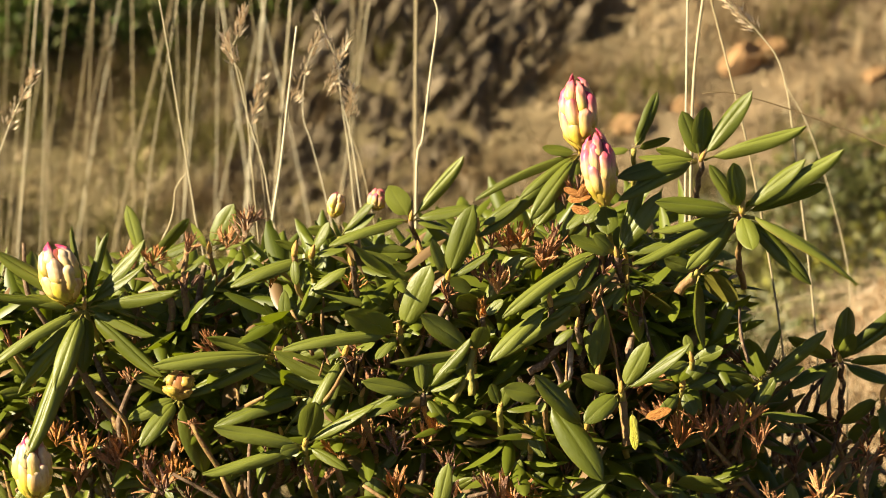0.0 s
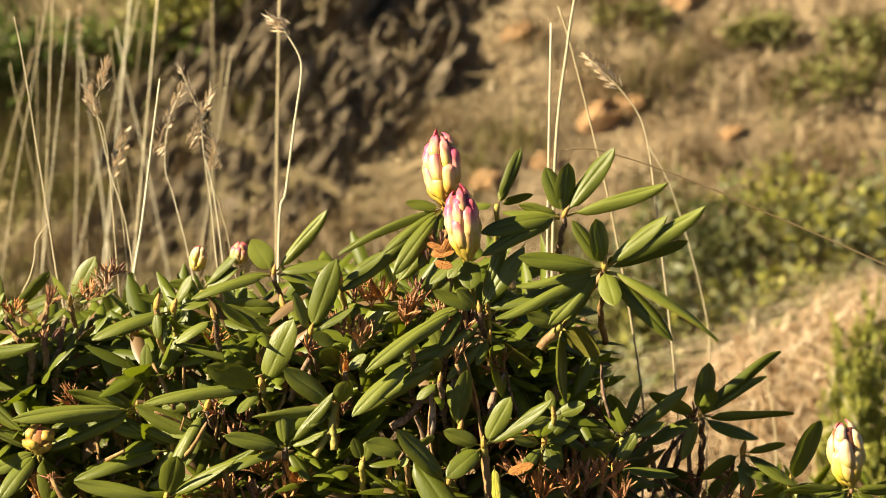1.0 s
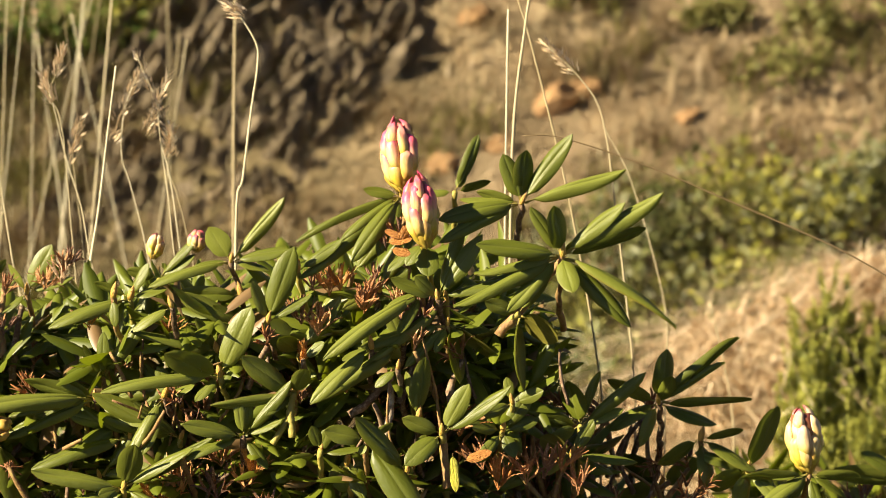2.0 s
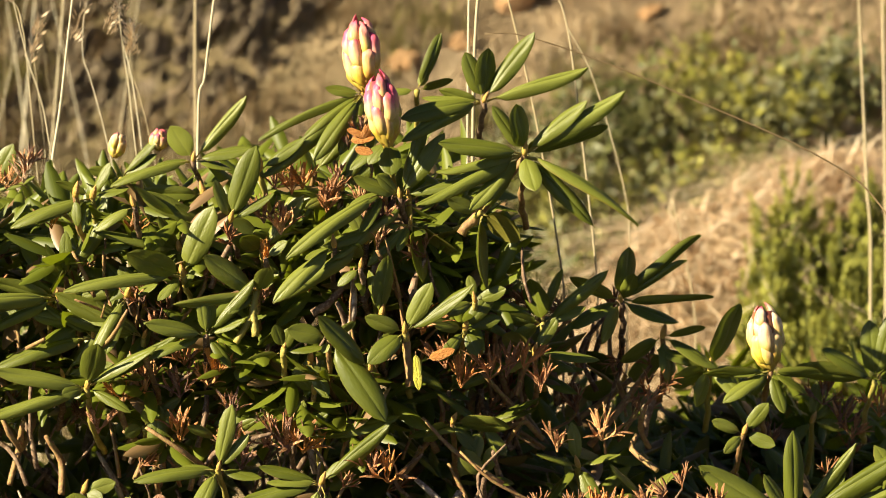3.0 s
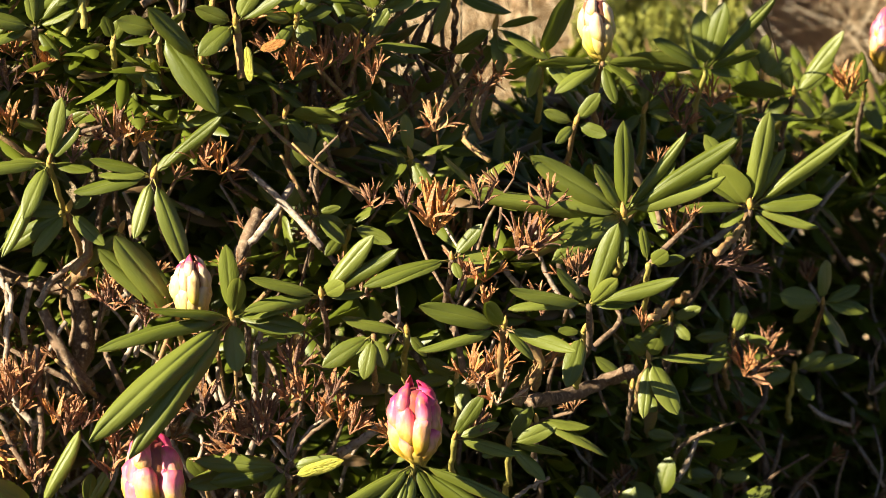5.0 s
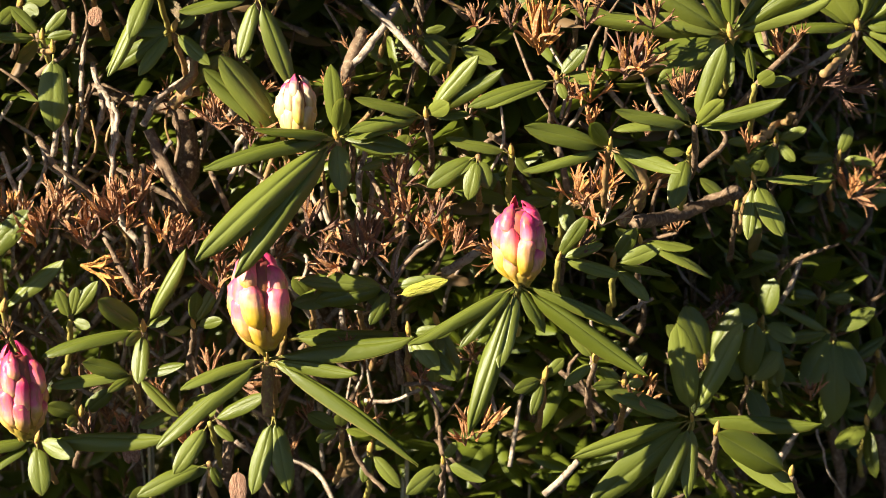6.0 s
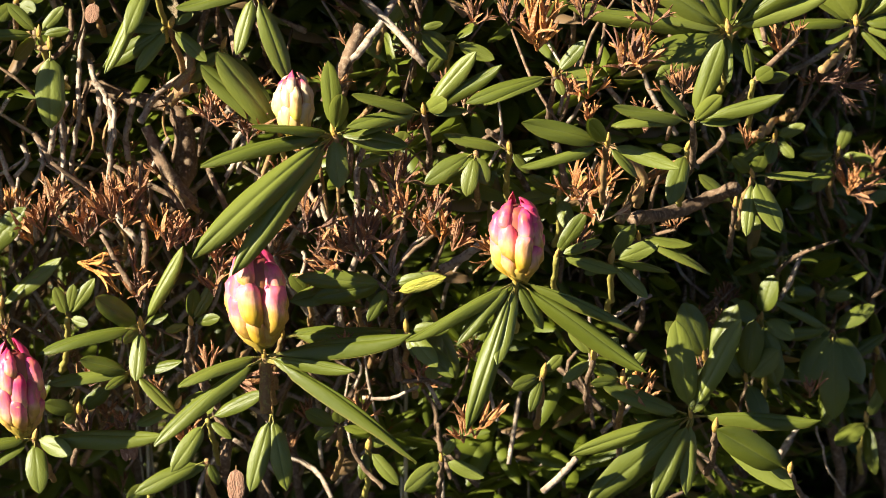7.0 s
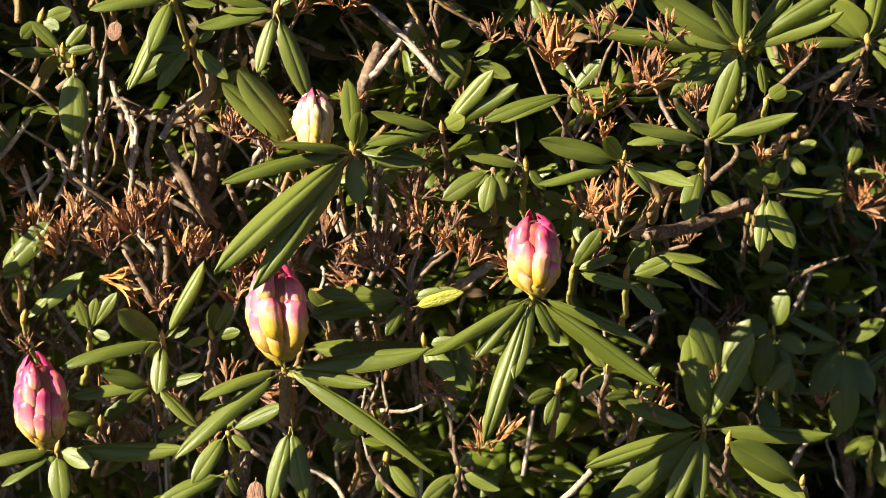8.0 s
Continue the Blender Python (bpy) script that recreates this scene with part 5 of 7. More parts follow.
shoot((-0.056, 2.518, 1.048), (-0.064, 2.608, 0.983), [(115, 3.4, 0, 0, 1.26), (84, 2.9, 0, 0, 1.74), (-107, 2.0, 31, 0, 1.64), (-45, 2.9, 10, 0, 1.45), (-33, 5.5, 11, 0, 1.45)])
shoot((0.207, 2.404, 0.882), (0.209, 2.494, 0.810), [(149, 4.6, 12, 0, 1.85), (74, 2.7, 33, 0, 1.85), (-167, 3.3, 16, 0, 0.92)])
shoot((0.521, 2.379, 0.948), (0.536, 2.469, 0.879), [(43, 2.0, 28, 0, 1.55), (11, 3.0, 9, 0, 1.10), (103, 3.5, 15, 0, 0.91)])
shoot((0.599, 2.628, 0.833), (0.615, 2.718, 0.757), [(-115, 2.6, 38, 0, 1.51), (-154, 5.6, 17, 19, 1.28), (-45, 2.4, 27, 0, 1.21), (176, 4.9, 13, 0, 1.21), (26, 3.0, 16, 0, 1.21)])
shoot((0.672, 2.665, 0.805), (0.690, 2.755, 0.727), [(-131, 4.3, 22, 0, 1.74), (-7, 3.4, 18, 0, 1.33), (70, 3.1, 0, 0, 1.33), (175, 3.9, 16, 0, 1.23), (-33, 6.1, 15, 18, 1.40)])
shoot((0.752, 2.719, 0.754), (0.772, 2.809, 0.673), [(34, 3.4, 9, 0, 1.46), (-169, 3.8, 26, 0, 1.57), (11, 6.5, 5, 0, 1.57), (-62, 3.5, 39, 0, 1.77)])
shoot((0.712, 2.744, 1.056), (0.731, 2.834, 0.987), [(115, 5.2, 0, 60, 2.33), (60, 3.3, 0, 0, 1.58), (31, 3.4, 0, 0, 1.47), (84, 4.1, 0, 0, 1.58)])
shoot((0.678, 2.694, 1.027), (0.696, 2.784, 0.958), [(-1, 7.3, 13, 75, 1.68), (159, 4.8, 13, 0, 1.24), (-32, 4.7, 20, 0, 1.24), (-145, 4.2, 23, 0, 1.24)])
shoot((0.574, 2.666, 1.036), (0.588, 2.756, 0.967), [(83, 3.7, 0, 0, 1.33), (37, 2.8, 0, 0, 1.02), (-140, 3.4, 19, 0, 1.23), (-9, 3.4, 9, 0, 1.23)])
shoot((0.843, 2.823, 1.019), (0.866, 2.913, 0.947), [(144, 3.1, 0, 0, 1.41), (94, 4.8, 0, 0, 1.41), (-161, 4.9, 13, 0, 1.63), (-62, 3.5, 29, 0, 1.63)])
shoot((0.482, 2.537, 1.048), (0.494, 2.627, 0.982), [(54, 3.4, 9, 0, 1.46), (-141, 2.5, 24, 0, 1.17), (157, 3.1, 10, 0, 1.17), (-20, 2.9, 21, 0, 1.36)])
shoot((0.237, 2.529, 1.058), (0.240, 2.619, 0.993), [(19, 4.9, 6, 70, 1.61), (-115, 4.6, 13, 0, 2.14), (142, 5.4, 5, 70, 2.15), (27, 5.8, 5, 70, 1.82), (-51, 3.3, 9, 0, 1.36), (-174, 6.6, 14, 70, 1.82)])
shoot((0.208, 2.559, 1.085), (0.210, 2.649, 1.020), [(-170, 5.0, 12, 70, 1.63), (149, 4.4, 7, 0, 1.18), (27, 5.9, 5, 19, 1.35), (58, 5.0, 0, 0, 1.18)])
shoot((0.282, 2.511, 1.128), (0.292, 2.601, 1.066), [(148, 3.2, 9, 150, 2.13), (-5, 5.7, 5, 70, 1.81), (-23, 3.9, 7, 70, 1.49), (57, 3.7, 0, 0, 1.25), (-153, 3.2, 19, 0, 1.25)])
shoot((0.327, 2.533, 1.019), (0.334, 2.623, 0.952), [(161, 4.2, 14, 70, 1.61), (17, 3.8, 8, 70, 1.61), (-64, 3.6, 25, 0, 1.65), (-134, 4.3, 21, 70, 1.83), (99, 3.8, 0, 0, 1.36)])
shoot((0.381, 2.499, 0.998), (0.389, 2.589, 0.930), [(135, 3.9, 7, 70, 1.59), (36, 3.8, 8, 70, 1.80), (-25, 4.7, 19, 0, 1.44), (-166, 3.5, 17, 0, 1.34)])
shoot((0.206, 2.519, 0.975), (0.207, 2.609, 0.907), [(48, 2.3, 13, 0, 1.45), (133, 3.1, 9, 70, 1.60), (-32, 3.8, 23, 70, 1.82), (-77, 4.4, 27, 70, 1.82)])
shoot((0.266, 2.493, 0.964), (0.270, 2.583, 0.895), [(166, 3.5, 17, 0, 1.44), (37, 2.6, 0, 70, 1.59), (-22, 3.9, 15, 0, 1.44), (-134, 3.5, 26, 0, 1.34)])
shoot((0.233, 2.482, 0.978), (0.236, 2.572, 0.909), [(-157, 2.3, 12, 0, 0.86), (13, 2.1, 0, 0, 0.76), (-45, 3.6, 16, 0, 1.33)])
shoot((0.137, 2.501, 1.121), (0.137, 2.591, 1.059), [(70, 3.0, 19, 0, 1.44), (-148, 1.2, 57, 0, 1.25), (46, 3.0, 10, 0, 1.15)])
shoot((0.359, 2.443, 0.831), (0.368, 2.533, 0.757), [(145, 3.5, 16, 0, 1.31), (25, 3.9, 7, 0, 1.31), (-73, 3.4, 35, 0, 1.59), (-179, 4.1, 21, 0, 1.41)])
shoot((0.550, 2.573, 0.781), (0.564, 2.663, 0.703), [(139, 4.7, 6, 0, 1.28), (23, 3.5, 17, 0, 1.28), (-43, 3.3, 40, 0, 1.68)])
limb([(0.165, 2.460, 0.952), (0.186, 2.460, 0.972), (0.212, 2.479, 1.007)], 4.3, 3.1, M_PALE)
limb([(0.150, 2.456, 0.917), (0.163, 2.459, 0.947), (0.170, 2.461, 0.962), (0.181, 2.464, 0.987)], 7.3, 4.8, M_BARK)
limb([(0.414, 2.367, 0.845), (0.422, 2.359, 0.868), (0.400, 2.348, 0.892), (0.386, 2.354, 0.901)], 3.9, 2.9, M_TWIG)
limb([(0.422, 2.395, 0.832), (0.432, 2.382, 0.862), (0.464, 2.365, 0.886), (0.467, 2.371, 0.913)], 3.9, 2.4, M_TWIG)
limb([(0.518, 2.349, 0.907), (0.589, 2.587, 0.858), (0.598, 2.547, 0.880)], 3.4, 3.4, M_TWIG)
limb([(0.598, 2.444, 0.943), (0.628, 2.491, 0.948), (0.669, 2.605, 0.945)], 3.9, 2.9, M_TWIG)
seed_head((0.331, 2.400, 0.975), 5.5, 0, 12, 0)
seed_head((0.404, 2.378, 0.956), 5.2, 12, 12, 2)
seed_head((0.419, 2.377, 0.961), 4.0, 6, 12, 1)
seed_head((0.371, 2.395, 0.998), 3.5, 0, 12, 1)
seed_head((0.207, 2.409, 0.880), 3.5, 0, 12, 2)
seed_head((0.055, 2.477, 1.043), 4.8, 0, 12, 2)
seed_head((0.040, 2.481, 1.048), 3.6, -12, 12, 1)
seed_head((0.070, 2.474, 1.044), 3.6, 12, 12, 0)
seed_head((0.148, 2.433, 0.932), 2.9, 0, 12, 1)
seed_head((0.043, 2.451, 0.904), 3.6, 0, 12, 3)
seed_head((0.073, 2.444, 0.900), 3.6, 0, 12, 1)
seed_head((0.255, 2.500, 1.109), 3.6, 6, 12, 1)
seed_head((0.214, 2.500, 1.099), 3.6, 0, 12, 0)
seed_head((0.287, 2.500, 1.094), 3.6, -6, 12, 3)
seed_head((0.344, 2.500, 1.049), 3.6, 0, 12, 1)
seed_head((0.535, 2.693, 1.003), 3.7, -6, 12, 0)
seed_head((0.582, 2.654, 1.055), 3.9, 0, 12, 1)
seed_head((0.599, 2.650, 1.033), 3.9, 6, 12, 2)
seed_head((0.638, 2.652, 1.043), 3.9, 0, 12, 1)
seed_head((0.610, 2.648, 1.022), 3.2, 6, 12, 0)
seed_head((0.436, 2.419, 0.992), 3.5, -6, 12, 1)
seed_head((0.566, 2.469, 0.948), 3.6, 0, 12, 2)
seed_head((0.626, 2.512, 0.911), 4.3, 90, 12, 1)
seed_head((0.607, 2.481, 0.923), 3.6, 72, 12, 3)
seed_head((0.374, 2.381, 0.935), 3.5, 0, 12, 1)
seed_head((0.355, 2.385, 0.935), 3.5, 0, 12, 2)
seed_head((0.448, 2.371, 0.936), 3.4, 0, 12, 1)
seed_head((0.702, 2.667, 0.775), 4.5, 0, 12, 1)
seed_head((0.680, 2.647, 0.769), 3.8, 6, 12, 2)
seed_head((0.818, 2.799, 1.023), 4.8, -6, 12, 1)
seed_head((0.252, 2.409, 0.931), 2.9, 0, 12, 1)
seed_head((0.005, 2.488, 1.042), 3.6, 0, 12, 1)
seed_head((0.015, 2.483, 1.027), 3.6, 6, 12, 2)
seed_head((-0.040, 2.499, 1.051), 3.6, 0, 12, 1)
seed_head((-0.009, 2.504, 1.106), 3.6, 0, 12, 0)
seed_head((-0.040, 2.507, 1.090), 3.6, -12, 12, 2)
seed_head((0.145, 2.453, 1.021), 3.6, 0, 12, 1)
seed_head((0.130, 2.457, 1.025), 3.6, 0, 12, 2)
seed_head((0.267, 2.402, 0.917), 2.9, 6, 12, 1)
seed_head((0.307, 2.410, 0.996), 2.9, 0, 12, 2)
seed_head((0.278, 2.417, 0.995), 2.9, 0, 12, 1)
seed_head((0.303, 2.500, 1.039), 3.0, 0, 12, 3)
seed_head((0.374, 2.375, 0.911), 2.9, 0, 12, 2)
seed_head((0.423, 2.365, 0.907), 3.4, 0, 12, 1)
seed_head((0.514, 2.361, 0.891), 2.9, 0, 12, 2)
shoot((-0.096, 2.450, 0.974), (-0.119, 2.540, 0.970), [(-91, 6.7, 9, 0, 2.81)])
shoot((-0.107, 2.484, 0.978), (-0.086, 2.574, 0.909), [(175, 4.6, 13, 4, 1.05), (11, 2.6, 11, 0, 0.95), (-140, 3.0, 30, 150, 1.58), (48, 3.1, 0, 0, 1.14), (133, 3.6, 0, 0, 1.24)])
shoot((-0.127, 2.504, 1.005), (-0.139, 2.594, 0.938), [(16, 2.7, 0, 0, 1.44), (-21, 1.9, 32, 0, 1.44), (-141, 2.4, 38, 0, 1.44)])
shoot((-0.156, 2.457, 0.792), (-0.158, 2.547, 0.715), [(47, 4.4, 0, 0, 1.89), (32, 2.2, 13, 0, 1.13)])
shoot((-0.089, 2.449, 0.723), (-0.100, 2.539, 0.643), [(109, 2.9, 0, 0, 1.22), (78, 3.0, 0, 0, 1.13), (55, 4.2, 0, 0, 1.22), (-10, 1.9, 32, 0, 1.03)])
shoot((0.023, 2.423, 0.723), (0.018, 2.513, 0.643), [(-175, 2.3, 25, 0, 0.93), (19, 2.6, 22, 0, 1.12), (60, 4.3, 0, 0, 1.21), (84, 3.1, 9, 0, 1.40)])
shoot((0.104, 2.403, 0.716), (0.102, 2.493, 0.636), [(2, 11.2, 2, 59, 2.13), (4, 5.6, 0, 22, 1.30)])
shoot((-0.016, 2.406, 0.577), (-0.023, 2.496, 0.491), [(20, 4.9, 6, 0, 1.39), (-154, 2.7, 32, 0, 1.66)])
shoot((-0.081, 2.430, 0.639), (-0.091, 2.520, 0.556), [(155, 3.2, 18, 0, 1.59), (41, 3.5, 8, 0, 1.59), (-157, 1.5, 42, 0, 1.12)])
shoot((0.154, 2.388, 0.633), (0.154, 2.478, 0.549), [(148, 3.5, 16, 0, 1.56), (92, 2.0, 30, 0, 1.38), (-167, 2.6, 33, 0, 1.10), (-2, 2.9, 30, 70, 1.72)])
shoot((0.180, 2.393, 0.609), (0.181, 2.483, 0.524), [(39, 2.0, 14, 0, 1.10), (-50, 4.0, 14, 0, 1.38), (-104, 2.6, 22, 0, 1.19)])
shoot((0.245, 2.368, 0.605), (0.249, 2.458, 0.520), [(-143, 1.1, 25, 0, 1.09), (-147, 4.1, 21, 0, 1.82), (-22, 3.9, 14, 0, 1.36), (58, 1.9, 0, 0, 1.00)])
shoot((0.214, 2.379, 0.726), (0.230, 2.469, 0.632), [(-48, 4.0, 29, 0, 1.83), (-44, 5.7, 20, 0, 1.83), (4, 3.6, 15, 0, 1.37), (-63, 2.9, 30, 0, 1.37)])
shoot((0.343, 2.342, 0.803), (0.363, 2.432, 0.726), [(20, 3.9, 7, 0, 0.99), (56, 4.3, 0, 0, 1.53), (57, 1.8, 0, 0, 1.08), (-16, 5.5, 5, 31, 1.26)])
shoot((0.199, 2.381, 0.769), (0.214, 2.471, 0.683), [(-125, 3.6, 24, 0, 1.37), (9, 4.6, 12, 0, 1.55), (-171, 6.7, 4, 0, 2.01), (174, 7.9, 3, 0, 1.83)])
shoot((0.130, 2.415, 0.749), (0.129, 2.505, 0.671), [(27, 4.1, 14, 0, 1.85), (127, 2.6, 11, 0, 1.58), (-9, 4.8, 18, 70, 1.54)])
shoot((0.395, 2.363, 0.790), (0.406, 2.453, 0.713), [(22, 4.3, 6, 0, 1.54), (60, 3.8, 7, 0, 1.54), (-162, 2.5, 23, 0, 1.09), (-9, 5.1, 16, 70, 1.70), (-44, 4.3, 20, 0, 1.36)])
shoot((0.434, 2.443, 0.787), (0.446, 2.533, 0.710), [(150, 2.6, 11, 0, 1.03), (-40, 1.3, 50, 0, 1.22), (-27, 7.0, 8, 70, 2.07), (-6, 4.7, 6, 70, 2.07)])
shoot((0.527, 2.392, 0.858), (0.534, 2.482, 0.784), [(70, 1.9, 15, 0, 1.56), (-64, 5.4, 26, 20, 2.33), (-99, 5.2, 22, 0, 1.38), (135, 2.5, 11, 0, 1.19), (0, 7.2, 4, 70, 1.65)])
shoot((0.617, 2.656, 0.703), (0.634, 2.746, 0.620), [(163, 3.5, 18, 0, 1.33), (-167, 5.3, 18, 70, 2.03), (-6, 3.4, 18, 70, 2.03), (-77, 4.2, 31, 70, 2.03)])
shoot((0.662, 2.667, 0.657), (0.681, 2.757, 0.572), [(162, 3.5, 18, 0, 1.33), (6, 2.9, 22, 0, 1.33), (178, 4.5, 14, 0, 1.23), (-97, 3.6, 36, 70, 2.04), (27, 5.1, 0, 70, 1.70)])
shoot((0.587, 2.613, 0.646), (0.603, 2.703, 0.561), [(-16, 1.8, 17, 0, 1.50), (2, 2.8, 11, 0, 1.30), (-38, 4.4, 29, 70, 1.88), (-140, 4.0, 32, 70, 2.00)])
shoot((0.524, 2.560, 0.627), (0.538, 2.650, 0.545), [(112, 6.2, 0, 20, 3.37), (63, 6.1, 0, 30, 2.39), (135, 5.5, 0, 30, 2.17), (-105, 4.8, 19, 30, 2.72)])
shoot((0.569, 2.580, 0.599), (0.601, 2.670, 0.495), [(85, 6.0, 0, 20, 2.52), (47, 4.2, 7, 30, 2.41), (127, 4.0, 7, 30, 2.19), (-66, 4.3, 21, 30, 2.52)])
shoot((0.665, 2.625, 0.634), (0.706, 2.715, 0.539), [(-89, 8.5, 11, 10, 3.34), (148, 8.5, 7, 70, 1.61), (-123, 5.9, 16, 20, 2.90), (30, 4.6, 0, 40, 2.00), (-61, 5.9, 16, 20, 3.01), (-175, 4.8, 6, 0, 1.51)])
shoot((0.585, 2.594, 0.658), (0.604, 2.684, 0.565), [(-28, 3.4, 18, 10, 1.76), (-77, 6.4, 14, 20, 2.64), (153, 3.1, 10, 30, 2.42), (76, 4.2, 0, 30, 2.20)])
shoot((0.550, 2.300, 0.610), (0.604, 2.390, 0.538), [(147, 8.0, 7, 0, 2.93)])
shoot((0.412, 2.386, 0.670), (0.423, 2.476, 0.587), [(144, 2.7, 10, 0, 1.10), (177, 2.9, 19, 0, 1.10), (12, 1.7, 34, 0, 1.01), (53, 3.3, 0, 0, 1.10)])
shoot((0.593, 2.610, 0.611), (0.610, 2.700, 0.524), [(152, 4.0, 0, 60, 2.21), (-29, 3.3, 19, 60, 2.44), (-67, 4.3, 22, 70, 1.99)])
shoot((0.672, 2.645, 0.585), (0.691, 2.735, 0.497), [(121, 5.2, 6, 60, 2.81), (63, 4.7, 0, 60, 2.47), (-101, 5.2, 24, 60, 2.81), (146, 3.8, 8, 0, 1.32), (34, 6.2, 0, 22, 1.42)])
shoot((0.729, 2.686, 0.588), (0.750, 2.776, 0.500), [(101, 4.4, 0, 60, 1.94), (155, 3.6, 9, 60, 1.71), (-80, 4.8, 27, 60, 2.51)])
shoot((0.721, 2.687, 0.514), (0.742, 2.777, 0.422), [(66, 4.0, 0, 0, 1.55), (-155, 4.4, 30, 60, 2.51), (-83, 5.3, 24, 60, 2.28)])
shoot((0.382, 2.367, 0.699), (0.392, 2.457, 0.617), [(128, 3.5, 0, 0, 1.27), (-147, 3.3, 17, 0, 1.18), (43, 2.7, 15, 0, 1.09)])
shoot((0.339, 2.387, 0.677), (0.347, 2.477, 0.595), [(-166, 2.9, 19, 0, 1.37), (46, 2.2, 0, 0, 1.19), (-114, 3.3, 26, 0, 1.19)])
limb([(0.427, 2.439, 0.807), (0.471, 2.503, 0.794), (0.507, 2.524, 0.800), (0.533, 2.490, 0.820)], 6.8, 6.3, M_BARK)
limb([(0.404, 2.375, 0.823), (0.415, 2.384, 0.841), (0.423, 2.377, 0.864), (0.413, 2.365, 0.883)], 4.4, 3.9, M_TWIG)
limb([(0.250, 2.433, 0.765), (0.276, 2.431, 0.781), (0.291, 2.430, 0.794)], 4.3, 3.5, M_PALE)
limb([(0.087, 2.373, 0.654), (0.087, 2.373, 0.679), (0.087, 2.373, 0.705)], 5.3, 4.8, M_TWIG)
limb([(0.018, 2.429, 0.694), (0.035, 2.425, 0.662), (0.052, 2.421, 0.614), (0.049, 2.422, 0.575)], 3.9, 4.8, M_BARK)
limb([(0.335, 2.347, 0.580), (0.352, 2.343, 0.598), (0.364, 2.340, 0.614)], 3.1, 2.7, M_PALE)
limb([(0.646, 2.599, 0.542), (0.663, 2.614, 0.493), (0.687, 2.635, 0.453)], 1.2, 1.2, M_PALE)
limb([(-0.048, 2.510, 0.860), (-0.045, 2.516, 0.891), (-0.052, 2.522, 0.916), (-0.062, 2.526, 0.926)], 2.9, 2.3, M_PALE)
limb([(0.005, 2.588, 0.783), (0.023, 2.594, 0.832), (0.013, 2.605, 0.879), (-0.024, 2.615, 0.888), (-0.072, 2.628, 0.903)], 11.2, 5.8, M_BARK)
limb([(0.033, 2.495, 0.926), (0.018, 2.497, 0.921), (0.007, 2.498, 0.910)], 4.8, 5.3, M_TWIG)
limb([(0.013, 2.469, 0.932), (0.028, 2.469, 0.948), (0.025, 2.474, 0.968)], 5.3, 2.9, M_TWIG)
limb([(0.026, 2.485, 0.817), (0.001, 2.498, 0.852), (-0.014, 2.508, 0.887)], 6.3, 4.8, M_BARK)
limb([(-0.092, 2.521, 0.812), (-0.091, 2.530, 0.861), (-0.094, 2.539, 0.902)], 2.5, 2.1, M_PALE)
limb([(-0.079, 2.537, 0.805), (-0.083, 2.546, 0.846), (-0.073, 2.555, 0.898)], 2.5, 2.1, M_PALE)
limb([(-0.100, 2.519, 0.848), (-0.107, 2.524, 0.863), (-0.117, 2.529, 0.878)], 3.2, 2.9, M_BARK)
limb([(-0.125, 2.527, 0.806), (-0.140, 2.535, 0.829), (-0.150, 2.543, 0.859)], 2.7, 2.3, M_PALE)
limb([(-0.019, 2.443, 0.771), (-0.017, 2.449, 0.801), (-0.020, 2.457, 0.836), (-0.020, 2.463, 0.866)], 3.2, 2.2, M_BARK)
limb([(-0.029, 2.421, 0.757), (-0.046, 2.432, 0.786), (-0.056, 2.438, 0.805)], 2.7, 1.9, M_BARK)
limb([(0.178, 2.470, 0.807), (0.177, 2.477, 0.843), (0.184, 2.482, 0.873)], 2.9, 2.5, M_PALE)
limb([(0.184, 2.477, 0.799), (0.190, 2.484, 0.835), (0.187, 2.489, 0.861)], 2.7, 2.3, M_PALE)
limb([(0.152, 2.473, 0.796), (0.145, 2.479, 0.816), (0.143, 2.484, 0.836)], 2.5, 2.1, M_PALE)
limb([(0.204, 2.380, 0.769), (0.200, 2.385, 0.788), (0.210, 2.389, 0.818), (0.215, 2.392, 0.838)], 1.9, 1.5, M_BARK)
limb([(0.199, 2.381, 0.769), (0.215, 2.383, 0.794), (0.240, 2.381, 0.815)], 1.9, 1.5, M_BARK)
limb([(0.204, 2.377, 0.759), (0.184, 2.385, 0.773), (0.175, 2.389, 0.777)], 1.9, 1.5, M_BARK)
limb([(0.208, 2.386, 0.676), (0.205, 2.387, 0.703), (0.203, 2.392, 0.723)], 3.2, 2.2, M_BARK)
limb([(0.211, 2.396, 0.672), (0.236, 2.390, 0.674), (0.256, 2.386, 0.669)], 2.4, 1.9, M_BARK)
limb([(0.178, 2.434, 0.644), (0.203, 2.428, 0.645), (0.229, 2.423, 0.657)], 1.9, 1.6, M_PALE)
limb([(0.406, 2.404, 0.724), (0.425, 2.443, 0.722), (0.458, 2.509, 0.712)], 1.9, 1.7, M_PALE)
limb([(0.194, 2.379, 0.575), (0.174, 2.384, 0.596), (0.164, 2.386, 0.617)], 2.4, 1.9, M_BARK)
limb([(0.248, 2.408, 0.640), (0.238, 2.410, 0.661), (0.228, 2.413, 0.672)], 1.9, 1.6, M_PALE)
limb([(0.299, 2.396, 0.631), (0.293, 2.398, 0.653), (0.290, 2.399, 0.669)], 1.9, 1.6, M_PALE)
seed_head((-0.046, 2.453, 0.812), 4.8, -6, 12, 0)
seed_head((-0.030, 2.451, 0.822), 4.8, 12, 12, 1)
seed_head((-0.108, 2.464, 0.799), 4.8, -12, 12, 2)
seed_head((-0.097, 2.465, 0.815), 4.2, 0, 12, 1)
seed_head((-0.072, 2.454, 0.790), 4.8, 0, 12, 0)
seed_head((-0.078, 2.452, 0.775), 4.8, 102, 12, 1)
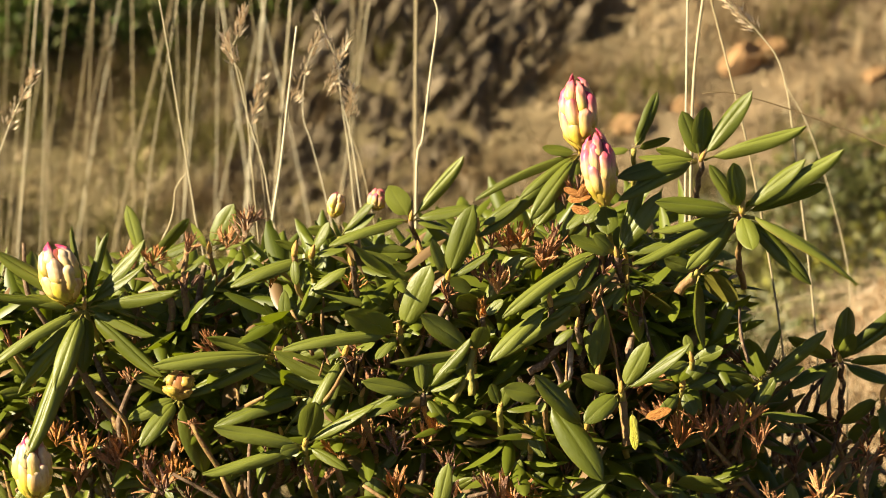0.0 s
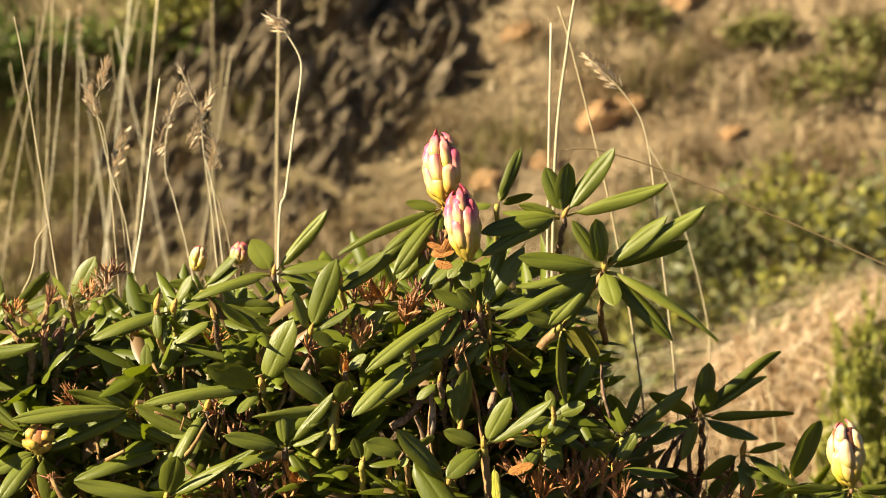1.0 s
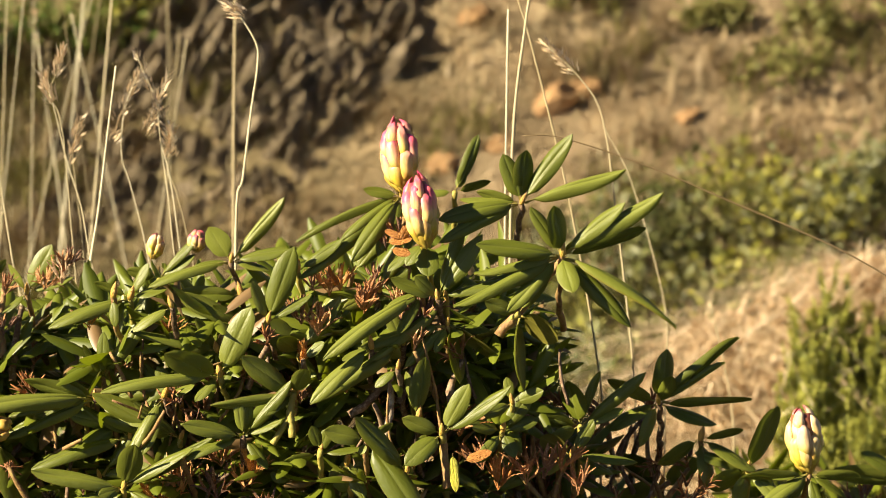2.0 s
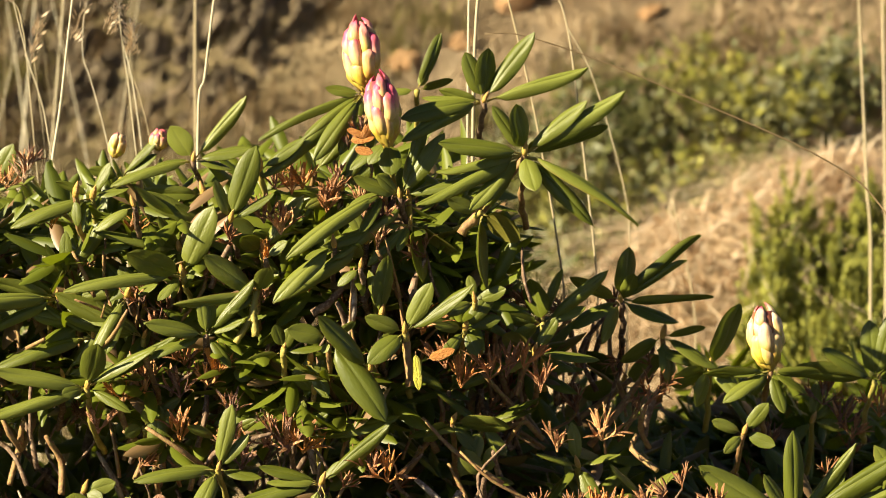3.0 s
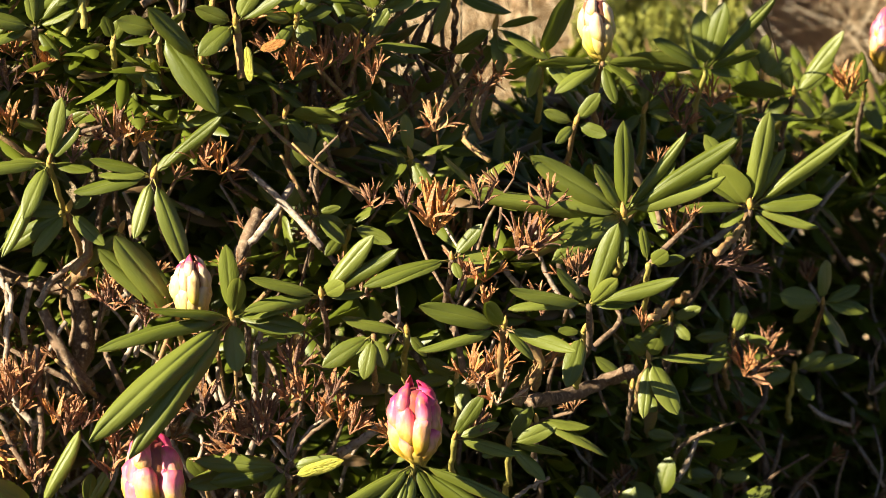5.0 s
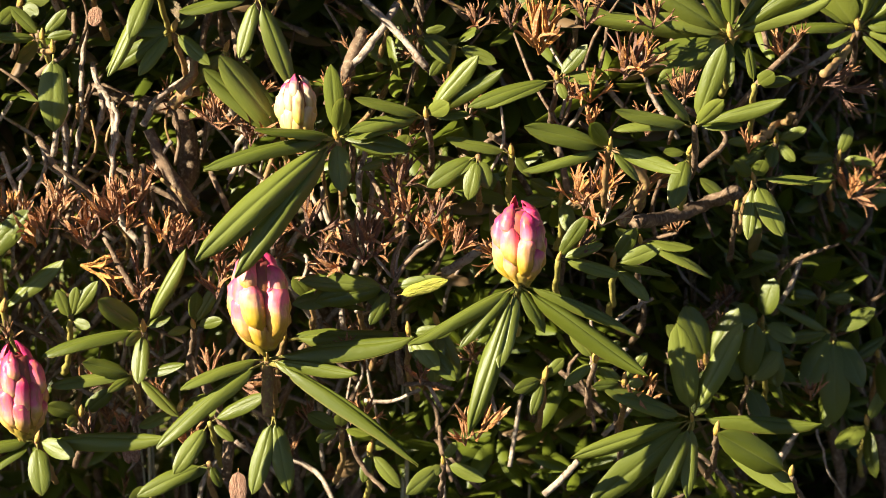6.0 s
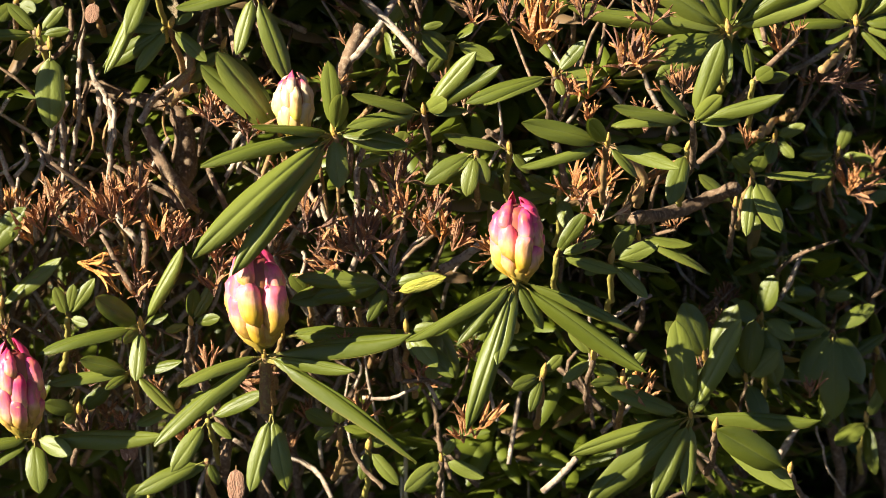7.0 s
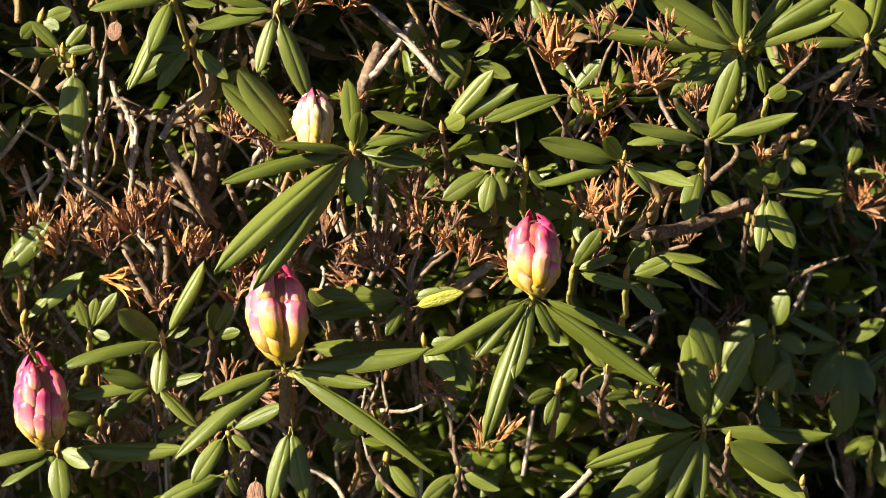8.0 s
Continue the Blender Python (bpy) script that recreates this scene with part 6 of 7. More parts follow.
seed_head((-0.118, 2.464, 0.789), 3.6, -24, 12, 2)
seed_head((-0.061, 2.455, 0.806), 3.6, -36, 12, 3)
seed_head((-0.036, 2.449, 0.807), 3.6, 24, 12, 2)
seed_head((-0.006, 2.441, 0.798), 3.5, 12, 12, 1)
seed_head((0.004, 2.436, 0.789), 4.1, 18, 12, 0)
seed_head((0.020, 2.434, 0.794), 3.5, 0, 12, 1)
seed_head((-0.092, 2.466, 0.825), 3.0, 6, 12, 2)
seed_head((0.175, 2.396, 0.786), 5.5, 0, 12, 0)
seed_head((0.160, 2.399, 0.785), 4.1, -36, 12, 1)
seed_head((0.155, 2.397, 0.770), 4.1, -48, 12, 2)
seed_head((0.126, 2.412, 0.808), 4.7, 6, 12, 1)
seed_head((0.135, 2.406, 0.789), 3.5, 18, 12, 3)
seed_head((0.180, 2.399, 0.806), 3.5, -6, 12, 1)
seed_head((0.201, 2.397, 0.822), 3.5, 0, 12, 2)
seed_head((0.216, 2.395, 0.827), 3.5, -12, 12, 1)
seed_head((0.235, 2.389, 0.823), 4.6, 12, 12, 3)
seed_head((0.245, 2.383, 0.804), 4.0, 6, 12, 2)
seed_head((0.225, 2.388, 0.808), 3.5, 18, 12, 1)
seed_head((0.255, 2.379, 0.799), 3.5, 12, 12, 0)
seed_head((0.206, 2.403, 0.851), 4.1, 0, 12, 2)
seed_head((0.037, 2.409, 0.678), 3.5, 6, 12, 1)
seed_head((0.058, 2.405, 0.674), 4.1, 96, 12, 3)
seed_head((0.050, 2.449, 0.900), 4.2, 0, 12, 1)
seed_head((0.077, 2.440, 0.886), 3.5, 0, 12, 3)
seed_head((0.087, 2.440, 0.896), 3.5, 6, 12, 1)
seed_head((-0.022, 2.432, 0.737), 4.1, 0, 12, 1)
seed_head((-0.027, 2.437, 0.757), 3.5, -6, 12, 3)
seed_head((0.049, 2.422, 0.770), 3.5, 0, 12, 1)
seed_head((0.040, 2.427, 0.785), 3.5, 6, 12, 2)
seed_head((0.044, 2.419, 0.750), 3.5, 0, 12, 1)
seed_head((0.383, 2.355, 0.829), 4.0, 12, 12, 1)
seed_head((0.368, 2.361, 0.838), 4.0, 0, 12, 3)
seed_head((0.359, 2.365, 0.848), 4.0, 12, 12, 1)
seed_head((0.383, 2.360, 0.854), 3.4, 0, 12, 2)
seed_head((0.426, 2.404, 0.647), 4.1, 0, 12, 1)
seed_head((0.443, 2.437, 0.623), 3.5, 6, 12, 3)
seed_head((0.274, 2.356, 0.630), 4.6, 12, 12, 3)
seed_head((0.264, 2.358, 0.625), 3.4, -6, 12, 1)
seed_head((0.294, 2.369, 0.796), 2.9, -54, 12, 1)
seed_head((0.095, 2.417, 0.797), 3.5, 0, 12, 1)
seed_head((0.070, 2.421, 0.786), 2.9, 0, 12, 2)
seed_head((0.358, 2.354, 0.799), 3.4, 36, 12, 1)
seed_head((0.224, 2.368, 0.682), 2.9, 0, 12, 2)
seed_head((0.523, 2.575, 0.608), 3.1, 6, 12, 1)
seed_head((0.539, 2.576, 0.648), 3.1, 0, 12, 1)
seed_head((0.635, 2.586, 0.577), 3.1, 0, 12, 3)
seed_head((0.711, 2.675, 0.779), 3.9, 6, 12, 1)
seed_head((0.681, 2.648, 0.769), 3.9, 90, 12, 3)
seed_head((-0.070, 2.433, 0.663), 2.9, 0, 12, 1)
seed_head((-0.041, 2.426, 0.615), 4.1, 0, 12, 3)
seed_head((-0.072, 2.433, 0.608), 4.1, 0, 12, 1)
seed_head((0.016, 2.414, 0.606), 3.5, 0, 12, 1)
seed_head((0.174, 2.379, 0.642), 2.9, 6, 12, 1)
seed_head((0.164, 2.381, 0.695), 3.5, 0, 12, 1)
seed_head((0.137, 2.423, 0.873), 3.5, 0, 12, 1)
seed_head((0.106, 2.426, 0.852), 2.9, 0, 12, 2)
seed_head((0.428, 2.385, 0.851), 3.5, 24, 12, 1)
seed_head((0.393, 2.361, 0.869), 3.4, 0, 12, 1)
seed_head((0.091, 2.421, 0.812), 4.1, -12, 12, 2)
seed_head((-0.138, 2.474, 0.813), 3.6, 0, 12, 0)
seed_head((-0.128, 2.469, 0.803), 3.6, 0, 12, 1)
seed_head((-0.146, 2.453, 0.701), 2.4, 0, 12, 2)
shoot((0.217, 2.493, 1.153), (0.220, 2.583, 1.091), [(55, 4.4, 0, 0, 1.63), (-131, 3.4, 17, 0, 1.24), (-64, 2.4, 25, 0, 1.34), (18, 3.2, 0, 0, 1.24), (166, 2.9, 20, 0, 1.34)])
shoot((0.037, 2.488, 1.218), (0.047, 2.548, 1.168), [(42, 2.2, 5, 20, 1.00)])
shoot((0.129, 2.458, 1.122), (0.139, 2.518, 1.072), [(132, 6.8, 15, 20, 1.90)])
shoot((0.032, 2.508, 1.296), (0.042, 2.568, 1.246), [(36, 4.7, 0, 30, 1.26)])
shoot((-0.080, 2.498, 1.265), (-0.070, 2.558, 1.215), [(-147, 3.7, 5, 40, 1.23)])
shoot((-0.132, 2.498, 1.274), (-0.122, 2.558, 1.224), [(-86, 2.4, 10, 20, 1.00)])
shoot((0.053, 2.468, 1.139), (0.063, 2.528, 1.089), [(110, 2.2, 10, 10, 1.23)])
shoot((0.121, 2.468, 1.213), (0.131, 2.528, 1.163), [(-141, 2.3, 5, 30, 0.99)])
shoot((-0.070, 2.488, 1.129), (-0.060, 2.548, 1.079), [(24, 3.2, 5, 30, 1.17)])
limb([(0.405, 2.76, 1.02), (0.412, 2.71, 1.07), (0.420, 2.69, 1.112)], 2.8, 2.2, M_BARK)
dead_leaf((0.060, 2.379, 0.602), -94, 3.5, 17, 10, 1.63, "brown")
dead_leaf((-0.041, 2.411, 0.623), -86, 2.4, 24, 10, 0.97, "brown")
dead_leaf((-0.034, 2.410, 0.623), -86, 2.3, 25, 10, 0.97, "brown")
dead_leaf((-0.071, 2.418, 0.624), -95, 1.7, 36, 10, 0.98, "brown")
dead_leaf((-0.057, 2.509, 1.003), -108, 2.0, 31, 10, 1.32, "brown")
dead_leaf((0.202, 2.358, 0.768), 20, 4.7, 12, 10, 1.24, "yellow")
dead_leaf((0.110, 2.470, 1.325), 15, 2.3, 10, 30, 1.00, "rust")
dead_leaf((0.121, 2.470, 1.324), 60, 1.9, 15, -20, 0.90, "rust")
dead_leaf((0.127, 2.470, 1.328), 150, 2.0, 5, 40, 0.80, "rust")
dead_leaf((0.114, 2.470, 1.319), -10, 1.8, 20, 10, 0.90, "rust")
dead_leaf((0.180, 2.460, 1.131), 24, 2.6, 10, 20, 1.0, "rust")
dead_leaf((0.170, 2.463, 1.138), -87, 3.5, 16, 10, 0.95, "yellow")
limb([(-0.050, 2.495, 0.835), (-0.046, 2.501, 0.868), (-0.042, 2.505, 0.896), (-0.046, 2.510, 0.913)], 2.5, 2.1, M_PALE)
limb([(-0.092, 2.504, 0.831), (-0.090, 2.508, 0.856), (-0.092, 2.513, 0.876)], 2.1, 1.8, M_PALE)
limb([(-0.118, 2.519, 0.830), (-0.109, 2.522, 0.853), (-0.117, 2.529, 0.878)], 2.1, 1.8, M_PALE)
limb([(-0.136, 2.535, 0.834), (-0.124, 2.535, 0.850), (-0.129, 2.539, 0.865)], 2.3, 2.0, M_PALE)
limb([(-0.064, 2.557, 0.870), (-0.056, 2.561, 0.896), (-0.065, 2.571, 0.937)], 2.7, 2.3, M_PALE)
limb([(-0.077, 2.575, 0.893), (-0.075, 2.582, 0.930), (-0.070, 2.588, 0.966)], 2.5, 2.1, M_PALE)
limb([(-0.101, 2.575, 0.867), (-0.098, 2.578, 0.882), (-0.087, 2.582, 0.919)], 2.3, 2.0, M_PALE)
limb([(-0.031, 2.565, 0.840), (-0.033, 2.571, 0.866), (-0.024, 2.575, 0.898)], 3.1, 2.6, M_PALE)
limb([(-0.009, 2.500, 0.851), (-0.001, 2.501, 0.867), (0.007, 2.502, 0.877)], 2.3, 2.0, M_PALE)
limb([(0.058, 2.493, 0.841), (0.068, 2.494, 0.857), (0.079, 2.494, 0.867)], 2.3, 2.0, M_PALE)
limb([(-0.137, 2.533, 0.774), (-0.128, 2.536, 0.795), (-0.141, 2.543, 0.816)], 2.3, 2.0, M_PALE)
limb([(0.023, 2.486, 0.923), (0.026, 2.490, 0.943), (0.024, 2.493, 0.958)], 2.9, 2.5, M_PALE)
limb([(0.145, 2.438, 0.774), (0.153, 2.441, 0.794), (0.158, 2.444, 0.815)], 1.7, 1.5, M_PALE)
limb([(0.200, 2.393, 0.775), (0.183, 2.401, 0.795), (0.176, 2.405, 0.804)], 1.4, 1.2, M_PALE)
limb([(0.203, 2.392, 0.776), (0.221, 2.394, 0.801), (0.233, 2.392, 0.809)], 1.6, 1.3, M_PALE)
limb([(0.203, 2.392, 0.776), (0.206, 2.396, 0.796), (0.213, 2.397, 0.811)], 1.4, 1.2, M_PALE)
limb([(0.118, 2.419, 0.754), (0.126, 2.422, 0.779), (0.124, 2.425, 0.789)], 1.7, 1.5, M_PALE)
limb([(0.150, 2.407, 0.738), (0.158, 2.408, 0.750), (0.161, 2.410, 0.763)], 1.4, 1.2, M_PALE)
limb([(0.385, 2.405, 0.735), (0.382, 2.399, 0.704), (0.388, 2.397, 0.661)], 1.7, 1.5, M_PALE)
limb([(0.441, 2.487, 0.708), (0.445, 2.497, 0.721), (0.443, 2.496, 0.738)], 1.7, 1.5, M_PALE)
limb([(0.160, 2.407, 0.697), (0.166, 2.408, 0.707), (0.170, 2.409, 0.718)], 1.7, 1.5, M_PALE)
limb([(0.161, 2.452, 0.704), (0.159, 2.457, 0.725), (0.161, 2.458, 0.735)], 2.9, 2.5, M_PALE)

# ---- main stems inside the bush ----
rng = random.Random(77)
for k in range(46):
    x0 = rng.uniform(-0.45, 1.0)
    x1 = x0 + rng.uniform(-0.25, 0.25)
    top = skyline(x1) - rng.uniform(0.12, 0.5)
    y0, y1 = rng.uniform(2.85, 3.3), rng.uniform(2.72, 3.2)
    limb([(x0, y0 + 0.06, 0.0), (x0 * 0.7 + x1 * 0.3 + rng.uniform(-0.05, 0.05), y0, top * 0.4), (x1, y1, top)], rng.uniform(6, 10), rng.uniform(3, 5), M_BARK)


# ---- the mass of inner leaves, twigs and seed heads ----
def plain_leaf(curve):
    """A lighter leaf for the dense inside: folded along the rib, margins down."""
    v, f, u = [], [], []
    for i in range(6):
        t = i / 5
        half = 0.5 * max(0.03, math.sin(math.pi * min(1, t * 0.97 + 0.015)) ** 0.62)
        for j in range(5):
            c = j / 2 - 1
            v.append((half * c, 0.06 + 0.94 * t, -curve * t * t - 0.16 * half * c * c + 0.05 * half * abs(c)))
            u.append((0.5 + c / 2, t))
    for i in range(5):
        for j in range(4):
            a = i * 5 + j
            f.append((a, a + 1, a + 6, a + 5))
    return np.array(v), f, u


PLAIN = [plain_leaf(c) for c in (0.05, 0.15, 0.28, -0.06)]


def scatter_inner(seed, whorls, ymin, ymax, deep, low, xs=(-0.8, 1.25), zs=None, long=0.076):
    """Whorls of leaves behind the outer shoots; low: share that stays in the bare lower part."""
    rng = random.Random(seed)
    V, F, U = [], [], []
    base = 0
    for _ in range(whorls):
        x = rng.uniform(*xs)
        top = skyline(x) - deep
        z = min(top, rng.uniform(*zs)) if zs else top - (top - 0.10) * rng.random()
        keep = max(0.0, min(1.0, (z - 0.72) / 0.3))
        if rng.random() > low + (1 - low) * keep:
            continue
        y = rng.uniform(ymin, ymax) + recess(x, z)
        if ((x - 0.2) / 1.15) ** 2 + ((y - 3.0) / 0.66) ** 2 > 1.0 + 0.25 * noise.noise((x * 3, y * 3, z * 3)):
            continue
        p = local((x, y, z))
        away = max(0.0, min(1.0, (x - 0.36) / 0.12))
        up = Vector((rng.gauss(0.45 * away, 0.4), rng.uniform(-0.8, 0.1) + 0.45 * away, 1.0)).normalized()
        side = up.orthogonal().normalized()
        n = rng.randint(6, 10)
        for k in range(n):
            d = Matrix.Rotation(2 * math.pi * k / n + rng.uniform(-0.3, 0.3), 3, up) @ side
            el = rng.uniform(-0.35, 0.8)
            axis = (d * math.cos(el) + up * math.sin(el)).normalized()
            ln = rng.uniform(0.042, long)
            m = leaf_pose(p + axis * 0.003, axis, up * 0.9 + d * -0.2 + Vector((rng.gauss(0, 0.25), rng.gauss(0, 0.25), 0)), ln, ln * rng.uniform(0.22, 0.31))
            v, f, u = PLAIN[rng.randrange(4)]
            v = np.hstack([v, np.ones((len(v), 1))]) @ np.array(m).T[:, :3]
            V.append(v)
            F += [tuple(q + base for q in g) for g in f]
            U += u
            base += len(v)
    ob = part("inner_foliage", mesh_of("inner_foliage", np.vstack(V), F, [M_LEAF_SHADED], None, U), bush, "mass of green leaves, coloured darker for the shade inside")
    ob["kind"] = "stuff"


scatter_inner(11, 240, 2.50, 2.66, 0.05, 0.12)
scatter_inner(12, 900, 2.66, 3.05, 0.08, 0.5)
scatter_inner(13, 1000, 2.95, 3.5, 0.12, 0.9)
# unseen leaves added on the sunward flank to shade the inside
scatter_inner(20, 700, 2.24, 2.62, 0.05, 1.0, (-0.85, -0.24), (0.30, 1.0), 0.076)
# the dense crown, and a shelf of leaves added to shade the right foot
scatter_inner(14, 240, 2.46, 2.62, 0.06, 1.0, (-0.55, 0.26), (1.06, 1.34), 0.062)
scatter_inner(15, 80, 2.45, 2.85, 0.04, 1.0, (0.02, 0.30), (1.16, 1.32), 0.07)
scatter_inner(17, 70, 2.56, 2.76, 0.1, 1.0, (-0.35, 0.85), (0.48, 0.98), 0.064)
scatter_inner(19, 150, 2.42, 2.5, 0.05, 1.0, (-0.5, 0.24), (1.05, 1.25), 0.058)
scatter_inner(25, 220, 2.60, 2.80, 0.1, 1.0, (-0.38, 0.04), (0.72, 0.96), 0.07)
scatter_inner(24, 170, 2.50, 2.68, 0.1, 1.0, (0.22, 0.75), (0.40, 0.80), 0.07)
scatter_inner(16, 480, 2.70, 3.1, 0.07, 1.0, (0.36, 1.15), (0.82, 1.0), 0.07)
# hidden leaves added deep inside to keep sun off the right side
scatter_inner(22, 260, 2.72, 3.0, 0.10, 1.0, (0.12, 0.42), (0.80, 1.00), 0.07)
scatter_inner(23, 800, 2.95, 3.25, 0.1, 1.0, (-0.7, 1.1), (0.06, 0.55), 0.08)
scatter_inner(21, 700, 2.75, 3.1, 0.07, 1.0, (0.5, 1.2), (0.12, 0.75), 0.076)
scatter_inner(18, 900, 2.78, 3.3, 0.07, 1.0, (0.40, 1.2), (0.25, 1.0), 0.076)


def scatter_twigs(seed, n, ys=(2.42, 2.9), zs=None, xs=(-0.7, 1.1), skins=(0, 0, 1)):
    """Thin bare twigs and old seed heads between the leaves."""
    rng = random.Random(seed)
    V, F, I = [], [], []
    for _ in range(n):
        x = rng.uniform(*xs)
        z = rng.uniform(*zs) if zs else 0.3 + (skyline(x) - 0.42) * rng.random()
        y = rng.uniform(*ys) + recess(x, z)
        p = local((x, y, z))
        ln = rng.uniform(0.03, 0.09)
        d = Vector((rng.gauss(0, 0.5), rng.gauss(0, 0.35), rng.uniform(0.3, 1.2))).normalized()
        q = p + d * ln + Vector((rng.gauss(0, 0.01), rng.gauss(0, 0.01), 0.01))
        r = rng.uniform(0.0013, 0.0034)
        v, f, _ = tube(smooth_line([p, (p + q) / 2 + Vector((rng.gauss(0, 0.008), rng.gauss(0, 0.008), 0)), q], 3), [r * k for k in (1, 1.05, 0.95, 1.1, 0.9, 0.85, 0.7)], 5, 0.15, rng.randrange(999))
        s = len(V)
        V += v
        F += [tuple(k + s for k in g) for g in f]
        I += [rng.choice(skins)] * len(f)
        if rng.random() < 0.3:
            cv, cf, ci = CAPSULE_SHAPES[rng.randrange(8)]
            m = Matrix.Translation(q) @ Euler((rng.gauss(0.3, 0.5), rng.gauss(0, 0.5), rng.uniform(0, 6))).to_matrix().to_4x4() @ Matrix.Diagonal((rng.uniform(0.02, 0.032),) * 3 + (1,))
            s = len(V)
            V += [m @ Vector(c) for c in cv]
            F += [tuple(k + s for k in g) for g in cf]
            I += [2 + k for k in ci]
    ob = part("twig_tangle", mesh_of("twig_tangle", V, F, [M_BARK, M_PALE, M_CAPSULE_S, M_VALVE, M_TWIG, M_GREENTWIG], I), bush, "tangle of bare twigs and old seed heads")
    ob["kind"] = "stuff"


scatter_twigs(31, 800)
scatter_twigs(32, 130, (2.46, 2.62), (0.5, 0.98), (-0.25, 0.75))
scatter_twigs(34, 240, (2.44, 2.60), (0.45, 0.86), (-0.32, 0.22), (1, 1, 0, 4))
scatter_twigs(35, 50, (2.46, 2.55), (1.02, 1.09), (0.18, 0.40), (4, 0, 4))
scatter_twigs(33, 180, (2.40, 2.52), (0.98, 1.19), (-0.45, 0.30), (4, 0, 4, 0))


# ---- tall dry grass stalks behind the bush ----
def stalk(points, r, head=0.0, group="tall dry grass stalks", dull=False, brown=False):
    """A single dry stalk through the points; r in mm; head: length of the feathery top in m."""
    count[0] += 1
    rng = random.Random(count[0])
    line = smooth_line(points, 5)
    origin = line[0].copy()
    line = [p - origin for p in line]
    n = len(line)
    v, f, _ = tube(line, [r * 0.001 * (1 - 0.5 * i / (n - 1)) for i in range(n)], 6)
    ob = thing("grass_stalk", "tall dry straw-coloured grass stalk" + (" with a feathery seed head" if head else ""), "grass", origin, group)
    part("stem", mesh_of("stem", v, f, [M_TUSSOCK if brown else M_DULL if dull else M_STALK]), ob)
    if head:
        V, F = [], []
        top, d = line[-1], (line[-1] - line[-3]).normalized()
        for k in range(70):
            t = rng.random()
            near = d.orthogonal().normalized()
            out = Matrix.Rotation(rng.uniform(0, 6.3), 3, d) @ near
            p = top - d * head * t + out * rng.uniform(0.0, 0.006) * (0.4 + t)
            ax = (d * 1.2 + out * 0.5 + Vector((rng.gauss(0, 0.3), rng.gauss(0, 0.3), 0))).normalized()
            sd = ax.orthogonal().normalized()
            ln, w = rng.uniform(0.006, 0.013), rng.uniform(0.0008, 0.0015)
            s = len(V)
            V += [p, p + ax * ln * 0.5 + sd * w, p + ax * ln, p + ax * ln * 0.5 - sd * w]
            F.append((s, s + 1, s + 2, s + 3))
        part("seed_plume", mesh_of("plume", V, F, [M_DULL if dull else M_MAT], smooth=False), ob)
    return ob

stalk([(-0.259, 2.750, 0.000), (-0.234, 2.750, 0.642), (-0.180, 2.750, 1.185), (-0.167, 2.750, 1.285), (-0.159, 2.750, 1.336), (-0.151, 2.750, 1.403), (-0.142, 2.750, 1.477)], 1.90, 0.00)
stalk([(-0.142, 2.850, 0.000), (-0.172, 2.850, 0.638), (-0.235, 2.850, 1.177), (-0.251, 2.850, 1.277), (-0.260, 2.850, 1.336), (-0.271, 2.850, 1.405), (-0.279, 2.850, 1.457), (-0.287, 2.850, 1.505), (-0.294, 2.850, 1.537)], 1.20, 0.00)
stalk([(-0.004, 2.850, 0.000), (-0.050, 2.850, 0.638), (-0.148, 2.850, 1.177), (-0.172, 2.850, 1.277), (-0.182, 2.850, 1.333), (-0.197, 2.850, 1.382), (-0.211, 2.850, 1.440), (-0.220, 2.850, 1.465)], 1.00, 0.03)
stalk([(-0.127, 2.860, 0.000), (-0.147, 2.860, 0.708), (-0.193, 2.860, 1.316), (-0.203, 2.860, 1.416), (-0.211, 2.860, 1.438), (-0.215, 2.860, 1.450), (-0.208, 2.860, 1.467), (-0.201, 2.860, 1.492)], 0.80, 0.03)
stalk([(-0.007, 2.900, 0.000), (-0.030, 2.900, 0.642), (-0.078, 2.900, 1.185), (-0.090, 2.900, 1.285), (-0.097, 2.900, 1.351), (-0.103, 2.900, 1.392), (-0.108, 2.900, 1.439), (-0.118, 2.900, 1.462), (-0.129, 2.900, 1.488)], 1.00, 0.10)
stalk([(0.016, 2.920, 0.000), (-0.011, 2.920, 0.641), (-0.070, 2.920, 1.183), (-0.084, 2.920, 1.283), (-0.094, 2.920, 1.356), (-0.105, 2.920, 1.403), (-0.106, 2.920, 1.438), (-0.097, 2.920, 1.466)], 0.90, 0.07)
stalk([(-0.007, 2.950, 0.000), (-0.038, 2.950, 0.639), (-0.103, 2.950, 1.178), (-0.119, 2.950, 1.278), (-0.137, 2.950, 1.351), (-0.146, 2.950, 1.381), (-0.143, 2.950, 1.429), (-0.128, 2.950, 1.469)], 0.90, 0.08)
stalk([(0.030, 2.920, 0.000), (0.001, 2.920, 0.647), (-0.061, 2.920, 1.195), (-0.076, 2.920, 1.295), (-0.088, 2.920, 1.344), (-0.096, 2.920, 1.370), (-0.093, 2.920, 1.409)], 0.80, 0.03)
stalk([(-0.724, 2.900, 0.000), (-0.657, 2.900, 0.642), (-0.512, 2.900, 1.185), (-0.477, 2.900, 1.285), (-0.459, 2.900, 1.345), (-0.440, 2.900, 1.392), (-0.421, 2.900, 1.430)], 1.30, 0.07)
stalk([(-0.512, 2.800, 0.000), (-0.446, 2.800, 0.640), (-0.306, 2.800, 1.181), (-0.272, 2.800, 1.281), (-0.267, 2.800, 1.313), (-0.255, 2.800, 1.331)], 1.30, 0.00)
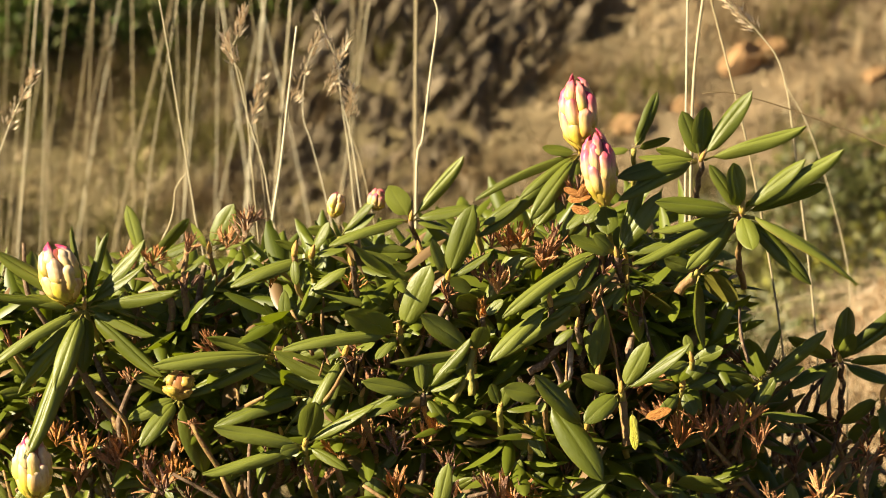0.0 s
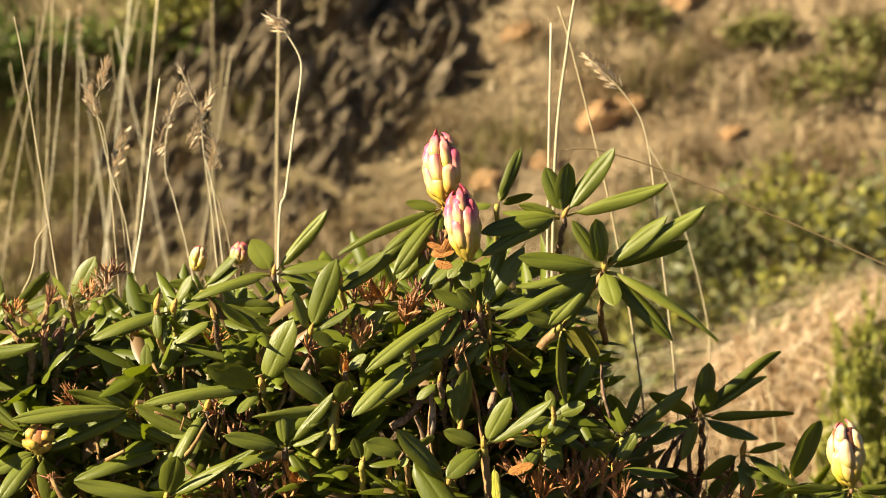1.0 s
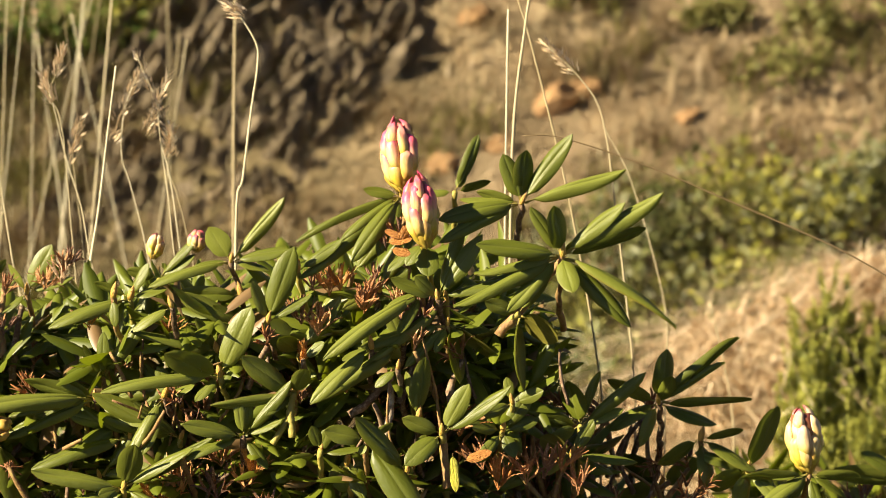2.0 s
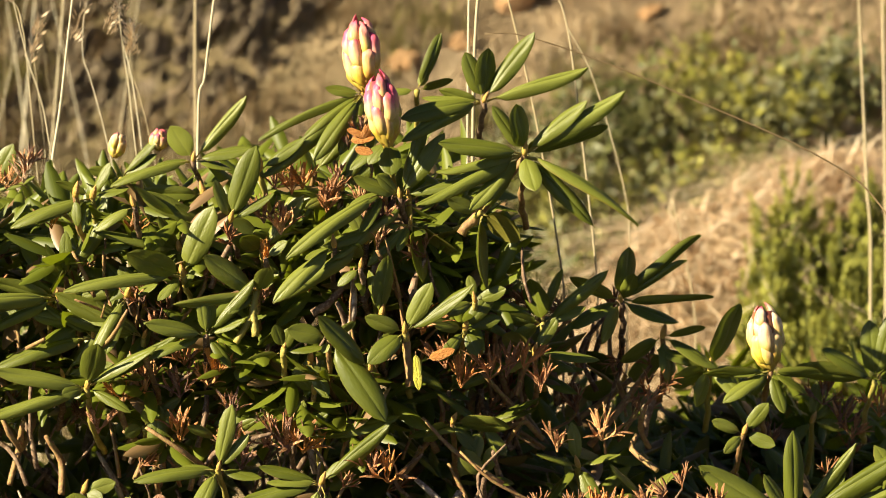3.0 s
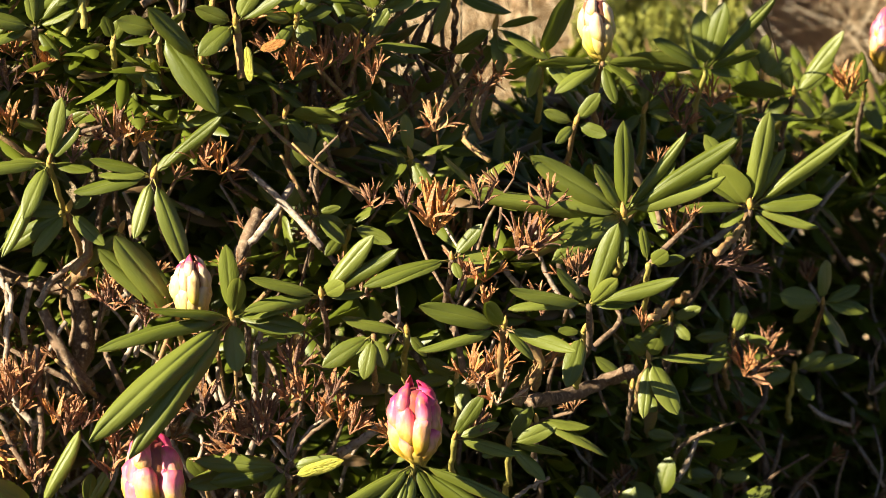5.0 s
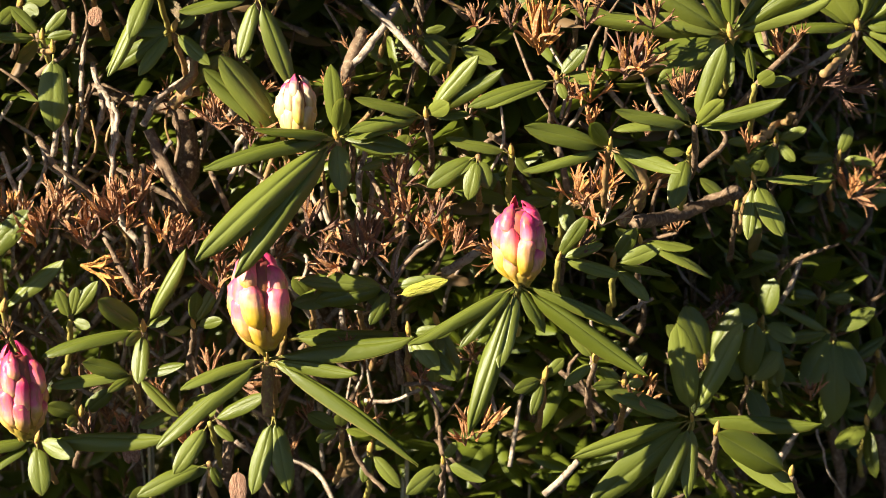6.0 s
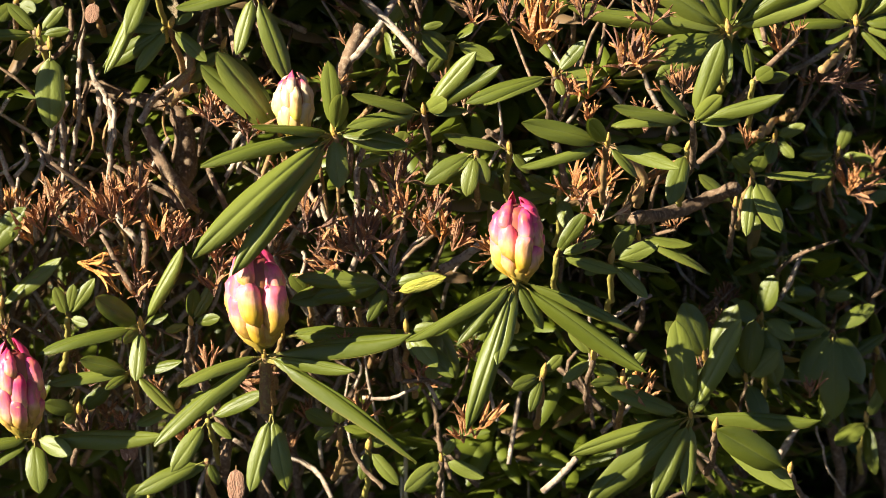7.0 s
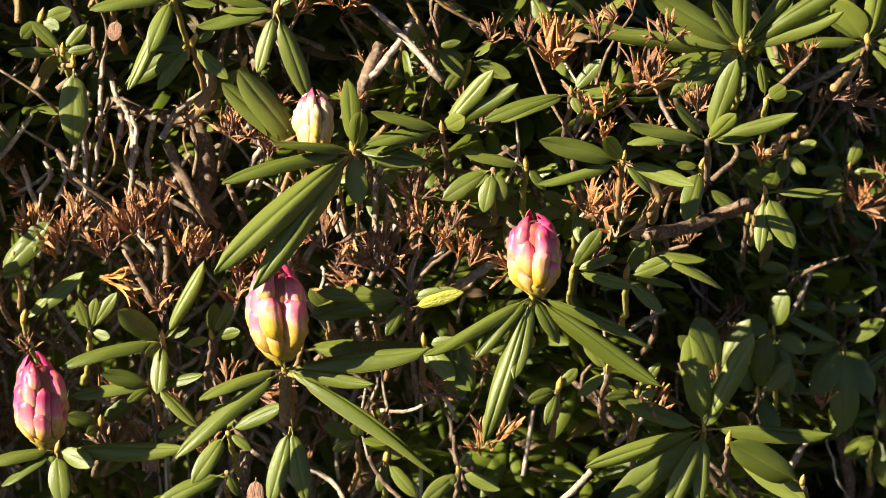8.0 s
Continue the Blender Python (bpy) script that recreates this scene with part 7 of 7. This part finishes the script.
stalk([(-0.175, 3.000, 0.000), (-0.178, 3.000, 0.636), (-0.187, 3.000, 1.173), (-0.189, 3.000, 1.273), (-0.196, 3.000, 1.340), (-0.200, 3.000, 1.382), (-0.192, 3.000, 1.418)], 0.80, 0.05)
stalk([(-0.023, 2.750, 0.000), (-0.023, 2.750, 0.457), (-0.023, 2.750, 0.915), (-0.025, 2.750, 1.307), (-0.018, 2.750, 1.368), (-0.010, 2.750, 1.435), (-0.004, 2.750, 1.479), (-0.006, 2.750, 1.501), (-0.023, 2.750, 1.528), (-0.034, 2.750, 1.536)], 1.70, 0.02)
stalk([(-0.033, 3.600, 0.000), (-0.033, 3.600, 0.240), (-0.033, 3.600, 0.479), (-0.033, 3.600, 0.695), (-0.033, 3.600, 0.863), (-0.033, 3.600, 1.007), (-0.033, 3.600, 1.114), (-0.033, 3.600, 1.198), (-0.034, 3.600, 1.359), (-0.032, 3.600, 1.576)], 3.27, 0.00)
stalk([(0.246, 2.800, 0.000), (0.246, 2.800, 0.228), (0.246, 2.800, 0.456), (0.246, 2.800, 0.661), (0.246, 2.800, 0.820), (0.246, 2.800, 0.957), (0.246, 2.800, 1.059), (0.246, 2.800, 1.139), (0.245, 2.800, 1.333), (0.246, 2.800, 1.536)], 1.98, 0.00)
stalk([(0.246, 2.750, 0.000), (0.246, 2.750, 0.228), (0.246, 2.750, 0.456), (0.246, 2.750, 0.661), (0.246, 2.750, 0.821), (0.246, 2.750, 0.957), (0.246, 2.750, 1.060), (0.246, 2.750, 1.140), (0.247, 2.750, 1.397), (0.258, 2.750, 1.514), (0.266, 2.750, 1.569)], 2.50, 0.00)
stalk([(0.354, 2.800, 0.000), (0.352, 2.800, 0.231), (0.350, 2.800, 0.462), (0.349, 2.800, 0.671), (0.347, 2.800, 0.832), (0.346, 2.800, 0.971), (0.345, 2.800, 1.075), (0.344, 2.800, 1.156), (0.311, 2.800, 1.339), (0.269, 2.800, 1.503), (0.253, 2.800, 1.553)], 1.70, 0.00)
stalk([(0.392, 2.850, 0.000), (0.391, 2.850, 0.231), (0.389, 2.850, 0.462), (0.388, 2.850, 0.670), (0.387, 2.850, 0.832), (0.386, 2.850, 0.971), (0.386, 2.850, 1.075), (0.385, 2.850, 1.156), (0.363, 2.850, 1.336), (0.348, 2.850, 1.428), (0.324, 2.850, 1.468), (0.287, 2.850, 1.503)], 1.44, 0.05)
stalk([(0.450, 3.000, 0.000), (0.447, 3.000, 0.244), (0.445, 3.000, 0.487), (0.443, 3.000, 0.706), (0.441, 3.000, 0.877), (0.440, 3.000, 1.023), (0.439, 3.000, 1.132), (0.438, 3.000, 1.218), (0.400, 3.000, 1.352), (0.369, 3.000, 1.412)], 1.21, 0.00)
stalk([(0.820, 3.450, 0.000), (0.820, 3.450, 0.538), (0.816, 3.450, 1.076), (0.808, 3.450, 1.198), (0.800, 3.450, 1.319), (0.792, 3.450, 1.432), (0.788, 3.450, 1.481)], 2.30, 0.00)
stalk([(0.852, 3.500, 0.000), (0.852, 3.500, 0.535), (0.848, 3.500, 1.070), (0.843, 3.500, 1.215), (0.839, 3.500, 1.323), (0.834, 3.500, 1.431), (0.832, 3.500, 1.481)], 2.50, 0.00)
stalk([(0.588, 3.400, 0.000), (0.587, 3.400, 0.208), (0.586, 3.400, 0.416), (0.586, 3.400, 0.603), (0.585, 3.400, 0.748), (0.585, 3.400, 0.873), (0.585, 3.400, 0.967), (0.584, 3.400, 1.039), (0.573, 3.400, 1.103), (0.553, 3.400, 1.187)], 1.72, 0.00)
stalk([(-0.427, 4.332, 0.000), (-0.390, 4.332, 0.550), (-0.355, 4.332, 1.100), (-0.344, 4.332, 1.576)], 1.50, 0.08)
stalk([(-0.830, 4.689, 0.000), (-0.785, 4.689, 0.550), (-0.744, 4.689, 1.100), (-0.725, 4.689, 1.515)], 1.62, 0.00, dull=True)
stalk([(-0.591, 4.657, 0.000), (-0.484, 4.657, 0.550), (-0.386, 4.657, 1.100), (-0.259, 4.657, 1.647)], 1.67, 0.00)
stalk([(-0.742, 4.455, 0.000), (-0.686, 4.455, 0.550), (-0.632, 4.455, 1.100), (-0.631, 4.455, 1.586)], 1.89, 0.08, dull=True)
stalk([(-0.632, 3.726, 0.000), (-0.586, 3.726, 0.550), (-0.542, 3.726, 1.100), (-0.521, 3.726, 1.575)], 1.03, 0.00)
stalk([(-0.756, 4.548, 0.000), (-0.642, 4.548, 0.550), (-0.536, 4.548, 1.100), (-0.435, 4.548, 1.510)], 3.28, 0.08, dull=True)
stalk([(-0.431, 3.889, 0.000), (-0.399, 3.889, 0.550), (-0.369, 3.889, 1.100), (-0.324, 3.889, 1.562)], 1.27, 0.00)
stalk([(-0.442, 3.822, 0.000), (-0.492, 3.822, 0.550), (-0.541, 3.822, 1.100), (-0.537, 3.822, 1.537)], 1.41, 0.07, dull=True)
stalk([(-0.677, 3.878, 0.000), (-0.635, 3.878, 0.550), (-0.595, 3.878, 1.100), (-0.549, 3.878, 1.618)], 2.17, 0.00)
stalk([(-0.498, 4.140, 0.000), (-0.515, 4.140, 0.550), (-0.531, 4.140, 1.100), (-0.508, 4.140, 1.621)], 1.93, 0.00, dull=True)
stalk([(-0.538, 4.771, 0.000), (-0.533, 4.771, 0.550), (-0.528, 4.771, 1.100), (-0.527, 4.771, 1.550)], 2.11, 0.00)
stalk([(-0.763, 4.812, 0.000), (-0.699, 4.812, 0.550), (-0.640, 4.812, 1.100), (-0.570, 4.812, 1.483)], 1.87, 0.09, dull=True)
stalk([(-0.807, 4.996, 0.000), (-0.725, 4.996, 0.550), (-0.650, 4.996, 1.100), (-0.569, 4.996, 1.533)], 2.03, 0.00)
stalk([(-0.806, 4.548, 0.000), (-0.750, 4.548, 0.550), (-0.699, 4.548, 1.100), (-0.628, 4.548, 1.530)], 2.47, 0.00, dull=True)
stalk([(-0.703, 4.656, 0.000), (-0.731, 4.656, 0.550), (-0.758, 4.656, 1.100), (-0.757, 4.656, 1.536)], 2.24, 0.00)
stalk([(-0.239, 3.722, 0.000), (-0.224, 3.722, 0.550), (-0.209, 3.722, 1.100), (-0.257, 3.722, 1.524)], 0.90, 0.00, dull=True)
stalk([(-0.872, 4.810, 0.000), (-0.761, 4.810, 0.550), (-0.659, 4.810, 1.100), (-0.587, 4.810, 1.581)], 1.81, 0.00)
stalk([(-0.465, 4.615, 0.000), (-0.502, 4.615, 0.550), (-0.537, 4.615, 1.100), (-0.551, 4.615, 1.479)], 1.58, 0.08, dull=True)
stalk([(-0.834, 4.517, 0.000), (-0.768, 4.517, 0.550), (-0.707, 4.517, 1.100), (-0.654, 4.517, 1.593)], 1.49, 0.00)
stalk([(-0.531, 4.151, 0.000), (-0.462, 4.151, 0.550), (-0.397, 4.151, 1.100), (-0.392, 4.151, 1.558)], 1.64, 0.00, dull=True)
stalk([(-0.284, 4.576, 0.000), (-0.297, 4.576, 0.550), (-0.309, 4.576, 1.100), (-0.361, 4.576, 1.515)], 2.42, 0.00)
stalk([(-0.580, 4.987, 0.000), (-0.676, 4.987, 0.550), (-0.767, 4.987, 1.100), (-0.808, 4.987, 1.539)], 1.68, 0.00, dull=True)
stalk([(-0.466, 4.613, 0.000), (-0.396, 4.613, 0.550), (-0.331, 4.613, 1.100), (-0.278, 4.613, 1.652)], 3.35, 0.00)
stalk([(-0.300, 4.099, 0.000), (-0.309, 4.099, 0.550), (-0.317, 4.099, 1.100), (-0.307, 4.099, 1.497)], 1.13, 0.07, dull=True)
stalk([(-0.503, 3.920, 0.000), (-0.435, 3.920, 0.550), (-0.370, 3.920, 1.100), (-0.348, 3.920, 1.610)], 1.78, 0.00)
stalk([(-0.576, 4.527, 0.000), (-0.612, 4.527, 0.550), (-0.647, 4.527, 1.100), (-0.604, 4.527, 1.501)], 2.04, 0.00, dull=True)
stalk([(-0.387, 3.866, 0.000), (-0.404, 3.866, 0.550), (-0.422, 3.866, 1.100), (-0.347, 3.866, 1.606)], 1.33, 0.00)
stalk([(-0.401, 4.031, 0.000), (-0.377, 4.031, 0.550), (-0.352, 4.031, 1.100), (-0.420, 4.031, 1.487)], 1.64, 0.00, dull=True)
stalk([(-0.072, 4.529, 0.000), (-0.143, 4.529, 0.550), (-0.208, 4.529, 1.100), (-0.302, 4.529, 1.546)], 1.65, 0.00)
stalk([(-0.263, 4.905, 0.000), (-0.224, 4.905, 0.550), (-0.189, 4.905, 1.100), (-0.139, 4.905, 1.498)], 1.51, 0.09, dull=True)
stalk([(-0.161, 4.970, 0.000), (-0.159, 4.970, 0.550), (-0.157, 4.970, 1.100), (-0.162, 4.970, 1.660)], 2.34, 0.00)
stalk([(-0.488, 4.935, 0.000), (-0.413, 4.935, 0.550), (-0.343, 4.935, 1.100), (-0.276, 4.935, 1.587)], 1.79, 0.00, dull=True)
stalk([(-0.361, 3.732, 0.000), (-0.297, 3.732, 0.550), (-0.237, 3.732, 1.100), (-0.193, 3.732, 1.589)], 2.59, 0.00)
stalk([(-0.147, 4.844, 0.000), (-0.142, 4.844, 0.550), (-0.136, 4.844, 1.100), (-0.153, 4.844, 1.504)], 1.37, 0.09, dull=True)
stalk([(-0.334, 4.174, 0.000), (-0.247, 4.174, 0.550), (-0.167, 4.174, 1.100), (-0.108, 4.174, 1.504)], 2.03, 0.00)
stalk([(-0.242, 4.261, 0.000), (-0.194, 4.261, 0.550), (-0.149, 4.261, 1.100), (-0.121, 4.261, 1.520)], 1.97, 0.00, dull=True)
stalk([(0.83, 3.150, 0.000), (0.83, 3.150, 0.5), (0.82, 3.08, 0.85), (0.75, 2.80, 1.03), (0.663, 2.620, 1.188), (0.617, 2.620, 1.264), (0.562, 2.620, 1.302), (0.501, 2.620, 1.330), (0.441, 2.620, 1.355), (0.387, 2.620, 1.378), (0.333, 2.620, 1.398), (0.295, 2.620, 1.410), (0.268, 2.620, 1.416), (0.245, 2.620, 1.415)], 1.20, 0.00, brown=True)
